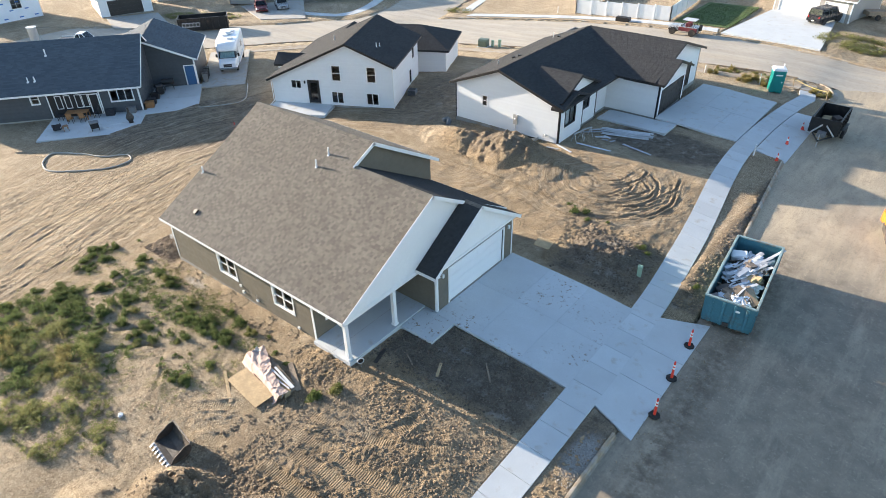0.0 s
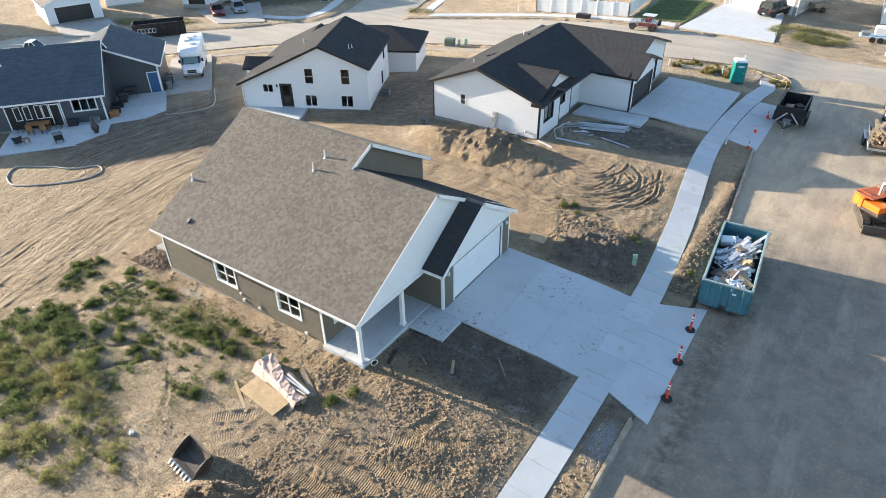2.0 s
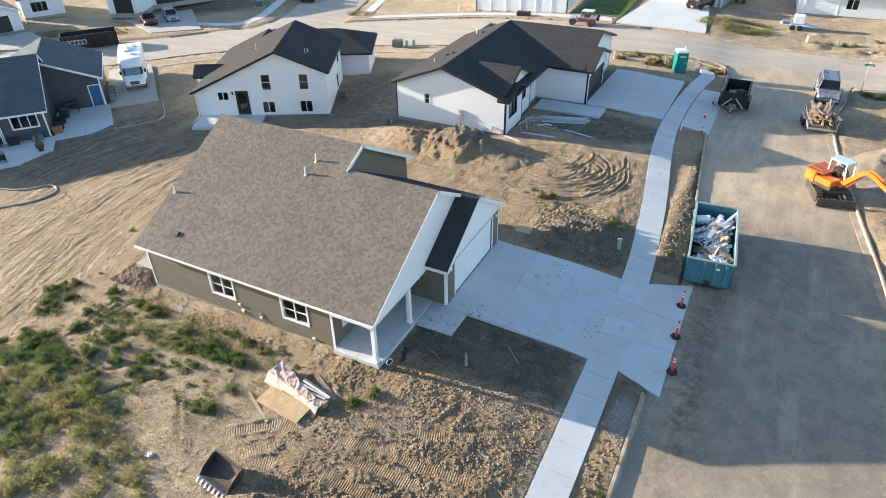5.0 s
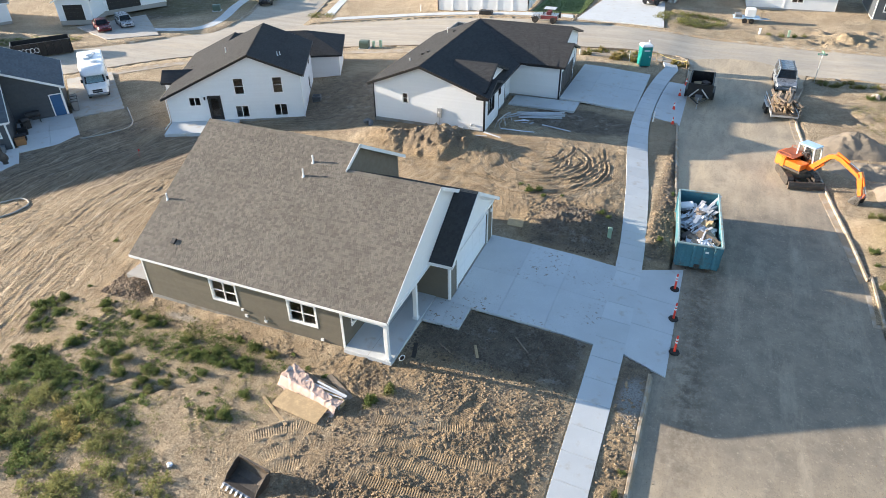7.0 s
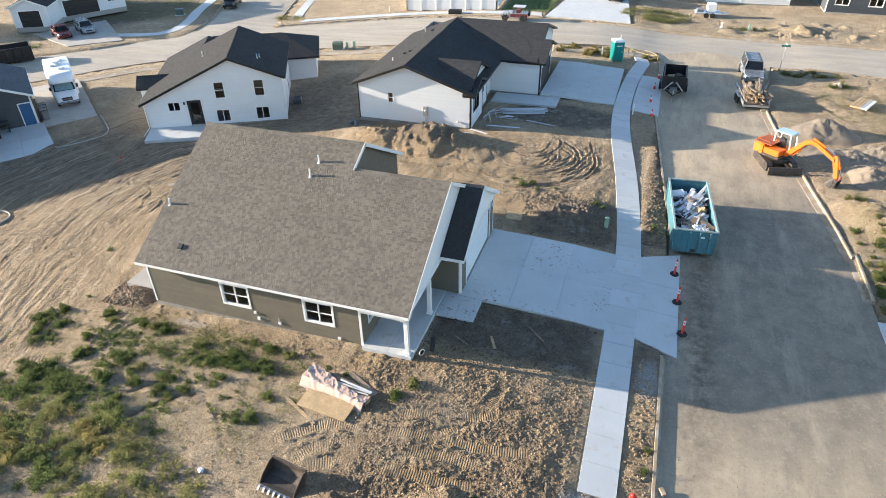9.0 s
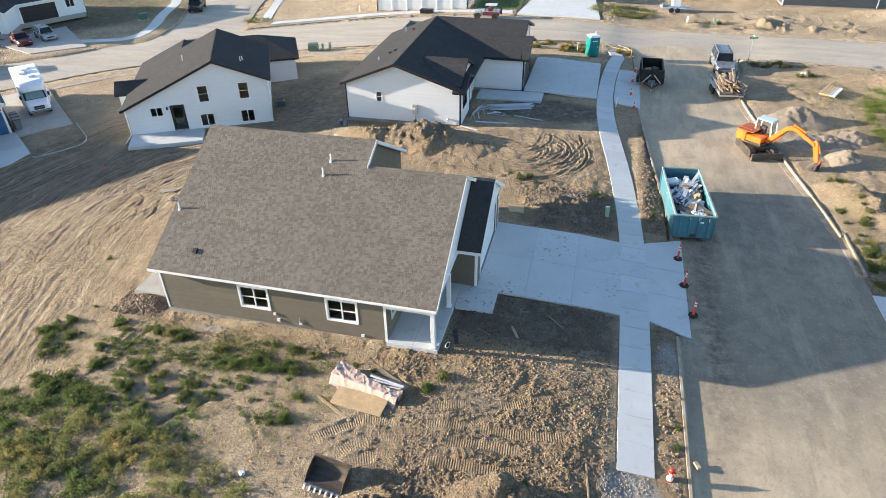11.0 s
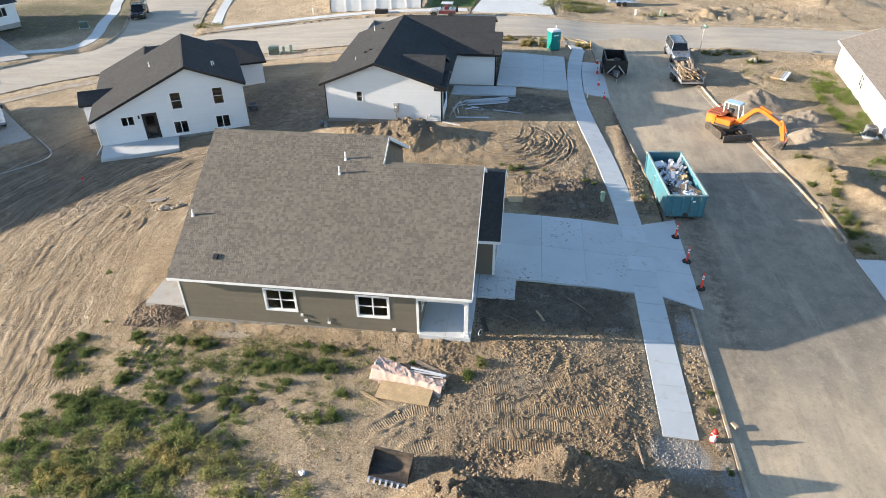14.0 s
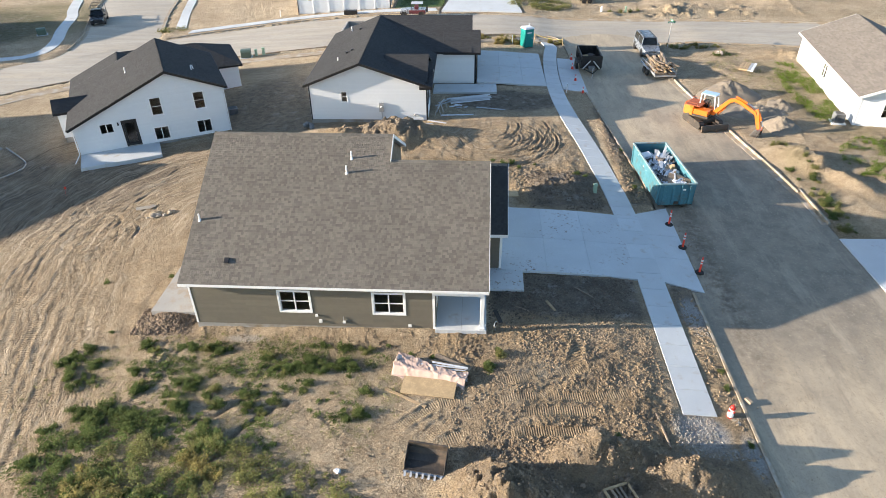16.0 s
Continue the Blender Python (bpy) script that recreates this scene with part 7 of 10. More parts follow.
def skip(x, y, z, rz, paint, label, length=6.5, width=2.4, height=1.75, ribs=8, marks=False):
    """A roll-off container, open above, long side along y, door at the -y end."""
    s = thing("roll_off_dumpster", x, y, z, rz, label, "dumpster")
    hl, hw, t = length / 2, width / 2, 0.05
    flare = 0.05
    rim = "teal_worn" if paint == "teal_steel" else paint
    for sx in (-1, 1):
        bm = bmesh.new()
        loft(bm, [[(sx * (hw - flare), yy, 0.22), (sx * (hw - flare - t), yy, 0.22), (sx * (hw - t), yy, height), (sx * hw, yy, height)] for yy in (-hl, hl)])
        part("side_wall", bm, paint, s)
        for i in range(ribs):
            yy = -hl + 0.25 + i * (length - 0.5) / (ribs - 1)
            bm = bmesh.new()
            loft(bm, [[(sx * (hw - flare + 0.0), yy + d, 0.25), (sx * (hw - flare + 0.09), yy + d * 0.6, 0.25), (sx * (hw + 0.08), yy + d * 0.6, height - 0.02), (sx * (hw + 0.0), yy + d, height - 0.02)] for d in (-0.07, 0.07)])
            part("rib", bm, paint, s)
        part("top_rail", newbox(sx * hw - 0.06, sx * hw + 0.06, -hl - 0.03, hl + 0.03, height, height + 0.1, bev=0.012), rim, s)
        part("skid_rail", newbox(sx * 0.55 - 0.06, sx * 0.55 + 0.06, -hl + 0.05, hl - 0.05, 0.02, 0.22), "steel_dark", s)
    part("floor_plate", newbox(-hw + flare, hw - flare, -hl, hl, 0.2, 0.26), "steel_dark", s)
    part("front_wall", newbox(-hw + 0.03, hw - 0.03, hl - t, hl, 0.22, height), paint, s)
    part("front_rail", newbox(-hw, hw, hl - 0.07, hl + 0.05, height, height + 0.1, bev=0.012), rim, s)
    gate = part("rear_door", newbox(-hw + 0.03, hw - 0.03, -hl, -hl + t, 0.24, height), paint, s)
    for k in (-0.85, -0.28, 0.28, 0.85):
        part("door_rib", newbox(k - 0.07, k + 0.07, -hl - 0.08, -hl, 0.28, height - 0.05, bev=0.015), paint, gate)
    part("door_rail", newbox(-hw, hw, -hl - 0.06, -hl + 0.06, height, height + 0.1, bev=0.012), rim, gate)
    part("door_latch", newbox(-0.15, 0.15, -hl - 0.14, -hl - 0.07, 0.35, 0.55, bev=0.02), "steel_dark", gate)
    part("plate_mark", newbox(0.30, 0.50, -hl - 0.088, -hl - 0.08, 1.35, 1.47), "white_plastic", gate, "small white plate with unreadable print")
    for sx in (-1, 1):
        for yy in (-hl + 0.4, hl - 0.4):
            bm = bmesh.new()
            tube(bm, (sx * 0.75 - 0.08, yy, 0.11), (sx * 0.75 + 0.08, yy, 0.11), 0.11, n=14)
            part("roller", bm, "steel_dark", s)
    if marks:
        rnd = random.Random(5)
        bm = bmesh.new()
        for i in range(5):
            yy = -2.5 + i * 0.46
            for j in range(11):
                a0, a1 = 2 * math.pi * j / 11, 2 * math.pi * (j + 1) / 11
                tube(bm, (hw + 0.10, yy + 0.24 * math.cos(a0), 1.0 + 0.3 * math.sin(a0)), (hw + 0.10, yy + 0.24 * math.cos(a1), 1.0 + 0.3 * math.sin(a1)), 0.03, n=5)
        part("painted_scrawl", bm, "white_plastic", s, "white sprayed looping scrawl")
    return s


BIN = pose(-5.02, 31.3, -0.17, 0, 0, 4.8)
skip(-5.02, 31.3, -0.17, 4.8, "teal_steel", "teal roll-off dumpster full of building scrap", ribs=2)
skip(-83.4, 49.6, gz(-83.4, 49.6) - 0.10, -36.8, "black_steel", "black roll-off dumpster with white scrawl parked by the kerb", marks=True)

# scrap heaped in the teal dumpster
rnd = random.Random(11)


def scrap(name, bm, material, px, py, pz, rx, ry, rz, label):
    return tagged(link(name, bm, material, place=BIN @ pose(px, py, pz, rx, ry, rz)), label, name.replace("_", " "), "scrap in the teal dumpster")


def pile(px, py):
    return 1.02 + 0.42 * math.cos(px * 1.2) * float(ramp(3.3, 1.0, np.float64(py))) + 0.10 * math.sin(py * 2.1 + px)


def torn_sheet(size, lift, seed):
    bm = bmesh.new()
    bmesh.ops.create_grid(bm, x_segments=9, y_segments=7, size=size)
    for v in bm.verts:
        w = noise.noise(Vector((v.co.x * 3 / size, v.co.y * 3 / size, seed)))
        v.co.x, v.co.y, v.co.z = v.co.x * (0.8 + 0.25 * w), v.co.y * (0.62 + 0.3 * w), lift * abs(noise.noise(Vector((v.co.x * 4, v.co.y * 4, seed + 5)))) * 2
    bmesh.ops.solidify(bm, geom=bm.faces[:], thickness=0.012)
    return bm


for i in range(34):
    px, py = rnd.uniform(-0.9, 0.9), rnd.uniform(-2.8, 2.5)
    mt = "tarp" if i % 7 == 3 else "debris_dark" if i % 5 == 4 else "debris_white"
    scrap("crumpled_sheet", torn_sheet(rnd.uniform(0.3, 0.55), 0.12, i), mt, px, py, pile(px, py) + rnd.uniform(-0.08, 0.05), rnd.uniform(-14, 14), rnd.uniform(-14, 14), rnd.uniform(0, 180), "crumpled sheet of waste wrapping in a dumpster")
for i in range(12):
    px, py = rnd.uniform(-0.85, 0.85), rnd.uniform(-2.7, 2.2)
    l, w, h = rnd.uniform(0.2, 0.36), rnd.uniform(0.14, 0.26), rnd.uniform(0.08, 0.16)
    scrap("carton", newbox(-l, l, -w, w, -h, h, bev=0.02), rnd.choice(("osb", "debris_dark", "wood_grey")), px, py, pile(px, py), rnd.uniform(-20, 20), rnd.uniform(-20, 20), rnd.uniform(0, 180), "crushed carton in a dumpster")
for i in range(54):
    px, py, l, w = rnd.uniform(-0.7, 0.7), rnd.uniform(-2.6, 2.2), rnd.uniform(0.5, 1.5), rnd.uniform(0.03, 0.075)
    mt = rnd.choice(("debris_white", "debris_white", "wood_grey", "debris_dark"))
    scrap("scrap_board", newbox(-l / 2, l / 2, -w, w, -0.012, 0.012, bev=0.003), mt, px, py, pile(px, py) + rnd.uniform(0.0, 0.14), rnd.uniform(-15, 15), rnd.uniform(-12, 12), rnd.choice((rnd.uniform(45, 80), rnd.uniform(45, 80), rnd.uniform(0, 180))), "broken board thrown in a dumpster")
for i in range(16):
    px, py, l, w = rnd.uniform(-0.45, 0.5), rnd.uniform(-1.3, 1.6), rnd.uniform(1.5, 2.6), rnd.uniform(0.06, 0.13)
    scrap("siding_offcut", newbox(-l / 2, l / 2, -w, w, -0.012, 0.012, bev=0.003), "debris_white", px, py, pile(px, py) + 0.04 + 0.008 * i, rnd.uniform(-6, 6), rnd.uniform(-5, 2), rnd.uniform(52, 74), "long pale siding offcut thrown in a dumpster")
for px, py, rz, l in ((0.78, 2.2, 62, 2.3), (0.15, 0.2, 58, 2.4), (-0.15, 0.9, 66, 2.2), (0.35, 1.2, 60, 2.2)):
    scrap("long_board", newbox(-l / 2, l / 2, -0.08, 0.08, -0.02, 0.02, bev=0.004), "debris_white", px, py, 1.60, 0, -6, rz, "long pale board leaning over the dumpster rim")
for px, py, rz, rx, l, w in ((0.35, -2.2, -32, 12, 1.5, 0.42), (0.72, -1.8, -62, -18, 1.2, 0.22), (0.05, -2.65, -20, 8, 1.1, 0.2)):
    scrap("cabinet_panel", newbox(-l / 2, l / 2, -w, w, -0.02, 0.02, bev=0.004), "wood_grey", px, py, 1.56, rx, 6, rz, "brown board panel thrown in a dumpster")
tub = tagged(link("plastic_tub", newbox(-0.42, 0.42, -0.3, 0.3, 0, 0.34, bev=0.06), "white_plastic", place=BIN @ pose(-0.72, 1.75, 1.32, 10, -6, 12)), "white plastic tub upturned on the scrap", "tub", "scrap in the teal dumpster")


def digger_bucket(x, y, z, rz, tilt):
    """An excavator bucket lying with its mouth up, teeth along -y."""
    b = thing("excavator_bucket", x, y, z, rz, "worn steel excavator bucket with teeth lying on the soil", "bucket")
    b.matrix_basis = b.matrix_basis @ Matrix.Diagonal((0.86, 0.86, 0.86, 1))
    tl = Matrix.Rotation(radians(tilt), 4, "X")
    prof = [(-0.62, 0.10), (-0.35, 0.02), (0.05, 0.0), (0.38, 0.10), (0.55, 0.36), (0.58, 0.62)]
    inn = [(py * 0.94, pz + 0.05) for py, pz in prof]
    bm = bmesh.new()
    loft(bm, [[(xx, *p) for p in prof] + [(xx, *p) for p in inn[::-1]] for xx in (-0.92, 0.92)])
    bmesh.ops.transform(bm, matrix=tl, verts=bm.verts)
    part("shell", bm, "steel_dark", b)
    for xx in (-0.95, 0.92):
        bm = bmesh.new()
        prism(bm, prof + [(0.3, 0.66), (-0.3, 0.40)], xx, xx + 0.03, "x")
        bmesh.ops.transform(bm, matrix=tl, verts=bm.verts)
        part("side_plate", bm, "steel_dark", b)
    bm = newbox(-0.95, 0.95, -0.70, -0.60, 0.075, 0.125)
    bmesh.ops.transform(bm, matrix=tl, verts=bm.verts)
    part("cutting_lip", bm, "steel", b)
    for i in range(7):
        xx = -0.84 + i * 0.28
        bm = bmesh.new()
        prism(bm, [(-0.88, 0.07), (-0.66, 0.04), (-0.62, 0.16), (-0.70, 0.17)], xx - 0.05, xx + 0.05, "x")
        bmesh.ops.transform(bm, matrix=tl, verts=bm.verts)
        part("tooth", bm, "galv", b, "worn pale steel tooth")
    bm = newbox(-0.94, 0.94, 0.54, 0.62, 0.60, 0.70)
    bmesh.ops.transform(bm, matrix=tl, verts=bm.verts)
    part("top_bar", bm, "steel_dark", b)


digger_bucket(-19.85, 6.25, top(-19.85, 6.25) + 0.05, -8, 5)

# sheet material and wrapped bundle in front of the brown house
tagged(link("strand_board", newbox(-1.22, 1.22, -0.5, 0.5, 0, 0.015), "osb", place=pose(-20.05, 10.25, top(-20, 10.2) + 0.09, 4, 0, -6)), "sheet of tan strand board lying on the soil", "strand board")
wrapped_pile = thing("wrapped_bundle", -20.0, 11.35, top(-20, 11.35) - 0.02, -13, "bundle of boards half covered by torn pink wrapping", "bundle")
for i, (yy, z, l, mt) in enumerate(((-0.30, 0.1, 3.2, "wood"), (0.02, 0.1, 3.4, "wood"), (0.32, 0.1, 3.2, "wood_grey"), (-0.25, 0.24, 3.3, "wood"), (0.06, 0.24, 3.4, "wood"), (0.34, 0.24, 2.9, "wood_grey"))):
    part("board", newbox(-l / 2, l / 2, yy - 0.15, yy + 0.15, z - 0.07, z + 0.06, pose(0, 0, 0, 0, 0, (i % 3 - 1) * 1.2), bev=0.006), mt, wrapped_pile)
bm = bmesh.new()
bmesh.ops.create_grid(bm, x_segments=110, y_segments=36, size=1.0)
for v in bm.verts:
    xx, k = v.co.x * 1.75, (v.co.y + 1) / 2
    far_edge = 0.02 + 0.46 * float(ramp(0.5, -1.5, np.float64(xx))) + 0.16 * noise.noise(Vector((xx * 1.3, 2, 5))) + 0.06 * noise.noise(Vector((xx * 5, 1, 3)))
    near_edge = -0.72 + 0.14 * noise.noise(Vector((xx * 1.6, 7, 1))) + 0.07 * noise.noise(Vector((xx * 4.5, 3, 9)))
    yy = near_edge + k * (far_edge - near_edge)
    crease = sum(a * max(0.0, 1 - abs(noise.noise(Vector((xx * f + sh * yy * f, yy * f * 0.7, f)))) * 4.5) for a, f, sh in ((0.035, 1.1, 0.9), (0.025, 2.6, -0.8), (0.016, 5.6, 0.5)))
    body = 0.37 * float(ramp(-0.66, -0.36, np.float64(yy)))
    v.co = Vector((xx + 0.07 * noise.noise(Vector((xx * 1.5, yy * 4, 7))), yy, max(0.02 + 0.3 * max(0.0, crease), body + crease + 0.01)))
bmesh.ops.solidify(bm, geom=bm.faces[:], thickness=0.006)
part("wrapping", bm, "foam", wrapped_pile, "torn pink plastic wrapping", smooth=True)
for px, py, rz, l, w in ((0.45, 0.16, 8, 2.2, 0.045), (0.75, 0.0, 13, 1.7, 0.03), (0.8, 0.33, 3, 1.7, 0.05), (0.9, 0.22, 6, 1.5, 0.035)):
    part("plastic_strip", newbox(-l / 2, l / 2, -w, w, 0, 0.012, pose(px, py, 0.345 + 0.02 * w * 10, 0, 1, rz)), "debris_white", wrapped_pile, "torn bluish white plastic strip")
for px, rz, h, k in ((-1.62, 20, 0.42, 1), (-1.55, 70, 0.3, 2), (1.62, -30, 0.22, 3)):
    bm = bmesh.new()
    bmesh.ops.create_grid(bm, x_segments=5, y_segments=7, size=1.0)
    for v in bm.verts:
        v.co = Vector((v.co.x * 0.13 * (1.2 - 0.5 * v.co.y) + 0.05 * noise.noise(v.co * 3 + Vector((k, 0, 0))), 0.07 * noise.noise(v.co * 2.3 + Vector((0, k, 0))), h * (v.co.y + 1) / 2))
    bmesh.ops.solidify(bm, geom=bm.faces[:], thickness=0.006)
    bmesh.ops.transform(bm, matrix=pose(px, 0.1 - 0.1 * k, 0.2, -18, 14, rz), verts=bm.verts)
    part("torn_end", bm, "debris_white", wrapped_pile, "torn white end of the wrapping", smooth=True)


def lumber(name, x0, y0, x1, y1, w, h, material, label, lift=0.0):
    m = (x0 + x1) / 2, (y0 + y1) / 2
    l = math.hypot(x1 - x0, y1 - y0)
    z = max(top(x0, y0), top(x1, y1), top(*m)) + h / 2 + lift - 0.01
    return tagged(link(name, newbox(-l / 2, l / 2, -w / 2, w / 2, -h / 2, h / 2, bev=0.005), material, place=pose(*m, z, 0, 0, math.degrees(math.atan2(y1 - y0, x1 - x0)))), label, "board")


lumber("timber_plank", -22.0, 10.2, -20.1, 9.2, 0.14, 0.04, "wood", "raw wooden plank lying on the soil")
lumber("timber_plank", -19.9, 12.4, -18.2, 11.5, 0.26, 0.04, "wood_grey", "wide weathered plank lying on the soil")
lumber("timber_plank", -14.25, 16.85, -13.85, 16.05, 0.14, 0.05, "wood", "short pale plank on dark soil")
lumber("timber_plank", -12.6, 18.2, -11.7, 17.3, 0.08, 0.04, "wood_grey", "thin grey lath on dark soil")
lumber("timber_plank", -15.9, 16.3, -15.2, 15.9, 0.06, 0.04, "wood_grey", "thin grey lath on dark soil")
lumber("timber_plank", -17.0, 15.9, -16.7, 14.9, 0.2, 0.04, "debris_dark", "dark offcut of plank on dark soil")
lumber("timber_plank", -10.1, 9.4, -9.9, 7.6, 0.07, 0.05, "wood_grey", "grey stake lying across the clods")
lumber("kerb_block", -5.8, 10.7, -5.65, 10.4, 0.16, 0.12, "wood_grey", "short wooden block lying beside the kerb")
tagged(link("plywood_sheet", newbox(-0.5, 0.5, -0.42, 0.42, 0, 0.02, bev=0.004), "osb", place=pose(-15.75, 28.5, top(-15.75, 28.5) + 0.06, 5, 4, 8)), "small plywood sheet lying beside the garage", "plywood")

# little round yard sign by the porch
for x, y, l, rz in ((-15.9, 67.5, 1.6, 5), (-14.8, 67.3, 1.3, -12), (-15.2, 67.9, 1.9, 12)):
    tagged(link("plywood_sheet", newbox(-l / 2, l / 2, -0.35, 0.35, 0, 0.02, bev=0.004), "osb", place=pose(x, y, top(x, y) + 0.1, 4, 3, rz)), "pale plywood offcut lying in dry grass", "plywood", "plywood offcuts by the toilet")
sgn = thing("yard_sign", -17.0, 14.3, top(-17.0, 14.3), 62, "small round dark yard sign with a white rim", "sign")
bm = bmesh.new()
tube(bm, (0, 0.012, 0.42), (0, -0.012, 0.42), 0.17, n=24)
part("disc", bm, "white_plastic", sgn)
for sy in (-1, 1):
    bm = bmesh.new()
    tube(bm, (0, sy * 0.013, 0.42), (0, sy * 0.018, 0.42), 0.13, n=24)
    part("disc_middle", bm, "black", sgn)
bm = bmesh.new()
tube(bm, (0, 0, -0.1), (0, 0, 0.25), 0.008, n=6)
part("stake", bm, "galv", sgn)


def hydrant(x, y):
    h = thing("fire_hydrant", x, y, top(x, y) - 0.03, 20, "red fire hydrant with its barrel wrapped in white plastic", "fire hydrant")
    h.matrix_basis = h.matrix_basis @ Matrix.Diagonal((0.82, 0.82, 0.92, 1))
    bm = bmesh.new()
    tube(bm, (0, 0, 0), (0, 0, 0.06), 0.17, n=16)
    tube(bm, (0, 0, 0.06), (0, 0, 0.60), 0.115, n=16)
    part("barrel", bm, "hydrant_red", h)
    bm = bmesh.new()
    ball(bm, (0, 0, 0.64), 0.135, 3, (1, 1, 0.95))
    tube(bm, (0, 0, 0.58), (0, 0, 0.63), 0.16, n=16)
    tube(bm, (0, 0, 0.74), (0, 0, 0.83), 0.035, n=6)
    part("bonnet", bm, "hydrant_red", h, "red domed bonnet", smooth=False)
    for d in ((1, 0), (-1, 0), (0, -1)):
        bm = bmesh.new()
        tube(bm, (d[0] * 0.1, d[1] * 0.1, 0.47), (d[0] * 0.21, d[1] * 0.21, 0.47), 0.06, n=12)
        part("outlet", bm, "hydrant_red", h)
    bm = bmesh.new()
    tube(bm, (0, 0, 0.10), (0, 0, 0.56), 0.165, 0.15, n=22, caps=False)
    for v in bm.verts:
        v.co.x *= 1 + 0.16 * noise.noise(v.co * 9)
        v.co.y *= 1 + 0.16 * noise.noise(v.co * 9 + Vector((3, 1, 2)))
    bmesh.ops.solidify(bm, geom=bm.faces[:], thickness=0.006)
    part("wrapping", bm, "white_plastic", h, "crumpled white plastic wrap")


hydrant(-6.84, 9.6)


def pedestal(x, y, rz, material="green_metal", s=1.0, label="pale green utility pedestal standing in the soil"):
    p = thing("utility_pedestal", x, y, top(x, y) - 0.05, rz, label, "utility box")
    part("body", newbox(-0.14 * s, 0.14 * s, -0.12 * s, 0.12 * s, 0, 0.62 * s, bev=0.015), material, p)
    part("cap", newbox(-0.16 * s, 0.16 * s, -0.14 * s, 0.14 * s, 0.62 * s, 0.86 * s, bev=0.05 * s), material, p)
    return p


M["pale_green"] = surf("pale_green_plastic", (0.30, 0.42, 0.31), 0.55, 0.06, 1, 6, 0.02, 30)
pedestal(-9.95, 29.2, 10, "pale_green", 0.85)
pedestal(-44.2, 63.4, 10, "pale_green")
pedestal(-43.4, 63.7, 10, "pale_green", 1.1)
pedestal(1.9, 82.6, 0, "pale_green", 1.0)
pedestal(-1.3, 83.2, 0, "white_plastic", 0.9, "white utility pedestal standing in weeds")
for x, y, rz in ((-45.3, 63.1, 12), (-78.3, 76.3, 30)):
    t = thing("transformer_box", x, y, top(x, y) - 0.02, rz, "dark green transformer cabinet on a low pad", "transformer")
    part("pad", newbox(-0.7, 0.7, -0.6, 0.6, -0.1, 0.08, bev=0.01), "drive", t)
    part("cabinet", newbox(-0.55, 0.55, -0.48, 0.42, 0.08, 0.72, bev=0.02), "green_metal", t)
    bm = bmesh.new()
    prism(bm, [(-0.52, 0.72), (0.44, 0.72), (0.44, 0.92), (-0.3, 0.92)], -0.56, 0.56, "x")
    part("lid", bevelled(bm, 0.015), "green_metal", t)
for x, y, h, lb in ((-9.8, 49.0, 0.9, "short white marker stake beside the sidewalk"), (-19.8, 66.0, 0.8, "short white marker post in the verge"), (-46.5, 82.5, 0.9, "short white marker post in the verge")):
    bm = bmesh.new()
    tube(bm, (0, 0, -0.2), (0, 0, h), 0.055, n=10)
    tagged(link("marker_post", bm, "white_plastic", place=pose(x, y, top(x, y), 2, 3, 0)), lb, "marker post")

# portable toilet
pt = thing("portable_toilet", -12.7, 64.6, top(-12.7, 64.6) + 0.02, 24, "teal portable toilet with a white translucent roof", "portable toilet")
for sx in (-0.4, 0.4):
    part("skid", newbox(sx - 0.06, sx + 0.06, -0.6, 0.6, -0.08, 0.06), "grey_plastic", pt)
bm = newbox(-0.55, 0.55, -0.55, 0.57, 0.06, 2.05, bev=0.03)
part("cabin", bm, "teal_plastic", pt)
for sx in (-0.57, 0.55):
    for i in range(4):
        part("wall_rib", newbox(sx, sx + 0.02, -0.42 + i * 0.26, -0.34 + i * 0.26, 0.2, 1.9), "teal_plastic", pt)
dr = part("door", newbox(-0.42, 0.42, -0.585, -0.55, 0.16, 1.95, bev=0.012), "teal_plastic", pt)
part("print_bar", newbox(-0.3, 0.3, -0.59, -0.585, 1.62, 1.74), "white_plastic", dr, "white unreadable lettering strip")
part("latch", newbox(0.3, 0.38, -0.605, -0.585, 1.0, 1.12), "white_plastic", dr)
bm = bmesh.new()
loft(bm, [[(-0.6 * k, -0.6 * k, z), (0.6 * k, -0.6 * k, z), (0.6 * k, 0.62 * k, z), (-0.6 * k, 0.62 * k, z)] for k, z in ((1, 2.05), (1, 2.12), (0.85, 2.24), (0.5, 2.30))])
part("roof", bevelled(bm, 0.02), "white_plastic", pt)
bm = bmesh.new()
tube(bm, (0.4, 0.42, 2.1), (0.4, 0.42, 2.5), 0.05, n=10)
part("vent_stack", bm, "white_plastic", pt)

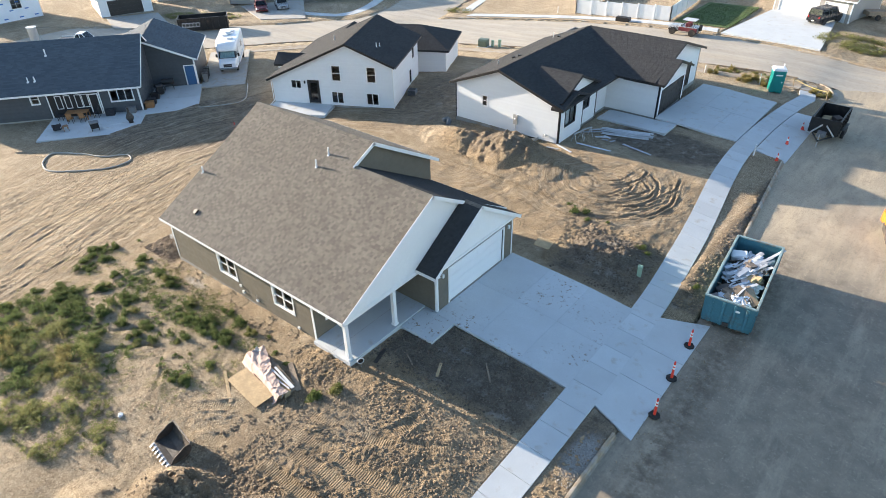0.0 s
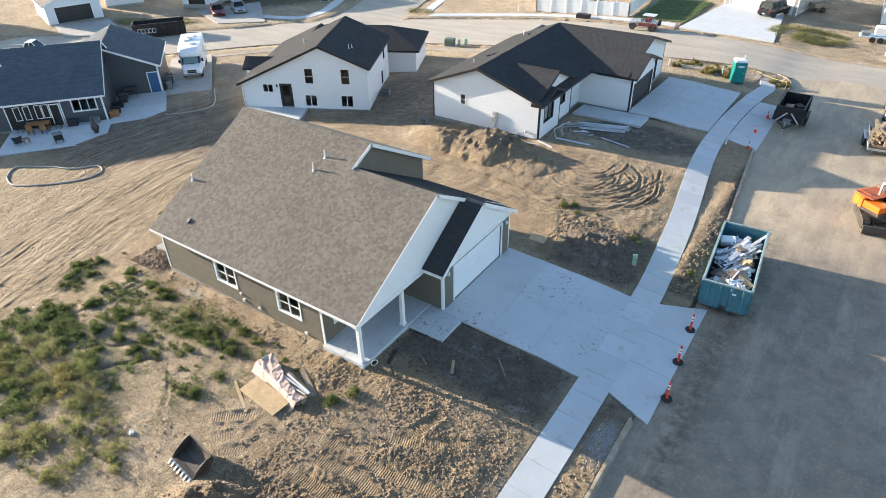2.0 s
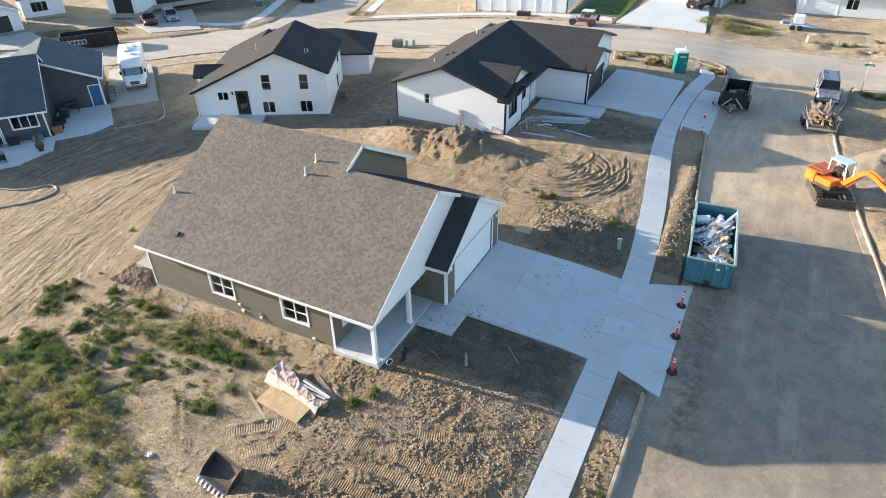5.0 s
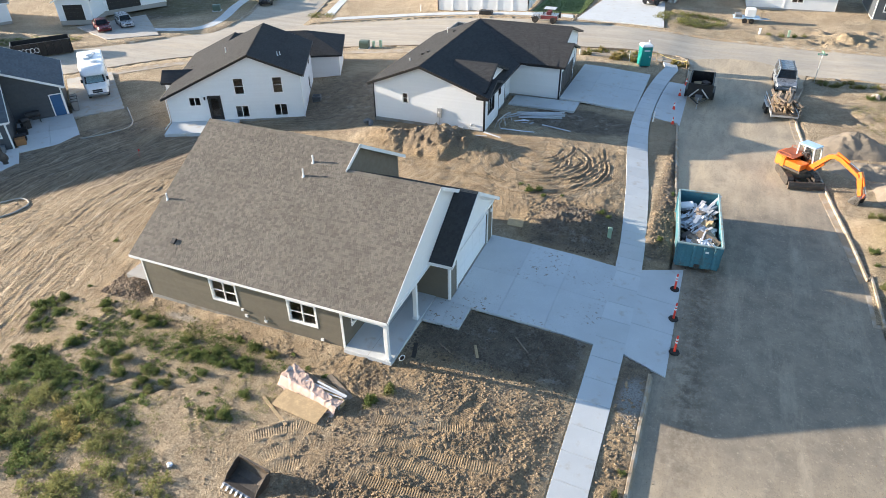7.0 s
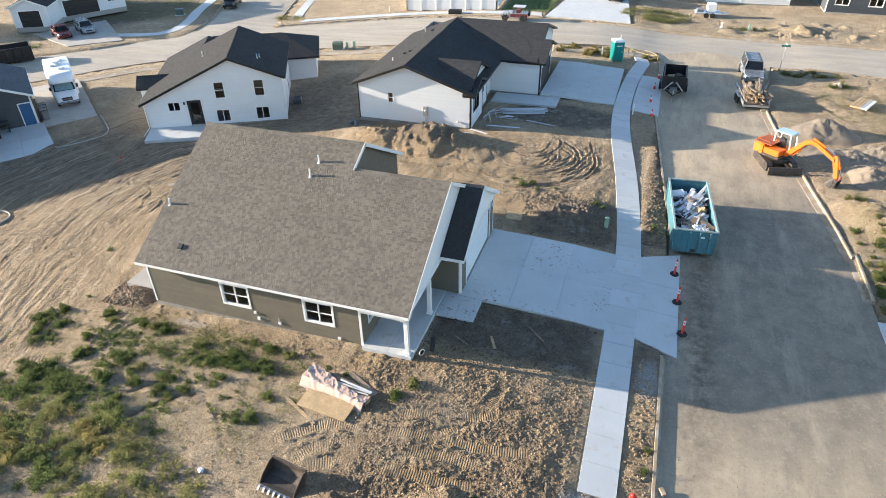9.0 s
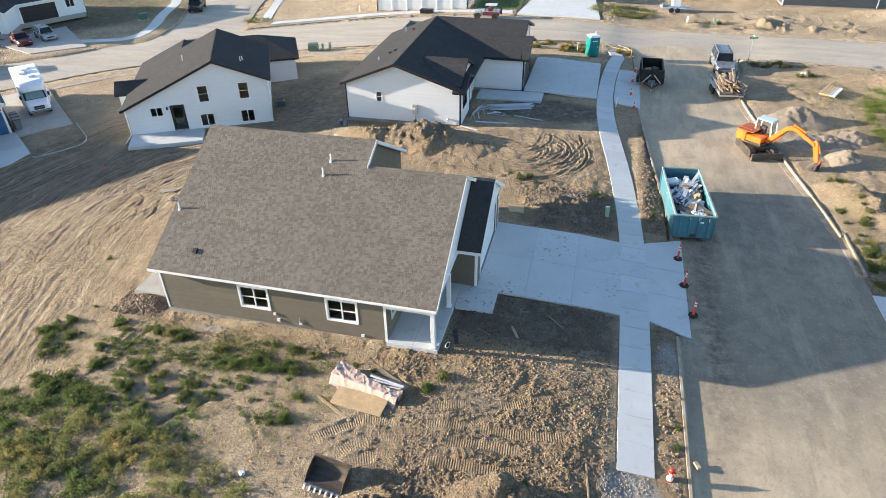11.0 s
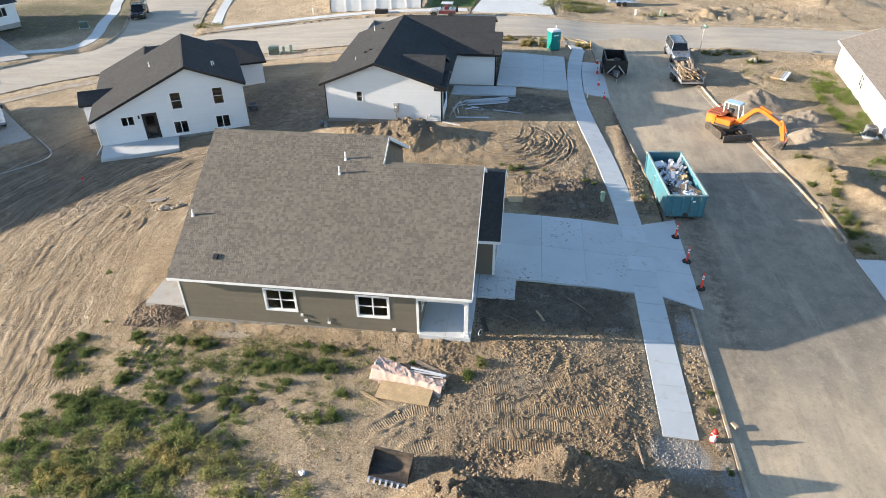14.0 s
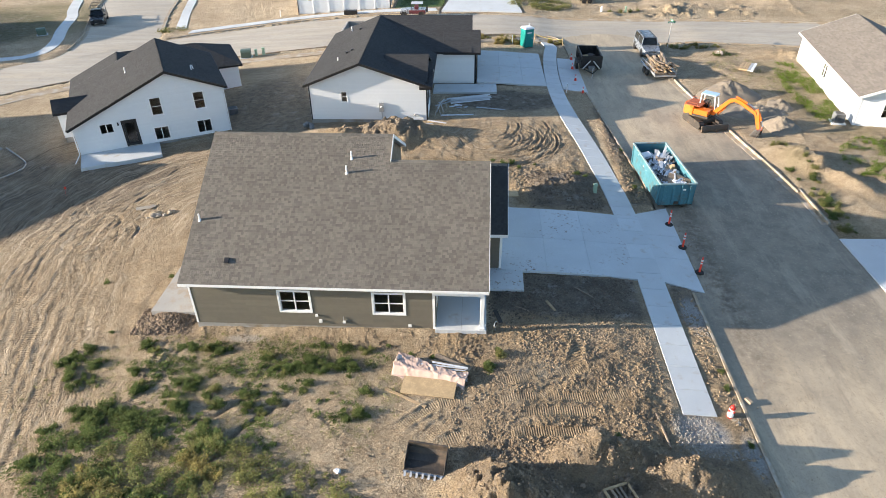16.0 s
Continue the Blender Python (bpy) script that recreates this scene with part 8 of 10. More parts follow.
# tape barrier
for i, (x, y) in enumerate(((-14.3, 65.6), (-11.6, 66.9), (-8.4, 66.0))):
    tagged(link("barrier_stake", newbox(-0.03, 0.03, -0.03, 0.03, -0.2, 1.05, bev=0.004), "wood" if i else "white_plastic", place=pose(x, y, top(x, y), 3, -4, 20)), "wooden stake holding yellow tape", "stake", "stakes of the tape barrier")
bm = bmesh.new()
pts = [Vector((-14.3, 65.6, gz(-14.3, 65.6) + 1.0)), Vector((-11.6, 66.9, gz(-11.6, 66.9) + 0.85)), Vector((-8.4, 66.0, gz(-8.4, 66) + 0.75))]
for a, b in zip(pts, pts[1:]):
    prev = None
    for k in range(9):
        t = k / 8
        p = a.lerp(b, t) - Vector((0, 0, 0.18 * 4 * t * (1 - t)))
        ring = [p + Vector((0, 0.004, 0.02)), p + Vector((0, -0.004, 0.02)), p + Vector((0, -0.004, -0.02)), p + Vector((0, 0.004, -0.02))]
        vs = [bm.verts.new(q) for q in ring]
        if prev:
            for j in range(4):
                bm.faces.new((prev[j], prev[(j + 1) % 4], vs[(j + 1) % 4], vs[j]))
        prev = vs
tagged(link("barrier_tape", bm, "yellow_tape"), "sagging yellow warning tape tied between stakes", "barrier tape")

# street sign
ss = thing("street_sign", 3.75, 66.2, top(3.75, 66.2), 8, "green street name sign on a thin galvanised pole", "street sign")
bm = bmesh.new()
tube(bm, (0, 0, -0.2), (0, 0, 2.75), 0.035, n=10)
part("pole", bm, "galv", ss)
for rz, z in ((0, 2.75), (90, 2.95)):
    bl = part("name_blade", newbox(-0.42, 0.42, -0.012, 0.012, z, z + 0.18, pose(0, 0, 0, 0, 0, rz), bev=0.004), "street_green", ss)
    part("print_bar", newbox(-0.3, 0.3, -0.015, 0.015, z + 0.06, z + 0.12, pose(0, 0, 0, 0, 0, rz)), "white_plastic", bl, "white unreadable lettering")

# open wooden crate by the heap
wf = thing("wooden_crate_frame", -12.35, 5.0, top(-12.35, 5.0) + 0.12, 28, "open crate frame of pale lumber tipped on the heap", "crate frame")
for a in (-0.45, 0.45):
    part("rail", newbox(-0.6, 0.6, a - 0.04, a + 0.04, -0.02, 0.06, pose(0, 0, 0, 8, 10, 0)), "wood", wf)
    part("cross_rail", newbox(a * 1.25 - 0.04, a * 1.25 + 0.04, -0.41, 0.41, -0.018, 0.058, pose(0, 0, 0, 8, 10, 0)), "wood", wf)
for k in (-0.2, 0.0, 0.2):
    part("slat", newbox(k - 0.06, k + 0.04, -0.41, 0.41, -0.05, -0.02, pose(0, 0, 0, 8, 10, 0)), "wood_grey", wf)

# crumpled waste
def crumple(x, y, r, material, label, name="waste_sheet", flat=0.5):
    bm = bmesh.new()
    ball(bm, (0, 0, 0), r, 2, (1.2, 0.8, flat))
    for v in bm.verts:
        v.co *= 1 + 0.9 * noise.noise(v.co * (2.2 / r) + Vector((x, y, 0)))
    return tagged(link(name, bm, material, place=pose(x, y, top(x, y) + r * flat * 0.5, 0, 0, x * 40)), label, "waste")


crumple(-23.35, 5.75, 0.13, "debris_white", "crumpled white plastic waste on the soil")
crumple(8.6, 62.6, 0.32, "tarp", "tied white waste bag in the weeds", "waste_bag", 0.9)
for x, y, r in ((-39.85, 25.85, 0.22), (-39.55, 25.98, 0.2), (-39.2, 26.05, 0.15), (-38.9, 26.4, 0.2), (-38.7, 26.55, 0.13), (-40.25, 25.75, 0.1)):
    crumple(x, y, r, "block", "broken lump of pale concrete on the soil", "concrete_lump", 0.6)
for x, y, l, rz in ((-41.15, 27.0, 0.42, 25), (-40.6, 27.15, 0.3, 52)):
    tagged(link("board_sheet", newbox(-l, l, -0.2, 0.2, 0, 0.02, bev=0.004), "block", place=pose(x, y, top(x, y) + 0.05, 3, 2, rz)), "pale offcut of board lying flat on the soil", "board")
for i in range(7):
    crumple(-14.3 + rnd.uniform(-2.5, 2.5), 5.2 + rnd.uniform(-1.5, 1.2), rnd.uniform(0.1, 0.24), "clod_dark", "dark boulder in the heap of soil", "boulder", 0.75)

# siding waste beside the white bungalow
heap = thing("siding_bundle", -18.9, 46.3, top(-18.9, 46.3) + 0.02, 14, "bundle of long pale metal siding strips on the soil", "siding bundle")
for i in range(9):
    part("siding_strip", newbox(-1.9 + rnd.uniform(-0.2, 0.2), 1.9 + rnd.uniform(-0.2, 0.2), -0.12, 0.12, 0, 0.03, pose(0, -0.5 + i * 0.12, 0.02 + 0.045 * (i % 4), rnd.uniform(-6, 6), 0, rnd.uniform(-5, 5))), "debris_white", heap)
for x, y, l, rz in ((-20.3, 44.6, 0.9, 30), (-19.9, 44.9, 0.7, -15), (-19.2, 44.4, 0.5, 70), (-19.8, 44.3, 0.5, 10), (-21.3, 45.2, 1.7, 40), (-21.2, 45.9, 1.5, 48), (-17.0, 44.0, 2.6, -12), (-19.9, 42.6, 2.8, 4), (-21.6, 41.0, 1.7, -20), (-22.4, 40.6, 1.0, 10), (-14.6, 51.6, 0.8, 70)):
    tagged(link("siding_offcut", newbox(-l / 2, l / 2, -0.09, 0.09, -0.01, 0.02), "debris_white", place=pose(x, y, top(x, y) + 0.05, 0, 0, rz)), "pale siding offcut lying on the soil", "siding offcut", "offcuts beside the bungalow")


def sawhorse(x, y, rz):
    s = thing("sawhorse", x, y, top(x, y), rz, "grey folding sawhorse standing by the bungalow", "sawhorse", "sawhorses by the bungalow")
    part("beam", newbox(-0.5, 0.5, -0.05, 0.05, 0.7, 0.8, bev=0.008), "galv", s)
    for sx in (-0.42, 0.42):
        for sy in (-1, 1):
            bm = bmesh.new()
            tube(bm, (sx, sy * 0.28, 0), (sx, sy * 0.03, 0.72), 0.025, n=6)
            part("leg", bm, "galv", s)


sawhorse(-21.5, 42.9, 80)
sawhorse(-21.3, 44.0, 70)
bm = bmesh.new()
for k in range(8):
    ball(bm, (rnd.uniform(-0.4, 0.4), rnd.uniform(-0.3, 0.3), 0.25 + rnd.uniform(-0.1, 0.15)), rnd.uniform(0.15, 0.28), 1)
tagged(link("pipe_coil_cover", bm, "grey_plastic", place=pose(-32.4, 40.0, top(-32.4, 40.0))), "grey covered pipe fittings by the house corner", "fittings")

# gravel and sand heaps across the street
def heap_of(name, x, y, r, h, label, seed, squash=1.0, rz=0):
    n, k = 34, 72
    vs, fs = [(0, 0, h)], []
    for i in range(1, n):
        for j in range(k):
            a, q = 2 * math.pi * j / k, i / (n - 1)
            lob = 1 + 0.16 * math.sin(2 * a + seed) + 0.10 * math.sin(3 * a + 2 * seed)
            xx, yy = math.cos(a) * q * r * lob, math.sin(a) * q * r * lob * squash
            nn = noise.fractal(Vector((xx * 1.6 + seed, yy * 1.6, 0)), 0.8, 2.0, 5)
            gully = abs(noise.noise(Vector((a * 3.0, seed, q * 1.2))))
            vs.append((xx, yy, max(0, h * (1 - q) ** 0.9) + 0.17 * nn * (1 - q * 0.6) - 0.10 * gully * (1 - q) - 0.14 * q))
    for j in range(k):
        fs.append((0, 1 + j, 1 + (j + 1) % k))
    for i in range(n - 2):
        for j in range(k):
            a, b = 1 + i * k, 1 + (i + 1) * k
            fs.append((a + j, b + j, b + (j + 1) % k, a + (j + 1) % k))
    ob = mesh_from(name, vs, fs, "sand", smooth=True)
    ob.matrix_basis = pose(x, y, gz(x, y), 0, 0, rz)
    return tagged(ob, label, "gravel heap", kind="stuff")


heap_of("gravel_heap", 5.3, 49.2, 2.8, 1.6, "heap of grey-tan gravel beside the kerb", 1.3)
heap_of("gravel_heap", 7.3, 41.6, 1.8, 1.05, "small heap of grey-tan gravel", 4.1)
heap_of("gravel_heap", 6.6, 45.0, 3.0, 0.55, "low spread of grey-tan gravel", 2.2, 0.8)
heap_of("gravel_heap", 8.9, 46.2, 1.6, 0.6, "low spread of grey-tan gravel", 5.2)
st = thing("lumber_stack", 9.6, 56.8, top(9.6, 56.8), 62, "low stack of boards and white sheeting in the weeds", "lumber stack")
for i in range(5):
    part("board", newbox(-1.3, 1.3, -0.7 + i * 0.28, -0.46 + i * 0.28, 0.05, 0.2, bev=0.006), "wood" if i > 1 else "debris_white", st)

# fence and details across the cross street
fence = thing("vinyl_fence", -36.8, 83.6, gz(-36.8, 83.6), 0, "tall white vinyl privacy fence along the cross street", "fence")


def fence_run(x0, y0, x1, y1, n):
    for i in range(n + 1):
        t = i / n
        x, y = x0 + (x1 - x0) * t, y0 + (y1 - y0) * t
        part("post", newbox(x - 0.07, x + 0.07, y - 0.07, y + 0.07, gz(x, y) - 0.1, gz(x, y) + 1.95, bev=0.01), "white_plastic", fence, world=True)
        if i < n:
            xb, yb = x0 + (x1 - x0) * (i + 1) / n, y0 + (y1 - y0) * (i + 1) / n
            z = gz(x, y)
            bar(fence, (x, y, z + 1.85), (xb, yb, z + 1.85), 0.04, 1.75, "white_plastic", "panel", world=True)
            bar(fence, (x, y, z + 1.88), (xb, yb, z + 1.88), 0.07, 0.12, "white_plastic", "rail", world=True)


fence_run(-44.0, 83.2, -30.9, 84.0, 6)
fence_run(-30.9, 84.0, -32.2, 100, 7)
fence_run(-44.0, 83.2, -45.2, 99, 7)
tagged(link("storm_drain_box", newbox(-0.9, 0.9, -0.4, 0.4, 0, 0.55, bev=0.03), "black_steel", place=pose(-36.2, 81.6, gz(-36.2, 81.6), 0, 0, 3)), "long dark steel box beside the far kerb", "box")
lawn_patch = bmesh.new()
rl = random.Random(3)
for i in range(5200):
    q = rl.random()
    x, y = (-29.8 + rl.random() * 6.4, 84.3 + rl.random() * 11.5)
    if x > -24.2 - 0.0 * y and y < 84.5:
        continue
    h = rl.uniform(0.06, 0.13)
    a = rl.uniform(0, 6.28)
    z = gz(x, y) + 0.02
    dx, dy = math.cos(a) * 0.09, math.sin(a) * 0.09
    vs = [lawn_patch.verts.new(p) for p in ((x - dx, y - dy, z), (x + dx, y + dy, z), (x + dx * 0.4 + 0.05, y + dy * 0.4, z + h))]
    lawn_patch.faces.new(vs)
tagged(link("lawn_grass", lawn_patch, "lawn"), "bright green mown lawn beside the white fence", "grass", kind="stuff")
vs, fs = [], []
for i in range(13):
    for j in range(19):
        x, y = -30.3 + i * 0.56, 83.9 + j * 0.7
        vs.append((x, y, gz(x, y) + 0.07))
for i in range(12):
    for j in range(18):
        fs.append((i * 19 + j, (i + 1) * 19 + j, (i + 1) * 19 + j + 1, i * 19 + j + 1))
tagged(mesh_from("lawn", vs, fs, "lawn"), "green lawn turf beside the white fence", "lawn", kind="structure")


def edging(name, pts, label, closed=False, r=0.065):
    p = [np.array(q, float) for q in pts]
    line = smooth_line(pts + ([pts[0]] if closed else []), 0.35)
    bm = bmesh.new()
    rings = []
    for i, q in enumerate(line):
        d = line[min(i + 1, len(line) - 1)] - line[max(i - 1, 0)]
        d /= np.linalg.norm(d)
        z = top(*q)
        rings.append([(q[0] + d[1] * r * math.cos(a), q[1] - d[0] * r * math.cos(a), z + 0.05 + r * math.sin(a)) for a in [2 * math.pi * k / 8 for k in range(8)]])
    loft(bm, rings, not closed)
    return tagged(link(name, bm, "dusty_slab", smooth=True), label, "garden edging")


edging("garden_edging", [(-56.1, 16.0), (-57.4, 17.4), (-55.1, 18.8), (-52.9, 19.5), (-51.5, 20.9), (-50.0, 20.4), (-50.2, 18.6), (-52.2, 16.6), (-54.2, 15.6)], "pale curved concrete edging round a bare bed", True)
edging("garden_edging", [char_at(*q) for q in ((5.2, -0.7), (6.6, -0.7), (8.2, -0.5), (9.3, -0.1), (9.75, 0.8), (9.8, 2.4), (9.75, 5.2))], "pale curved concrete edging beside the parking pad")


# patio furniture of the charcoal house
def on_patio(name, u, v, rz, label, category, z=-1.5, group=""):
    x, y = char_at(u, v)
    return thing(name, x, y, z, 51 + rz, label, category, group)


tb = on_patio("patio_table", -5.7, -0.9, 0, "warm brown wooden patio table", "table")
part("tabletop", newbox(-1.0, 1.0, -0.5, 0.5, 0.70, 0.75, bev=0.01), "wood_warm", tb)
for sx in (-0.9, 0.9):
    for sy in (-0.42, 0.42):
        part("leg", newbox(sx - 0.04, sx + 0.04, sy - 0.04, sy + 0.04, 0, 0.70), "wood_warm", tb)


def patio_chair(u, v, rz, mt="cushion"):
    c = on_patio("patio_chair", u, v, rz, "dark patio chair beside the wooden table", "chair", group="patio chairs")
    part("seat", newbox(-0.25, 0.25, -0.25, 0.25, 0.42, 0.47, bev=0.01), mt, c)
    part("backrest", newbox(-0.25, 0.25, 0.21, 0.25, 0.47, 0.95, bev=0.01), mt, c)
    for sx in (-0.22, 0.22):
        for sy in (-0.22, 0.22):
            part("leg", newbox(sx - 0.02, sx + 0.02, sy - 0.02, sy + 0.02, 0, 0.42), "black", c)


for u, v, rz in ((-6.2, -1.75, 180), (-5.1, -1.75, 180), (-6.2, -0.05, 0), (-5.1, -0.05, 0), (-7.3, -0.8, 90), (-4.1, -0.8, -90)):
    patio_chair(u, v, rz, "wood_warm" if v < -1.5 else "cushion")
ad = on_patio("adirondack_chair", -6.9, -3.6, 200, "dark reclined adirondack chair at the patio edge", "chair")
part("seat", newbox(-0.28, 0.28, -0.3, 0.3, 0.32, 0.36, pose(0, 0, 0, 10, 0, 0)), "cushion", ad)
part("backrest", newbox(-0.28, 0.28, 0.25, 0.29, 0.3, 1.0, pose(0, 0, 0, -20, 0, 0)), "cushion", ad)
for sx in (-0.33, 0.33):
    part("armrest", newbox(sx - 0.06, sx + 0.06, -0.35, 0.35, 0.55, 0.58), "cushion", ad)
    part("leg", newbox(sx - 0.03, sx + 0.03, -0.3, -0.22, 0, 0.56), "cushion", ad)
sd = on_patio("side_table", -6.2, -3.6, 30, "small dark side table at the patio edge", "side table")
part("tabletop", newbox(-0.25, 0.25, -0.25, 0.25, 0.42, 0.46, bev=0.01), "wood_warm", sd)
for sx in (-0.2, 0.2):
    for sy in (-0.2, 0.2):
        part("leg", newbox(sx - 0.02, sx + 0.02, sy - 0.02, sy + 0.02, 0, 0.42), "wood_warm", sd)
fp = on_patio("fire_box", -3.5, -4.2, 20, "dark square steel fire box on legs", "fire box")
part("box", newbox(-0.35, 0.35, -0.35, 0.35, 0.25, 0.75, bev=0.02), "black_steel", fp)
part("lid", newbox(-0.4, 0.4, -0.4, 0.4, 0.75, 0.8, bev=0.01), "grey_plastic", fp)
for sx in (-0.3, 0.3):
    for sy in (-0.3, 0.3):
        part("leg", newbox(sx - 0.03, sx + 0.03, sy - 0.03, sy + 0.03, 0, 0.25), "black_steel", fp)
ch = on_patio("chiminea", -0.6, -3.1, 0, "dark iron chiminea with a tall neck", "chiminea")
bm = bmesh.new()
loft(bm, [[(r * math.cos(2 * math.pi * k / 14), r * math.sin(2 * math.pi * k / 14), z) for k in range(14)] for r, z in ((0.22, 0.0), (0.2, 0.2), (0.33, 0.35), (0.36, 0.55), (0.26, 0.8), (0.11, 0.95), (0.09, 1.4), (0.13, 1.45))])
part("pot", bm, "steel_dark", ch, smooth=True)
for u, v, lb, mt in ((-1.0, -0.5, "grey wheeled storage box by the wall", "grey_plastic"), (-2.9, -0.6, "dark deck box by the wall", "cushion"), (0.55, 0.6, "brown wooden storage box by the wall", "wood_warm"), (0.6, 1.5, "dark storage box by the wall", "cushion"), (0.7, 3.0, "dark storage box by the wall", "black")):
    o = on_patio("storage_box", u, v, 0, lb, "storage box")
    part("box", newbox(-0.4, 0.4, -0.28, 0.28, 0, 0.5, bev=0.02), mt, o)
    part("lid", newbox(-0.43, 0.43, -0.3, 0.3, 0.5, 0.58, bev=0.02), mt, o)
gr = on_patio("gas_grill", 1.0, 4.1, 30, "black gas grill with a domed lid on a cart", "grill")
part("cart", newbox(-0.35, 0.35, -0.25, 0.25, 0.1, 0.75, bev=0.01), "black_steel", gr)
bm = bmesh.new()
prism(bm, [(-0.28, 0.8), (0.28, 0.8), (0.28, 0.95), (0.14, 1.12), (-0.14, 1.12), (-0.28, 0.95)], -0.38, 0.38, "x")
part("lid", bevelled(bm, 0.02), "black_steel", gr)
for sx in (-0.6, 0.42):
    part("side_shelf", newbox(sx, sx + 0.2, -0.22, 0.22, 0.76, 0.79), "grey_plastic", gr)
sm = on_patio("smoker", 1.7, 5.5, 10, "black barrel smoker on legs", "smoker")
bm = bmesh.new()
tube(bm, (-0.6, 0, 0.85), (0.6, 0, 0.85), 0.3, n=18)
part("barrel", bm, "black_steel", sm)
for sx in (-0.45, 0.45):
    part("leg", newbox(sx - 0.03, sx + 0.03, -0.2, 0.2, 0, 0.6), "black_steel", sm)
for i in range(3):
    x, y = char_at(5.3, 7.0 + i * 0.9)
    b = thing("wheelie_bin", x, y, -1.55, 60, "dark plastic wheeled waste bin by the garage", "waste bin", "waste bins by the garage")
    bm = bmesh.new()
    loft(bm, [[(-k, -k * 1.1, z), (k, -k * 1.1, z), (k, k * 1.1, z), (-k, k * 1.1, z)] for k, z in ((0.22, 0.08), (0.30, 1.0))])
    part("body", bm, "cushion" if i else "grey_plastic", b)
    part("lid", newbox(-0.33, 0.33, -0.36, 0.36, 1.0, 1.06, bev=0.02), "black", b)
    for sx in (-0.2, 0.2):
        bm = bmesh.new()
        tube(bm, (sx - 0.04, 0.25, 0.1), (sx + 0.04, 0.25, 0.1), 0.1, n=12)
        part("wheel", bm, "rubber", b)
tk = thing("steel_tank", -97.0, 32.6, gz(-97, 32.6), 0, "grey steel tank with a pale lid", "tank")
bm = bmesh.new()
tube(bm, (0, 0, 0), (0, 0, 1.75), 0.56, n=24)
part("shell", bm, "galv", tk)
bm = bmesh.new()
tube(bm, (0, 0, 1.75), (0, 0, 1.85), 0.62, n=24)
part("lid", bm, "white_plastic", tk)
flag = thing("marker_flag", -48.0, 29.2, top(-48, 29.2), 20, "orange survey flag on a wire in the soil", "flag")
bm = bmesh.new()
tube(bm, (0, 0, -0.1), (0.1, 0, 0.75), 0.012, n=6)
part("wire", bm, "red_plastic", flag)
part("cloth", newbox(0.08, 0.2, -0.006, 0.006, 0.55, 0.75), "red_plastic", flag)

# ---- vehicles and machines, built facing +x ----
def wheel(v, x, y, r=0.36, w=0.24, rim="steel"):
    s = 1 if y > 0 else -1
    bm = bmesh.new()
    loft(bm, [[(x + q * math.cos(a), y + d * w, r + q * math.sin(a)) for a in [2 * math.pi * k / 22 for k in range(22)]] for q, d in ((r * 0.6, -0.5), (r * 0.93, -0.5), (r, -0.36), (r, 0.36), (r * 0.93, 0.5), (r * 0.6, 0.5))])
    t = part("wheel", bm, "rubber", v)
    bm = bmesh.new()
    tube(bm, (x, y - s * 0.1 * w, r), (x, y + s * 0.42 * w, r), r * 0.58, r * 0.52, n=18)
    part("rim", bm, rim, t)
    bm = bmesh.new()
    tube(bm, (x, y + s * 0.42 * w, r), (x, y + s * 0.5 * w, r), r * 0.16, n=10)
    part("hub", bm, "chrome", t)
    return t


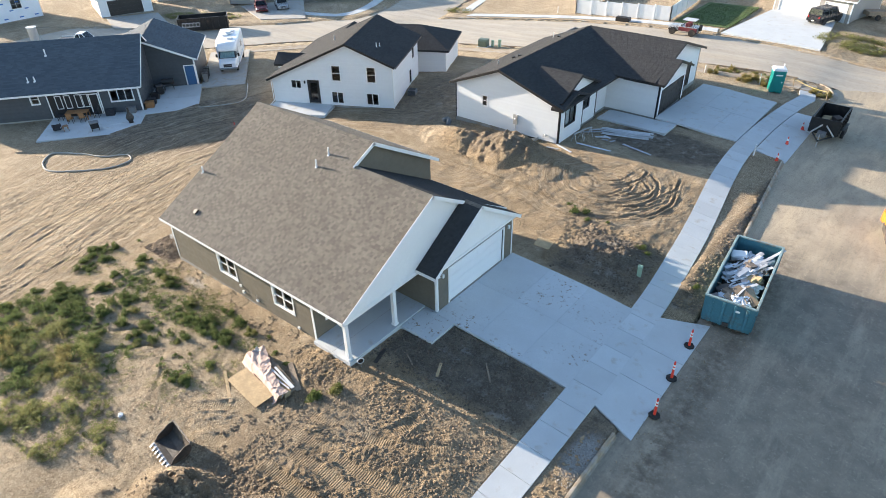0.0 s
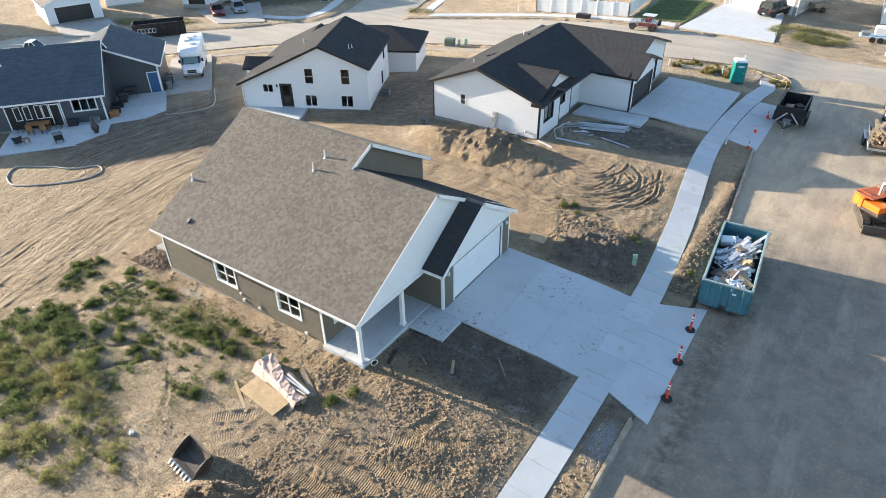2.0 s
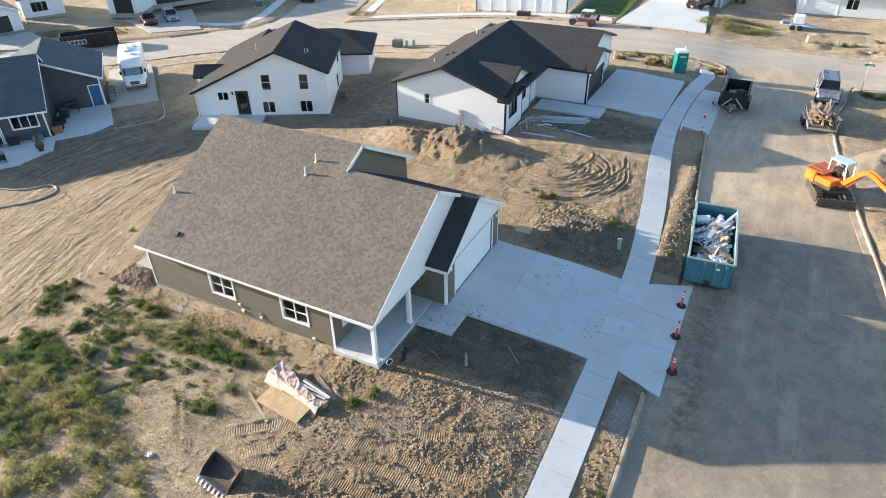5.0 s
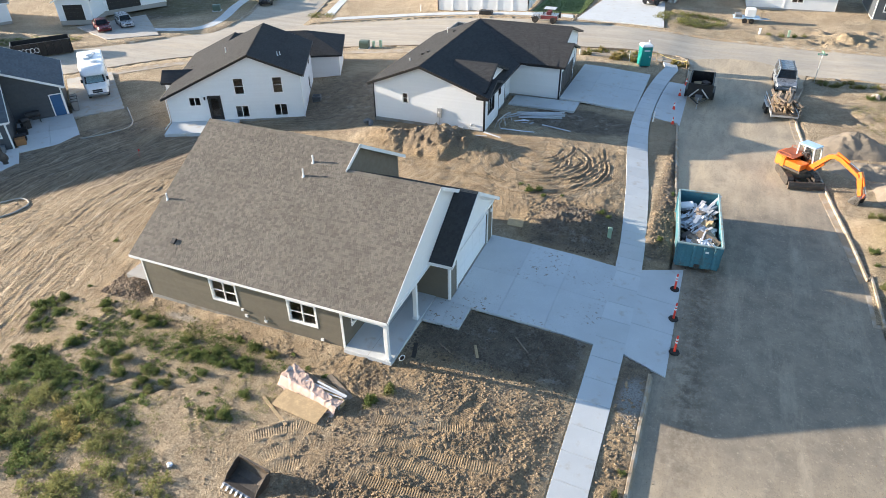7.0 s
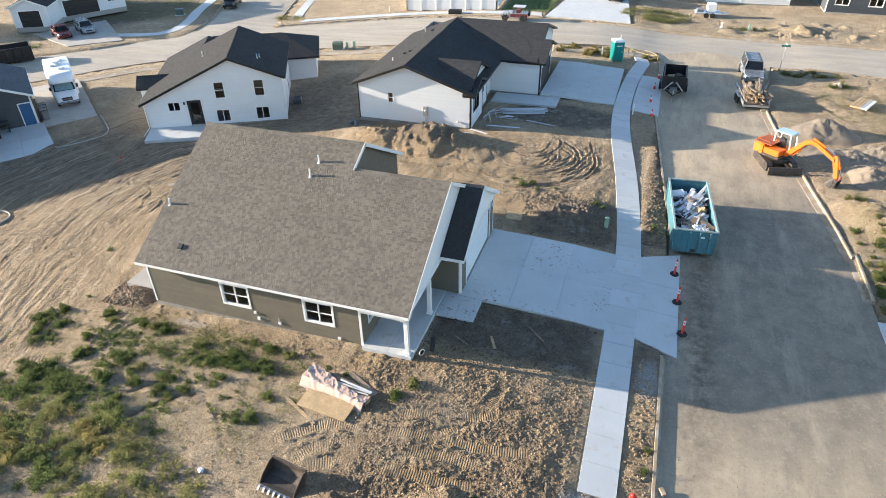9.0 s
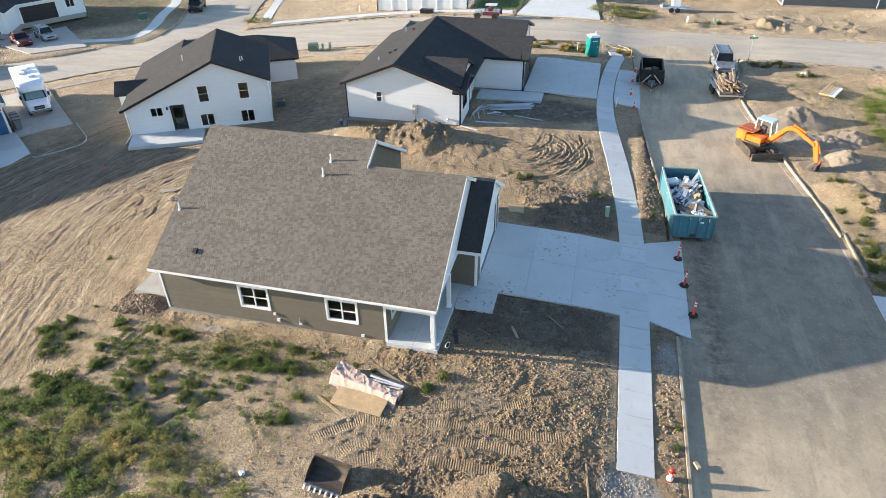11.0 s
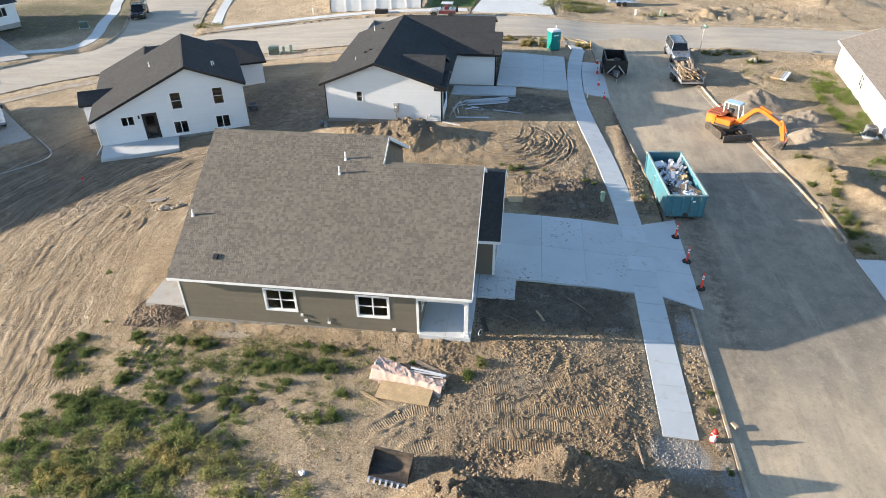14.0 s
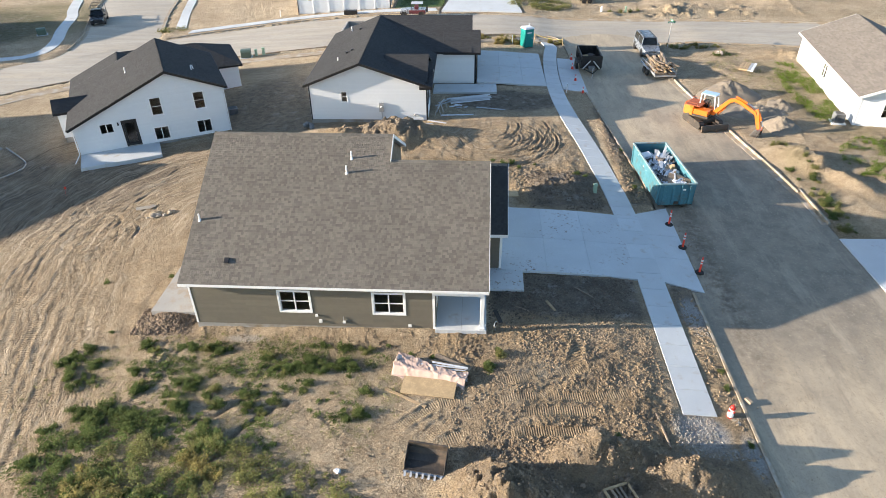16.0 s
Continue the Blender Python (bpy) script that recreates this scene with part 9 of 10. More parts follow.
def motor(name, x, y, z, rz, label, paint, length=4.7, width=1.85, height=1.5, bonnet=0.28, boot=0.16, belt=0.92, clear=0.22, r=0.34, category="car", rack=False, trim="black"):
    """A car: shaped lower body, glazed cabin with pillars, wheels, lamps, bumpers, mirrors."""
    v = thing(name, x, y, z, rz, label, category)
    hl, hw = length / 2, width / 2
    bm = bmesh.new()
    prof = ((-hl, 0.86, clear + 0.15, belt - 0.10), (-hl + 0.12, 0.95, clear + 0.02, belt - 0.02), (-hl + 0.6, 1.0, clear, belt), (0.0, 1.0, clear, belt), (hl - length * bonnet, 1.0, clear, belt - 0.02), (hl - 0.45, 0.98, clear, belt - 0.12), (hl - 0.1, 0.92, clear + 0.03, belt - 0.2), (hl, 0.82, clear + 0.15, belt - 0.3))
    rings = []
    for px, k, lo, hi in prof:
        w = hw * k
        rings.append([(px, -w * 0.93, lo), (px, w * 0.93, lo), (px, w, lo + 0.2), (px, w * 0.985, (lo + hi) / 2 + 0.08), (px, w * 0.9, hi), (px, -w * 0.9, hi), (px, -w * 0.985, (lo + hi) / 2 + 0.08), (px, -w, lo + 0.2)])
    part("body", loft(bm, rings), paint, v)
    x0, x1 = -hl + length * boot, hl - length * bonnet
    rear, front = (0.10, 0.30) if boot < 0.1 else (0.45, 0.55)
    base = [(x0, -hw * 0.9), (x1, -hw * 0.9), (x1, hw * 0.9), (x0, hw * 0.9)]
    roof = [(x0 + rear, -hw * 0.74), (x1 - front, -hw * 0.74), (x1 - front, hw * 0.74), (x0 + rear, hw * 0.74)]
    bm = bmesh.new()
    loft(bm, [[(a * 0.985, b * 0.97, belt - 0.02) for a, b in base], [(a * 0.985, b * 0.97, height - 0.03) for a, b in roof]])
    part("cabin", bm, "black", v)
    bm = bmesh.new()
    loft(bm, [[(a + (0.06 if a < 0 else -0.06), b * 1.02, height - 0.04) for a, b in roof], [(a + (0.1 if a < 0 else -0.1), b * 0.96, height) for a, b in roof]])
    part("roof", bm, paint, v)
    for i in range(4):
        a, b = Vector((*base[i], belt - 0.01)), Vector((*roof[i], height - 0.02))
        bm = bmesh.new()
        tube(bm, a, b, 0.045, n=6)
        part("pillar", bm, paint, v)

    def pane(name, pts):
        bm = bmesh.new()
        c = sum((Vector(p) for p in pts), Vector()) / 4
        q = [Vector(p).lerp(c, 0.07) for p in pts]
        n = (q[1] - q[0]).cross(q[3] - q[0]).normalized()
        if n.dot(c - Vector((0, 0, belt))) < 0:
            n = -n
        loft(bm, [[p + n * 0.006 for p in q], [p + n * 0.014 for p in q]])
        part(name, bm, "car_glass", v).visible_shadow = False

    def b3(i):
        return Vector((*base[i], belt + 0.03))

    def r3(i):
        return Vector((*roof[i], height - 0.06))

    pane("windscreen", (b3(1), b3(2), r3(2), r3(1)))
    pane("rear_window", (b3(3), b3(0), r3(0), r3(3)))
    for i, j in ((0, 1), (3, 2)):
        for k in (0.0, 0.5):
            pane("side_window", (b3(i).lerp(b3(j), k), b3(i).lerp(b3(j), k + 0.48), r3(i).lerp(r3(j), k + 0.48), r3(i).lerp(r3(j), k)))
        m = b3(i).lerp(b3(j), 0.5)
        bm = bmesh.new()
        tube(bm, m - Vector((0, 0, 0.03)), r3(i).lerp(r3(j), 0.5), 0.035, n=6)
        part("pillar", bm, paint, v)
    for sy in (-1, 1):
        part("headlight", newbox(hl - 0.14, hl - 0.01, sy * hw * 0.66 - 0.16, sy * hw * 0.66 + 0.16, belt - 0.42, belt - 0.26, bev=0.02), "lamp_clear", v)
        part("tail_light", newbox(-hl - 0.005, -hl + 0.1, sy * hw * 0.72 - 0.1, sy * hw * 0.72 + 0.1, belt - 0.32, belt - 0.08, bev=0.02), "lamp_red", v)
        part("mirror", newbox(x1 - 0.25, x1 - 0.1, sy * (hw + 0.02) - 0.09, sy * (hw + 0.02) + 0.09, belt - 0.02, belt + 0.14, bev=0.03), paint, v)
        for px in (hl - length * 0.19, -hl + length * 0.2):
            wheel(v, px, sy * (hw - 0.12), r)
            bm = bmesh.new()
            tube(bm, (px, sy * (hw - 0.24), r + 0.02), (px, sy * (hw + 0.004), r + 0.02), r * 1.16, n=20)
            part("wheel_arch", bm, "black", v)
        if rack:
            part("roof_rail", newbox(x0 + 0.4, x1 - front - 0.1, sy * hw * 0.6 - 0.025, sy * hw * 0.6 + 0.025, height + 0.02, height + 0.08, bev=0.01), "black", v)
    if rack:
        for k in range(5):
            xx = x0 + 0.6 + k * (x1 - front - x0 - 0.9) / 4
            part("rack_bar", newbox(xx - 0.02, xx + 0.02, -hw * 0.6, hw * 0.6, height + 0.04, height + 0.07), "chrome", v)
    part("grille", newbox(hl - 0.03, hl + 0.012, -hw * 0.42, hw * 0.42, belt - 0.45, belt - 0.28, bev=0.01), "chrome" if trim == "chrome" else "black", v)
    part("front_bumper", newbox(hl - 0.1, hl + 0.06, -hw * 0.9, hw * 0.9, clear + 0.08, clear + 0.26, bev=0.03), paint if trim == "black" else "grey_plastic", v)
    part("rear_bumper", newbox(-hl - 0.06, -hl + 0.1, -hw * 0.9, hw * 0.9, clear + 0.1, clear + 0.28, bev=0.03), paint if trim == "black" else "grey_plastic", v)
    part("number_plate", newbox(-hl - 0.075, -hl - 0.06, -0.15, 0.15, clear + 0.13, clear + 0.25), "white_plastic", v, "plain pale plate")
    return v


def at_road(x, y):
    return gz(x, y) - 0.085


motor("suv", 0.9, 64.4, at_road(0.9, 64), -88, "silver-grey full-size suv parked on the street", "paint_grey", 5.1, 1.98, 1.9, 0.27, 0.03, 1.12, 0.32, 0.39, rack=True, trim="chrome")
motor("suv", -14.9, 93.0, gz(-14.9, 93.0) + 0.12, 70, "black suv parked on a pale driveway", "paint_black", 4.8, 1.95, 1.85, 0.26, 0.03, 1.1, 0.3, 0.38)
motor("sedan", -86.2, 61.4, gz(-86.2, 61.4) + 0.12, -32, "dark red sedan parked on a driveway", "paint_red", 4.6, 1.8, 1.42, 0.28, 0.2, 0.88)
motor("hatchback", -85.0, 64.4, gz(-85, 64.4) + 0.12, -32, "silver hatchback parked on a driveway", "paint_silver", 4.5, 1.8, 1.55, 0.27, 0.05, 0.92)


def pickup(x, y, z, rz, paint, label, rack=False):
    v = motor("pickup_truck", x, y, z, rz, label, paint, 5.6, 1.98, 1.85, 0.26, 0.42, 1.12, 0.36, 0.4, "pickup")
    for sy in (-0.86, 0.78):
        part("bed_rail", newbox(-2.75, -0.5, sy, sy + 0.08, 1.1, 1.22, bev=0.01), paint, v)
    part("bed_floor", newbox(-2.7, -0.55, -0.78, 0.78, 1.105, 1.125), "black", v)
    if rack:
        for px in (-2.6, -0.6, 1.0):
            for sy in (-0.82, 0.82):
                bm = bmesh.new()
                tube(bm, (px, sy, 1.1), (px, sy, 2.15), 0.03, n=8)
                part("rack_post", bm, "black_steel", v)
            bm = bmesh.new()
            tube(bm, (px, -0.85, 2.15), (px, 0.85, 2.15), 0.03, n=8)
            part("rack_bar", bm, "black_steel", v)
        for sy in (-0.82, 0.82):
            bm = bmesh.new()
            tube(bm, (-2.8, sy, 2.15), (1.4, sy, 2.15), 0.03, n=8)
            part("rack_rail", bm, "black_steel", v)
    return v


pickup(-73.8, 83.5, at_road(-73.8, 83.5), -68, "paint_black", "black pickup truck with a ladder rack on the side road", True)
pickup(-89.8, 35.4, gz(-89.8, 35.4) - 0.25, 38, "paint_white", "white pickup truck behind the charcoal house")

# open jeep
jp = thing("jeep", -27.2, 79.3, at_road(-27.2, 79.3), 182, "old silver and maroon open jeep parked at the far kerb", "car")
bm = bmesh.new()
loft(bm, [[(px, -w, lo), (px, w, lo), (px, w, hi), (px, -w, hi)] for px, w, lo, hi in ((-1.75, 0.72, 0.55, 1.05), (-0.2, 0.76, 0.5, 1.05), (0.35, 0.74, 0.5, 1.08), (1.6, 0.55, 0.55, 1.02))])
part("tub", bevelled(bm, 0.03), "paint_silver", jp)
part("door_panel", newbox(-1.7, 0.5, -0.785, 0.785, 0.55, 0.98, bev=0.02), "paint_maroon", jp)
for sy in (-1, 1):
    part("fender", newbox(0.75, 1.75, sy * 0.72 - 0.16, sy * 0.72 + 0.16, 0.82, 0.92, bev=0.04), "paint_silver", jp)
    part("seat", newbox(-0.75, -0.2, sy * 0.36 - 0.25, sy * 0.36 + 0.25, 0.95, 1.45, bev=0.06), "paint_maroon", jp)
    for px in (-1.15, 1.2):
        wheel(jp, px, sy * 0.72, 0.42, 0.28, "steel_dark")
    part("headlight", newbox(1.58, 1.66, sy * 0.35 - 0.1, sy * 0.35 + 0.1, 0.8, 1.0, bev=0.03), "lamp_clear", jp)
    for px in (0.25, -1.2):
        bm = bmesh.new()
        tube(bm, (px, sy * 0.68, 1.0), (px - 0.12, sy * 0.62, 1.78), 0.03, n=8)
        part("roll_bar", bm, "black_steel", jp)
part("soft_top", newbox(-1.35, 0.2, -0.66, 0.66, 1.76, 1.82, bev=0.02), "debris_white", jp)
part("windscreen_frame", newbox(0.22, 0.27, -0.68, 0.68, 1.08, 1.14), "black_steel", jp)
part("bumper", newbox(1.62, 1.75, -0.7, 0.7, 0.5, 0.65, bev=0.02), "black_steel", jp)
bm = bmesh.new()
tube(bm, (-1.78, 0, 1.0), (-1.98, 0, 1.0), 0.38, n=20)
part("spare_wheel", bm, "rubber", jp)

# motorhome
rv = thing("motorhome", -65.9, 41.7, -1.5, -41, "white class C motorhome parked on the pad", "motorhome")
part("coach", newbox(-3.9, 1.6, -1.2, 1.2, 0.55, 3.05, bev=0.1), "paint_white", rv)
bm = bmesh.new()
loft(bm, [[(px, -w, lo), (px, w, lo), (px, w, hi - 0.16), (px, w - 0.2, hi), (px, 0.2 - w, hi), (px, -w, hi - 0.16)] for px, w, lo, hi in ((1.5, 1.19, 2.0, 3.04), (2.05, 1.16, 2.04, 3.0), (2.45, 1.06, 2.12, 2.86), (2.72, 0.9, 2.2, 2.62), (2.80, 0.7, 2.26, 2.46))])
part("overcab", bevelled(bm, 0.04, 2, 0.3), "paint_white", rv, smooth=True)
bm = bmesh.new()
loft(bm, [[(px, -w, 0.5), (px, w, 0.5), (px, w, hi - 0.12), (px, w - 0.16, hi), (px, 0.16 - w, hi), (px, -w, hi - 0.12)] for px, w, hi in ((1.5, 1.02, 1.5), (2.4, 1.02, 1.46), (3.1, 0.98, 1.32), (3.45, 0.93, 1.2), (3.56, 0.86, 1.08))])
part("cab", bevelled(bm, 0.03), "paint_white", rv)
bm = bmesh.new()
loft(bm, [[(1.5, -0.95, 1.46), (2.6, -0.95, 1.42), (2.6, 0.95, 1.42), (1.5, 0.95, 1.46)], [(1.5, -0.9, 2.08), (2.12, -0.86, 2.15), (2.12, 0.86, 2.15), (1.5, 0.9, 2.08)]])
part("cab_upper", bm, "black", rv)
bm = bmesh.new()
loft(bm, [[(2.63, -0.84, 1.46), (2.63, 0.84, 1.46), (2.18, 0.78, 2.1), (2.18, -0.78, 2.1)], [(2.64, -0.84, 1.46), (2.64, 0.84, 1.46), (2.19, 0.78, 2.1), (2.19, -0.78, 2.1)]])
screen = part("windscreen", bm, "glass", rv)
screen.visible_shadow = False
bm = bmesh.new()
loft(bm, [[(2.61, -0.80, 1.48), (2.61, 0.80, 1.48), (2.165, 0.74, 2.07), (2.165, -0.74, 2.07)], [(2.615, -0.80, 1.48), (2.615, 0.80, 1.48), (2.17, 0.74, 2.07), (2.17, -0.74, 2.07)]])
part("sun_shade", bm, "shade_foil", rv, "pale folding shade behind the windscreen")
part("stripe", newbox(-3.7, 1.5, -1.215, 1.215, 1.0, 1.12), "cab_blue", rv)
for sx, sy in ((-2.4, 0.3), (-0.7, -0.3), (0.7, 0.35)):
    part("roof_hatch", newbox(sx - 0.3, sx + 0.3, sy - 0.3, sy + 0.3, 3.05, 3.22, bev=0.05), "white_plastic", rv)
part("roof_air_conditioner", newbox(-1.8, -1.0, -0.35, 0.35, 3.05, 3.35, bev=0.08), "white_plastic", rv)
for sy in (-1, 1):
    wheel(rv, 2.6, sy * 0.88, 0.38, 0.24)
    wheel(rv, -2.2, sy * 1.02, 0.38, 0.3)
    part("headlight", newbox(3.42, 3.54, sy * 0.62 - 0.15, sy * 0.62 + 0.15, 0.82, 1.02, bev=0.02), "lamp_clear", rv)
    part("mirror", newbox(2.2, 2.35, sy * 1.2 - 0.1, sy * 1.2 + 0.1, 1.5, 1.85, bev=0.03), "black", rv)
    part("coach_window", newbox(-1.6, -0.5, sy * 1.2 - 0.02, sy * 1.2 + 0.02, 1.75, 2.35, bev=0.01), "car_glass", rv)
grille = part("grille", newbox(3.5, 3.58, -0.46, 0.46, 0.7, 1.04, bev=0.01), "black", rv)
part("grille_bar", newbox(3.57, 3.61, -0.46, 0.46, 0.84, 0.91, bev=0.01), "chrome", grille)
part("bumper", newbox(3.45, 3.68, -0.95, 0.95, 0.45, 0.66, bev=0.03), "chrome", rv)
part("ladder", newbox(-3.98, -3.92, 0.4, 0.8, 0.8, 3.0), "galv", rv)

# black dump trailer, tongue to the south
dt = thing("dump_trailer", -6.6, 57.6, at_road(-6.6, 57.6), -90, "black steel dump trailer with scrap parked on the street", "trailer")
for sy in (-1, 1):
    part("side_wall", newbox(-2.0, 1.9, sy * 1.0 - 0.03, sy * 1.0 + 0.03, 0.75, 1.85), "black_steel", dt)
    for k in range(6):
        xx = -1.9 + k * 0.75
        part("stake_rib", newbox(xx - 0.04, xx + 0.04, sy * 1.06 - 0.03, sy * 1.06 + 0.03, 0.7, 1.85), "black_steel", dt)
    part("top_rail", newbox(-2.02, 1.92, sy * 1.0 - 0.06, sy * 1.0 + 0.06, 1.85, 1.94, bev=0.01), "black_steel", dt)
    part("fender", newbox(-1.3, 0.6, sy * 1.2 - 0.13, sy * 1.2 + 0.13, 0.78, 0.84, bev=0.02), "black_steel", dt)
    for px in (-0.8, 0.1):
        wheel(dt, px, sy * 1.2, 0.37, 0.22, "steel_dark")
part("front_wall", newbox(1.87, 1.93, -1.0, 1.0, 0.75, 1.94), "black_steel", dt)
part("rear_gate", newbox(-2.03, -1.97, -1.0, 1.0, 0.75, 1.9), "black_steel", dt)
part("bed", newbox(-2.0, 1.9, -1.0, 1.0, 0.66, 0.76), "black_steel", dt)
for sy in (-0.7, 0.7):
    bm = bmesh.new()
    tube(bm, (1.9, sy, 0.6), (3.3, 0, 0.6), 0.06, n=8)
    part("tongue_beam", bm, "black_steel", dt)
for sy in (-1, 1):
    bm = bmesh.new()
    tube(bm, (2.05, sy * 0.85, 0.7), (2.1, sy * 0.15, 1.5), 0.06, n=8)
    part("lift_arm", bm, "galv", dt, "bare silver lifting arm")
part("pump_box", newbox(2.0, 2.6, -0.3, 0.3, 0.64, 1.0, bev=0.02), "grey_plastic", dt)
bm = bmesh.new()
tube(bm, (3.2, 0, 0.05), (3.2, 0, 1.1), 0.045, n=10)
part("jack", bm, "galv", dt)
for k, (px, py, s) in enumerate(((-0.5, -0.3, 0.45), (0.5, 0.3, 0.35), (-1.2, 0.4, 0.4), (1.0, -0.4, 0.3))):
    tagged(link("carton", newbox(-s, s, -s * 0.7, s * 0.7, 0, s, bev=0.01), ("osb", "debris_white", "debris_dark", "debris_white")[k], place=pose(-6.6, 57.6, at_road(-6.6, 57.6), 0, 0, -90) @ pose(px, py, 0.8, 6, 0, 20 * k)), "crumpled waste carton lying in a trailer", "carton", "waste in the dump trailer")

# lumber trailer
LT = pose(0.35, 56.2, at_road(0.3, 56), 0, 0, -84)
lt = thing("utility_trailer", 0.35, 56.2, at_road(0.3, 56), -84, "grey flat utility trailer loaded with old lumber", "trailer")
part("deck", newbox(-2.2, 2.2, -1.05, 1.05, 0.62, 0.70), "wood_grey", lt)
for sy in (-1, 1):
    part("side_beam", newbox(-2.25, 2.25, sy * 1.08 - 0.04, sy * 1.08 + 0.04, 0.52, 0.74), "galv", lt)
    part("rail", newbox(-2.2, 2.2, sy * 1.08 - 0.025, sy * 1.08 + 0.025, 1.05, 1.1), "galv", lt)
    for px in (-2.1, -0.7, 0.7, 2.1):
        part("rail_post", newbox(px - 0.025, px + 0.025, sy * 1.08 - 0.025, sy * 1.08 + 0.025, 0.74, 1.05), "galv", lt)
    for px in (-0.5, 0.4):
        wheel(lt, px, sy * 1.24, 0.34, 0.2, "galv")
    part("fender", newbox(-1.0, 0.9, sy * 1.24 - 0.12, sy * 1.24 + 0.12, 0.74, 0.78, bev=0.02), "galv", lt)
    bm = bmesh.new()
    tube(bm, (-2.2, sy * 0.7, 0.58), (-3.4, 0, 0.58), 0.05, n=8)
    part("tongue_beam", bm, "galv", lt)
part("tail_bar", newbox(2.2, 2.32, -1.1, 1.1, 0.42, 0.58, bev=0.01), "galv", lt)
for i in range(70):
    l = rnd.uniform(1.8, 4.2)
    m = LT @ pose(rnd.uniform(-0.4, 0.7), rnd.uniform(-0.85, 0.85), 0.8 + 0.75 * rnd.random() ** 1.2, rnd.uniform(-10, 10), rnd.uniform(-7, 9), rnd.uniform(-16, 16))
    tagged(link("old_board", newbox(-l / 2, l / 2, -rnd.uniform(0.05, 0.12), rnd.uniform(0.05, 0.12), -0.03, 0.03, bev=0.005), "wood_grey" if i % 3 else "wood", place=m), "old reclaimed board stacked on a trailer", "board", "lumber on the trailer")
# small trailer with a white tank
st = thing("tank_trailer", -3.0, 88.6, gz(-3, 88.6), 4, "pale blue flat trailer carrying a white water tank", "trailer")
part("deck", newbox(-1.6, 1.6, -0.9, 0.9, 0.55, 0.65, bev=0.01), "cab_blue", st)
part("tank", newbox(-0.2, 1.0, -0.55, 0.55, 0.66, 1.75, bev=0.12), "white_plastic", st)
part("wall_box", newbox(-1.4, -0.6, -0.7, 0.7, 0.65, 1.0, bev=0.02), "grey_plastic", st)
for sy in (-1, 1):
    wheel(st, -0.2, sy * 1.0, 0.33, 0.2)
    wheel(st, 0.6, sy * 1.0, 0.33, 0.2)
    bm = bmesh.new()
    tube(bm, (1.6, sy * 0.5, 0.5), (2.8, 0, 0.5), 0.05, n=8)
    part("tongue_beam", bm, "cab_blue", st)
gt = thing("garden_trailer", -10.4, 99.0, gz(-10.4, 99.0), 40, "weathered wooden box trailer standing in weeds", "trailer")
part("box", newbox(-1.2, 1.2, -0.7, 0.7, 0.55, 1.05, bev=0.02), "wood_grey", gt)
for sy in (-1, 1):
    wheel(gt, 0, sy * 0.8, 0.33, 0.2)

# orange excavator
EXC = (1.15, 42.75, at_road(1.15, 42.75))
ex = thing("excavator", *EXC, 15, "orange compact excavator with dozer blade and lowered arm", "excavator")


def track(sx):
    n, ring = 26, []
    pts = []
    hl, r = 1.05, 0.30
    for k in range(n):
        a = math.pi * k / (n // 2 - 1) - math.pi / 2 if k < n // 2 else math.pi * (k - n // 2) / (n // 2 - 1) + math.pi / 2
        c = hl if k < n // 2 else -hl
        pts.append((c + r * math.cos(a), 0.31 + r * math.sin(a)))
    bm = bmesh.new()
    prism(bm, pts, sx - 0.2, sx + 0.2, "x")
    t = part("track", bm, "steel_dark", ex)
    for k in range(26):
        q = k / 26 * (4 * hl + 2 * math.pi * r)
        for_top = q < 2 * hl
        if q < 2 * hl:
            p, a = (-hl + q, 0.61 + 0.012), 0
        elif q < 2 * hl + math.pi * r:
            an = math.pi / 2 - (q - 2 * hl) / r
            p, a = (hl + (r + 0.012) * math.cos(an), 0.31 + (r + 0.012) * math.sin(an)), math.degrees(an) - 90
        elif q < 4 * hl + math.pi * r:
            p, a = (hl - (q - 2 * hl - math.pi * r), 0.31 - r - 0.0), 0
        else:
            an = -math.pi / 2 - (q - 4 * hl - math.pi * r) / r
            p, a = (-hl + (r + 0.012) * math.cos(an), 0.31 + (r + 0.012) * math.sin(an)), math.degrees(an) - 90
        part("track_shoe", newbox(-0.2, 0.2, -0.09, 0.09, -0.015, 0.015, pose(sx, p[0], p[1], a, 0, 0)), "steel_dark", t)
    for k in range(4):
        bm = bmesh.new()
        tube(bm, (sx - 0.21, -0.75 + k * 0.5, 0.3), (sx + 0.21, -0.75 + k * 0.5, 0.3), 0.17, n=14)
        part("road_wheel", bm, "steel_dark", t)


for sx in (-0.9, 0.9):
    track(sx)
part("undercarriage", newbox(-0.75, 0.75, -0.7, 0.7, 0.28, 0.62, bev=0.05), "steel_dark", ex)
bm = bmesh.new()
loft(bm, [[(xx, -1.95, 0.05), (xx, -1.78, 0.02), (xx, -1.84, 0.28), (xx, -1.74, 0.55), (xx, -1.90, 0.57), (xx, -1.98, 0.3)] for xx in (-1.2, 1.2)])
bl = part("dozer_blade", bm, "steel_dark", ex, "worn brown dozer blade")
for sx in (-0.45, 0.45):
    part("blade_arm", newbox(sx - 0.07, sx + 0.07, -1.85, -0.5, 0.25, 0.4), "steel_dark", ex)
bm = bmesh.new()
tube(bm, (0, 0, 0.6), (0, 0, 0.8), 0.5, n=24)
part("turntable", bm, "steel_dark", ex)
SW = pose(0, 0, 0, 0, 0, -52)          # the upper works look east-south-east


def upper(name, bm, mt, label=""):
    bmesh.ops.transform(bm, matrix=SW, verts=bm.verts)
    return part(name, bm, mt, ex, label)


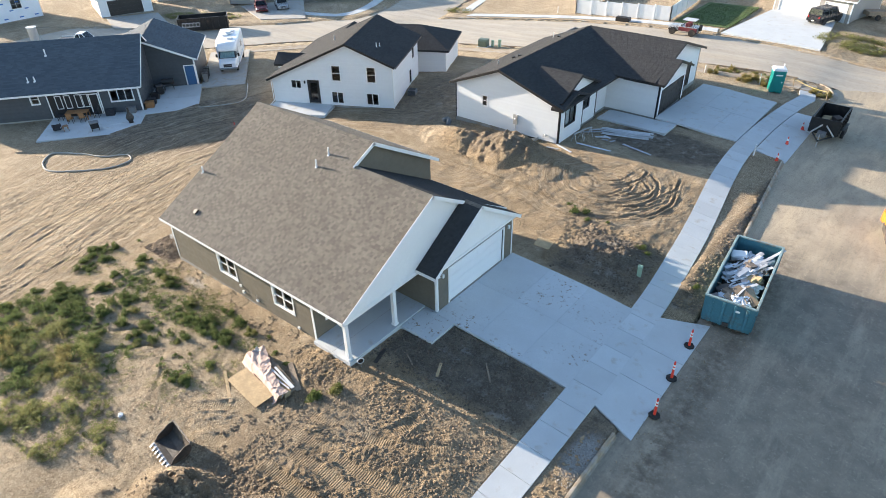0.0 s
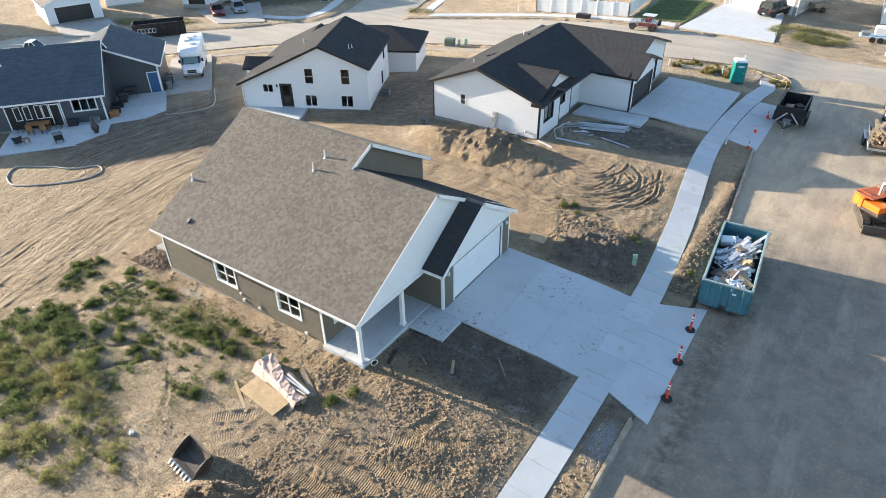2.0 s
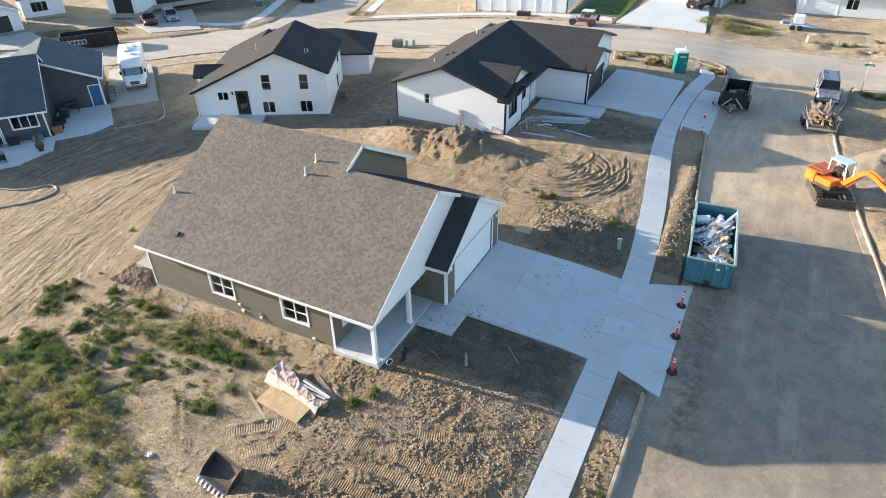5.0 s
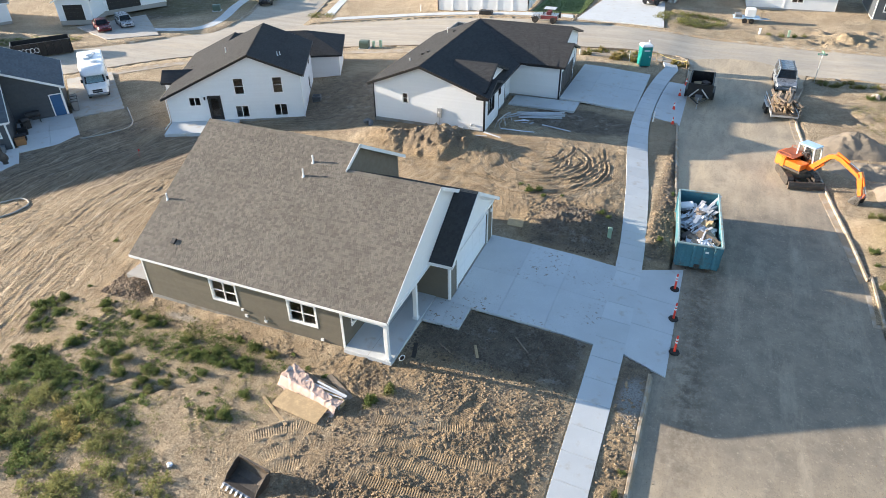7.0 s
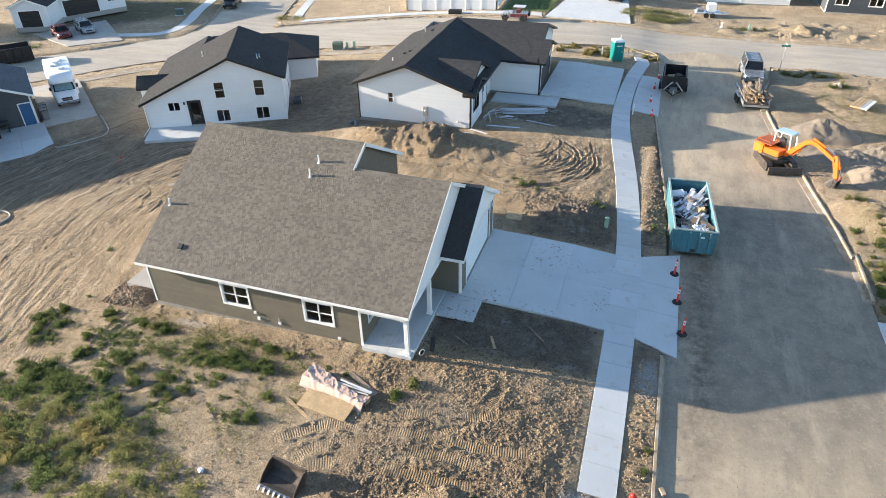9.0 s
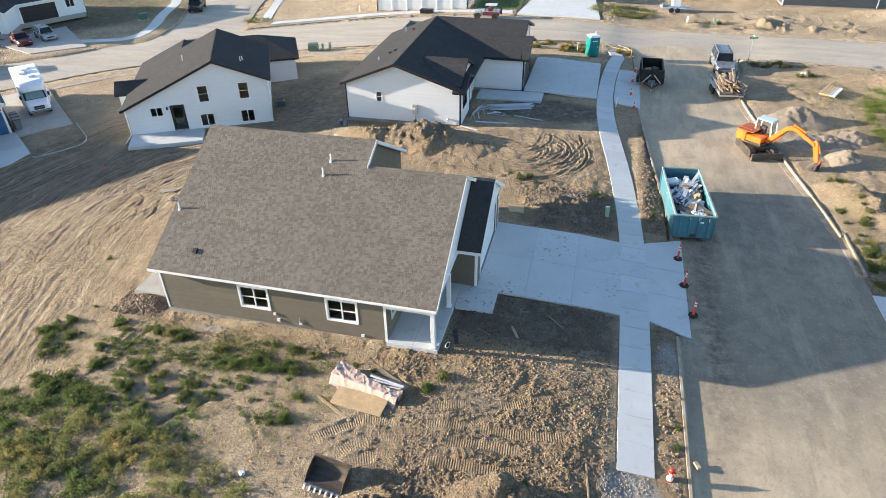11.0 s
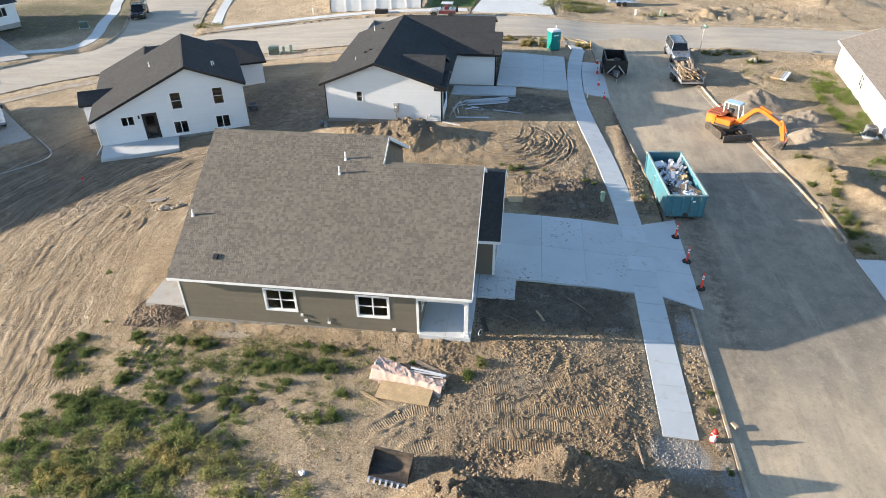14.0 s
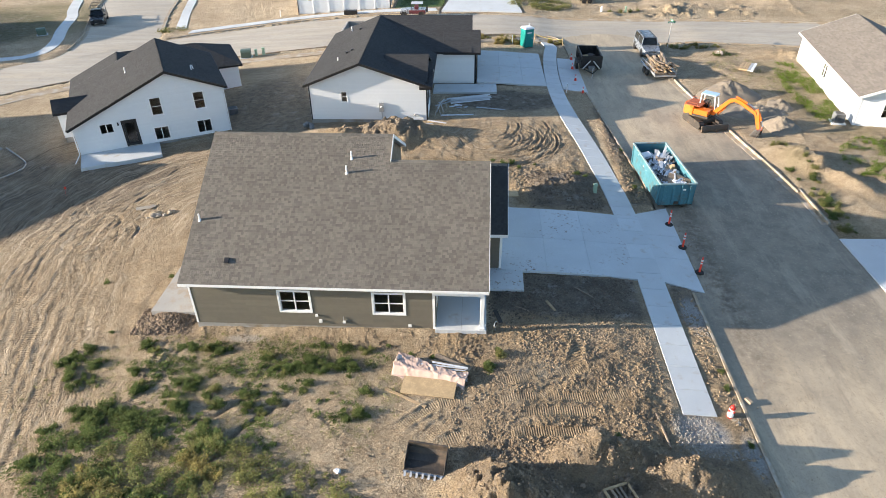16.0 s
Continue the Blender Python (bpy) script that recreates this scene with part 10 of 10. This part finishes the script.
bm = bmesh.new()
outline = [(-1.45, -0.75), (-1.6, -0.4), (-1.66, 0.0), (-1.6, 0.4), (-1.45, 0.75), (-1.0, 0.98), (0.65, 0.98), (0.65, -0.98), (-1.0, -0.98)]
prism(bm, outline, 0.8, 1.0, "z")
upper("deck", bevelled(bm, 0.03), "steel_dark")
bm = bmesh.new()
prism(bm, [(-1.5, -0.8), (-1.66, -0.4), (-1.72, 0.0), (-1.66, 0.4), (-1.5, 0.8), (-0.9, 0.99), (-0.6, 0.99), (-0.6, -0.99), (-0.9, -0.99)], 0.82, 1.62, "z")
upper("counterweight", bevelled(bm, 0.07, 2), "orange")
bm = newbox(-0.62, 0.62, -0.99, -0.05, 1.0, 1.45, bev=0.05)
upper("engine_hood", bm, "orange")
bm = newbox(-1.45, -0.15, -0.85, 0.85, 1.62, 1.68, bev=0.02)
upper("deck_plate", bm, "rust", "rusty red-brown top deck")
for sy in (-0.8, 0.8):
    bm = bmesh.new()
    tube(bm, (-1.4, sy, 1.66), (-1.4, sy, 1.86), 0.02, n=6)
    tube(bm, (-1.4, sy, 1.86), (-0.4, sy, 1.86), 0.02, n=6)
    tube(bm, (-0.4, sy, 1.86), (-0.4, sy, 1.66), 0.02, n=6)
    upper("hand_rail", bm, "rust")
# cab
cab_pts = ((-0.55, 0.98), (0.75, 0.98), (0.75, 0.10), (-0.55, 0.10))
for k, (cx, cy) in enumerate(cab_pts):
    bm = bmesh.new()
    tube(bm, (cx * (1 if cx < 0 else 1.08), cy, 1.0), (cx * (1 if cx < 0 else 0.78), cy, 2.45), 0.05, n=8)
    upper("cab_pillar", bm, "paint_white")
upper("cab_roof", newbox(-0.62, 0.68, 0.06, 1.02, 2.43, 2.53, bev=0.04), "cab_blue", "pale blue cab roof")
upper("cab_base", newbox(-0.55, 0.8, 0.12, 0.98, 1.0, 1.25, bev=0.02), "orange")
for x0, x1, y0, y1 in ((-0.5, 0.7, 0.97, 0.985), (-0.5, 0.7, 0.10, 0.115), (-0.56, -0.545, 0.15, 0.95)):
    upper("cab_pane", newbox(x0, x1, y0, y1, 1.28, 2.4), "glass").visible_shadow = False
bm = newbox(0.70, 0.715, 0.15, 0.95, 1.28, 2.4, pose(0, 0, 0, 0, 0, 0))
upper("cab_pane", bm, "glass").visible_shadow = False
upper("seat", newbox(-0.35, 0.1, 0.35, 0.8, 1.2, 1.9, bev=0.05), "cushion")


def arm_piece(name, pts, y0, y1, mt, label=""):
    bm = bmesh.new()
    prism(bm, pts, y0, y1, "y")
    return upper(name, bevelled(bm, 0.02), mt, label)


arm_piece("boom", [(0.58, 1.05), (0.75, 1.38), (1.80, 2.62), (2.28, 2.80), (2.75, 2.74), (4.13, 2.10), (4.18, 1.88), (4.04, 1.86), (2.66, 2.47), (2.28, 2.52), (1.98, 2.36), (0.90, 1.0)], -0.33, 0.02, "orange", "bent orange boom")
arm_piece("stick", [(3.92, 2.16), (4.20, 2.34), (4.36, 2.10), (4.72, 0.78), (4.60, 0.66), (4.46, 0.70), (4.02, 1.85)], -0.27, -0.05, "orange", "orange stick hanging down")
for a, b in (((1.15, 1.15), (2.1, 2.45)), ((2.3, 2.95), (4.05, 2.32)), ((4.36, 2.05), (4.86, 0.95))):
    bm = bmesh.new()
    m = (a[0] * 0.45 + b[0] * 0.55, a[1] * 0.45 + b[1] * 0.55)
    tube(bm, (a[0], -0.16, a[1]), (m[0], -0.16, m[1]), 0.075, n=10)
    cy = upper("hydraulic_cylinder", bm, "orange")
    bm = bmesh.new()
    tube(bm, (m[0], -0.16, m[1]), (b[0], -0.16, b[1]), 0.04, n=8)
    upper("piston_rod", bm, "chrome")
arm_piece("bucket_link", [(4.82, 1.0), (4.92, 0.94), (4.86, 0.62), (4.76, 0.62)], -0.24, -0.08, "rust")
bm = bmesh.new()
pr = [(4.86, 0.66), (4.66, 0.74), (4.42, 0.55), (4.22, 0.20), (4.36, 0.02), (4.62, 0.0), (4.80, 0.18)]
loft(bm, [[(x, yy, z) for x, z in pr[:6]] + [(x - 0.1, yy, z + 0.02) for x, z in pr[:6][::-1]] for yy in (-0.5, 0.18)])
upper("digging_bucket", bm, "steel", "pale worn digging bucket")
for yy in (-0.5, 0.16):
    bm = bmesh.new()
    prism(bm, pr, yy, yy + 0.025, "y")
    upper("bucket_side", bm, "steel_dark")

# ---- weeds, grass tufts, clods and stones ----
def leaves(bm_v, bm_f, rnd, x, y, z, n, r, h, size, droop=0.4):
    """Adds n narrow leaves round a stem base, each on its stalk, to vertex and face lists."""
    root = len(bm_v)
    bm_v.append((x, y, z))
    for _ in range(n):
        a, q = rnd.uniform(0, 2 * math.pi), rnd.random() ** 0.6
        px, py, pz = x + math.cos(a) * r * q, y + math.sin(a) * r * q, z + h * (1 - q * q * 0.7) * rnd.uniform(0.15, 1.0)
        b, tilt = rnd.uniform(0, 2 * math.pi), rnd.uniform(-droop, 0.9)
        l, w = size * rnd.uniform(0.6, 1.3), size * rnd.uniform(0.22, 0.4)
        dx, dy, dz = math.cos(b) * math.cos(tilt) * l, math.sin(b) * math.cos(tilt) * l, math.sin(tilt) * l
        sx, sy = -math.sin(b), math.cos(b)
        k = len(bm_v)
        bm_v += [(px + sx * 0.006, py + sy * 0.006, pz), (px + dx * 0.5 + sx * w, py + dy * 0.5 + sy * w, pz + dz * 0.55), (px + dx, py + dy, pz + dz * 0.8), (px + dx * 0.5 - sx * w, py + dy * 0.5 - sy * w, pz + dz * 0.55)]
        bm_f += [(k, k + 1, k + 2), (k, k + 2, k + 3)]
        if n > 30:
            bm_v.append((px - sx * 0.006, py - sy * 0.006, pz))
            bm_f.append((root, k, k + 4))


def clump_mesh(name, seed, n, r, h, size, material):
    """A leafy plant: several shoots out of one root."""
    rnd = random.Random(seed)
    vs, fs = [(0, 0, 0.0)], []
    for s in range(6):
        a, q = rnd.uniform(0, 6.28), rnd.random() * r * 0.75
        k = len(vs)
        leaves(vs, fs, rnd, math.cos(a) * q, math.sin(a) * q, 0.02, n // 6, r * 0.5, h * rnd.uniform(0.6, 1.1), size)
        fs.append((0, k, k + 1))
    me = bpy.data.meshes.new(name)
    me.from_pydata(vs, [], fs)
    me.materials.append(M[material])
    return me


GREEN = [clump_mesh("weed_clump", 100 + k, 246, 0.44, 0.46, 0.09, "leaf") for k in range(6)]
OLIVE = [clump_mesh("weed_clump", 140 + k, 240, 0.42, 0.6, 0.09, "leaf_olive") for k in range(5)]
DRY = [clump_mesh("grass_tuft", 180 + k, 186, 0.35, 0.5, 0.16, "leaf_dry") for k in range(3)]
rw = random.Random(77)


def weed(meshes, x, y, s, label, name="weed_clump", group="weeds about the lots"):
    ob = new(name, rw.choice(meshes))
    ob.matrix_basis = pose(x, y, top(x, y) - 0.03, 0, 0, rw.uniform(0, 360)) @ Matrix.Diagonal((s, s, s * rw.uniform(0.7, 1.1), 1))
    return tagged(ob, label, "weed", group)


def dens(x, y, k=1):
    return float(fbm(np.float64(x * 0.55), np.float64(y * 0.55), 3, k))


LG, LO, LD = "leafy green weed clump growing in bare soil", "olive-green weed clump on dry soil", "tuft of dry yellow grass"
BUSHES = ((-38.1, 12.0, 0.6), (-37.5, 12.5, 0.5), (-36.6, 10.5, 0.9), (-36.9, 11.1, 0.7), (-34.8, 8.8, 0.9), (-34.2, 8.2, 1.0), (-35.4, 8.3, 0.7), (-36.5, 7.5, 0.6), (-36.2, 5.8, 0.4), (-34.3, 13.0, 0.5), (-34.0, 12.5, 0.4),
          (-31.9, 12.9, 0.7), (-31.0, 12.8, 0.6), (-30.4, 12.7, 0.4), (-34.3, 11.2, 0.4), (-31.1, 10.2, 0.7), (-31.7, 9.5, 0.5), (-29.7, 9.9, 0.6), (-30.9, 8.8, 0.5), (-29.4, 9.0, 0.4), (-33.5, 10.0, 0.5), (-36.3, 11.6, 0.3))
THICKETS = ((-27.8, 9.4, 0.7), (-27.0, 9.2, 0.6), (-27.7, 8.8, 0.4), (-29.7, 7.9, 0.4), (-32.0, 7.8, 0.9), (-34.7, 7.1, 0.7), (-33.0, 8.3, 0.6), (-27.2, 11.6, 0.5), (-26.1, 11.6, 0.6), (-25.3, 11.6, 0.6), (-24.5, 11.6, 0.6), (-23.7, 11.4, 0.5),
            (-26.7, 11.2, 0.5), (-25.6, 10.1, 0.4), (-24.4, 12.9, 0.4), (-23.3, 12.7, 0.3), (-27.9, 12.0, 0.4), (-25.5, 12.9, 0.4), (-22.8, 9.9, 0.4), (-22.7, 8.7, 0.5), (-23.4, 8.5, 0.3), (-16.9, 12.6, 0.3), (-17.4, 11.7, 0.3))
for cx, cy, spread in BUSHES + THICKETS:               # ragged patches in front of the brown house
    for i in range(int(2.5 + 6 * spread)):
        x, y = cx + rw.gauss(0, 0.5 * spread), cy + rw.gauss(0, 0.38 * spread)
        weed(GREEN if rw.random() < 0.9 else OLIVE, x, y, rw.uniform(0.35, 0.95), LG)
for x, y, s in ((-20.0, 12.2, 0.5), (-21.1, 12.4, 0.5), (-22.2, 13.0, 0.4), (-20.8, 10.0, 0.4), (-24.4, 9.9, 0.3), (-39.3, 18.4, 0.6), (-35.6, 18.9, 0.5), (-36.8, 14.0, 0.4), (-16.2, 33.0, 1.0), (-15.6, 33.3, 0.9), (-15.0, 32.5, 0.7), (-16.9, 33.6, 0.6),
                (-10.9, 31.6, 0.8), (-10.4, 31.2, 0.6), (-13.8, 33.0, 0.5), (-7.0, 30.2, 0.7), (-6.9, 36.5, 0.5), (-12.3, 6.9, 0.5), (-19.1, 15.6, 0.3), (-6.5, 11.3, 0.6), (-6.35, 12.4, 0.5), (-6.5, 8.0, 0.5)):
    weed(GREEN, x, y, s, LG)
for i in range(110):                                   # beside the kerb and the house across the street
    x, y = rw.uniform(5.0, 6.4), rw.uniform(25, 38.5)
    if dens(x * 2, y, 3) > 0.45:
        weed(rw.choice((GREEN, OLIVE)), x, y, rw.uniform(0.4, 1.0), LO)
for x, y, s in ((8.2, 62.2, 1.2), (8.9, 62.9, 1.3), (9.4, 62.4, 1.0), (5.3, 65.4, 0.8), (1.2, 82.8, 1.2), (2.6, 82.9, 1.1), (-0.4, 82.6, 1.2), (3.6, 83.2, 0.9)):
    weed(rw.choice((GREEN, OLIVE)), x, y, s, LO)
for i in range(34):                                   # yellow grass by the crossing and toilet
    x, y = rw.uniform(-19.5, -12.5), rw.uniform(65.2, 68.6)
    weed(rw.choice((DRY, DRY, OLIVE)), x, y, rw.uniform(0.6, 1.3), LD, "grass_tuft", "dry grass by the crossing")
for i in range(26):
    x, y = rw.uniform(3.8, 9.8), rw.uniform(65.2, 67.0)
    weed(rw.choice((DRY, OLIVE)), x, y, rw.uniform(0.5, 1.0), LD, "grass_tuft", "dry grass by the crossing")
for i in range(12):
    weed(DRY, rw.uniform(-9.9, -8.4), rw.uniform(66.2, 68.4), rw.uniform(0.6, 1.0), LD, "grass_tuft", "dry grass by the crossing")


def weed_field(name, spots, material, label, seed, size=0.11, n=26, r=0.3, h=0.35):
    rnd = random.Random(seed)
    vs, fs = [], []
    for x, y, s in spots:
        leaves(vs, fs, rnd, x, y, top(x, y) - 0.02, n, r * s, h * s, size)
    return tagged(mesh_from(name, vs, fs, material), label, "weeds", kind="stuff")


def scatter(count, cx, cy, rx, ry, k, cut, lo=0.5, hi=1.2, turn=0.0):
    out, tries = [], 0
    while len(out) < count and tries < count * 12:
        tries += 1
        a, q = rw.uniform(0, 6.28), math.sqrt(rw.random())
        u, v = math.cos(a) * q * rx, math.sin(a) * q * ry
        x, y = cx + u * math.cos(turn) - v * math.sin(turn), cy + u * math.sin(turn) + v * math.cos(turn)
        if dens(x * 1.6, y * 1.6, k) > cut:
            out.append((x, y, rw.uniform(lo, hi)))
    return out


weed_field("weeds_olive", scatter(150, -30.6, 4.2, 5.4, 3.2, 1, 0.52, 0.4, 1.1), "leaf_olive", "patchy olive weeds on the unbuilt lot", 5, 0.10, 62, 0.40, 0.55)
weed_field("weeds_green", scatter(150, -32.0, 5.4, 4.8, 3.0, 3, 0.53, 0.4, 1.1), "leaf", "patchy green weeds on the unbuilt lot", 6, 0.10, 62, 0.40, 0.5)
weed_field("weeds_dry", scatter(75, -31.0, 5.0, 3.2, 1.7, 4, 0.52, 0.4, 1.0), "leaf_dry", "dry yellow weeds on the unbuilt lot", 7, 0.08, 44, 0.32, 0.6)
weed_field("weeds_fringe", scatter(150, -26.0, 4.0, 4.0, 2.0, 2, 0.50, 0.3, 0.9), "leaf_olive", "patchy olive weeds beside the thicket", 17, 0.09, 34, 0.34, 0.5)
weed_field("weeds_low", scatter(1200, -30.0, 9.4, 9.0, 4.6, 2, 0.48, 0.2, 0.7), "leaf_olive", "sparse low weeds on bare soil", 8, 0.05, 14)
weed_field("weeds_mid", scatter(260, -30.0, 9.2, 6.5, 3.0, 4, 0.50, 0.3, 0.8), "leaf", "low green weeds between the bushes", 19, 0.08, 32, 0.3, 0.32)
weed_field("weeds_front", scatter(520, -29.0, 12.0, 7.0, 1.2, 3, 0.47, 0.2, 0.7), "leaf", "sparse low green weeds along the house front", 18, 0.06, 16)
weed_field("weeds_wall", scatter(400, 13.0, 51.4, 1.7, 9.0, 3, 0.44, 0.5, 1.4, radians(-8.8)), "leaf_fresh", "thick green weeds along the white house", 9)
weed_field("weeds_east", scatter(420, 13.4, 33.6, 4.0, 6.0, 2, 0.46, 0.5, 1.2), "leaf_fresh", "patchy green weeds in front of the white house", 10)
weed_field("weeds_east_low", scatter(240, 9.0, 55.0, 3.2, 9.0, 1, 0.52, 0.3, 0.9), "leaf_olive", "sparse low weeds on bare soil", 11, 0.09, 14)
weed_field("weeds_far", scatter(260, -9.5, 86.0, 4.5, 3.2, 1, 0.4, 0.8, 1.8), "leaf_olive", "tall weeds across the cross street", 12, 0.2, 18)
weed_field("weeds_corner", scatter(70, -60.5, 77.8, 2.4, 1.2, 2, 0.4, 0.6, 1.2), "leaf_olive", "weeds at the far street corner", 13, 0.16, 16)
weed_field("verge_grass", scatter(200, -90.0, 53.5, 6.0, 2.2, 2, 0.4, 0.4, 0.9, 0.6), "leaf_olive", "dry verge grass beside the black dumpster", 14, 0.2, 12)


def stones(name, spots, material, label, category, seed, size):
    """Many small angular lumps in one mesh."""
    rnd = np.random.RandomState(seed)
    t = (1 + 5 ** 0.5) / 2
    ico = np.array([(-1, t, 0), (1, t, 0), (-1, -t, 0), (1, -t, 0), (0, -1, t), (0, 1, t), (0, -1, -t), (0, 1, -t), (t, 0, -1), (t, 0, 1), (-t, 0, -1), (-t, 0, 1)]) / 1.9
    tri = [(0, 11, 5), (0, 5, 1), (0, 1, 7), (0, 7, 10), (0, 10, 11), (1, 5, 9), (5, 11, 4), (11, 10, 2), (10, 7, 6), (7, 1, 8), (3, 9, 4), (3, 4, 2), (3, 2, 6), (3, 6, 8), (3, 8, 9), (4, 9, 5), (2, 4, 11), (6, 2, 10), (8, 6, 7), (9, 8, 1)]
    vs, fs = [], []
    for x, y in spots:
        s = size[0] + (size[1] - size[0]) * rnd.rand() ** 3
        p = ico * (0.6 + 0.7 * rnd.rand(12, 1)) * s * np.array((1 + 0.5 * rnd.rand(), 1, 0.55 + 0.4 * rnd.rand()))
        a = rnd.rand() * 6.28
        c, q = math.cos(a), math.sin(a)
        k = len(vs)
        z = top(x, y) + s * 0.08
        vs += [(x + v[0] * c - v[1] * q, y + v[0] * q + v[1] * c, z + v[2]) for v in p]
        fs += [(k + i, k + j, k + l) for i, j, l in tri]
    return tagged(mesh_from(name, vs, fs, material), label, category, kind="stuff")


def strew(count, x0, x1, y0, y1, k, cut):
    out, tries = [], 0
    while len(out) < count and tries < count * 14:
        tries += 1
        x, y = rw.uniform(x0, x1), rw.uniform(y0, y1)
        if dens(x * 1.3, y * 1.3, k) > cut and PLAIN[np.searchsorted(gx, x), np.searchsorted(gy, y)] < 0.35 and not bool(hard(np.float64(x), np.float64(y))):
            out.append((x, y))
    return out


stones("soil_clods", strew(8000, -19.0, -9.3, 3.5, 15.3, 2, 0.40), "clod", "rough clods of tan soil turned up by tracks", "clods", 1, (0.016, 0.06))
stones("soil_clods_dark", strew(1000, -20.0, -9.3, 1.5, 15.3, 4, 0.54) + strew(2200, -17.3, -9.3, 15.3, 19.2, 1, 0.36) + strew(1300, -14.6, -9.6, 26.8, 32.2, 3, 0.35), "clod_dark", "dark moist clods of soil", "clods", 2, (0.014, 0.07))
stones("soil_clods_verge", strew(900, -7.7, -6.2, 28.4, 44.5, 1, 0.3) + strew(420, -7.3, -6.2, 3.0, 18.6, 3, 0.42), "clod", "clods of tan soil heaped on the verge", "clods", 3, (0.015, 0.085))
stones("rubble_heap", strew(1500, -35.8, -32.7, 13.8, 15.9, 3, 0.33), "rubble", "heap of brown rubble at the house corner", "rubble", 11, (0.025, 0.10))
stones("heap_lumps", strew(2400, -18.4, -7.6, 2.6, 7.6, 3, 0.42), "clod", "broken lumps of soil on the heaps", "clods", 8, (0.012, 0.075))
stones("heap_rubble", strew(160, -15.5, -8.0, 3.0, 7.0, 1, 0.4), "rubble", "brown lumps among the heaps of soil", "stones", 9, (0.03, 0.14))
stones("mound_clods", strew(1600, -30.5, -19.5, 35.2, 40.0, 2, 0.46) + strew(900, 4.9, 9.5, 29.5, 38, 1, 0.45), "clod", "clods of tan soil on the heaps", "clods", 4, (0.012, 0.055))
stones("crushed_stone", strew(1900, -9.5, -6.4, 7.2, 9.5, 1, 0.36) + strew(260, -7.2, -6.2, 14.8, 18.0, 2, 0.4), "stone", "loose crushed grey stone at the sidewalk's end", "stones", 5, (0.012, 0.045))
stones("lot_stones", strew(700, -46, -20, 2, 14, 1, 0.5) + strew(900, -32, -20, 12.6, 14.2, 2, 0.42), "clod", "small clods and stones on the bare lot", "stones", 6, (0.012, 0.06))
stones("track_clods", strew(2400, -52, -38.5, 8, 31, 1, 0.46), "clod", "crumbled clods thrown up between the wheel tracks", "clods", 12, (0.01, 0.05))
stones("far_clods", strew(700, 6, 34, 79.8, 88, 2, 0.46) + strew(500, 6, 24, 60, 66, 1, 0.48), "clod", "rough clods on the lots across the cross street", "clods", 7, (0.02, 0.08))


def road_crumbs(count, x0, x1, y0, y1, seed, name, label):
    rnd = random.Random(seed)
    vs, fs = [], []
    for i in range(count):
        x, y, s = rnd.uniform(x0, x1), rnd.uniform(y0, y1), rnd.uniform(0.012, 0.045)
        z = gz(x, y) - 0.085
        k = len(vs)
        a = rnd.uniform(0, 6.28)
        vs += [(x + math.cos(a + j * 2.09) * s, y + math.sin(a + j * 2.09) * s, z - 0.03) for j in range(3)] + [(x, y, z + s * 0.9)]
        fs += [(k, k + 1, k + 3), (k + 1, k + 2, k + 3), (k + 2, k, k + 3)]
    return tagged(mesh_from(name, vs, fs, "clod"), label, "mud crumbs", kind="stuff")


road_crumbs(900, -5.4, 3.8, 4, 34, 3, "mud_crumbs", "crumbs of dried mud strewn on the street")
road_crumbs(500, -5.4, -3.0, 17, 30, 4, "mud_crumbs", "crumbs of dried mud strewn on the street")

# ---- roof tabs beside the porch, each a piece of its own ----
TAB_ME = {}


def tab_mesh(w, t):
    key = (round(w / 0.02), t)
    if key not in TAB_ME:
        wq = key[0] * 0.02 - 0.006
        c = 0.145
        vs = [(0, 0, 0.004 + t), (wq, 0, 0.004 + t), (wq, c, 0.004 + t * 0.25), (0, c, 0.004 + t * 0.25), (0, 0, 0), (wq, 0, 0), (wq, c, 0), (0, c, 0)]
        me = bpy.data.meshes.new("shingle")
        me.from_pydata(vs, [], [(0, 1, 2, 3), (1, 0, 4, 5), (2, 1, 5, 6), (3, 2, 6, 7), (0, 3, 7, 4)])
        me.materials.append(M["shingle_brown_piece"])
        TAB_ME[key] = me
    return TAB_ME[key]


BASIS = Matrix((S_ROOF.u, S_ROOF.v, S_ROOF.n)).transposed().to_4x4()
for a, b, w, t, q in tabs(POLY_LOW, 22):
    if near_tabs(a, b, w):
        ob = new("shingle", tab_mesh(w, t))
        ob.parent = home
        ob.matrix_parent_inverse = home.matrix_basis.inverted()
        ob.matrix_basis = Matrix.Translation(S_ROOF.at(a + 0.003, b, 0)) @ BASIS
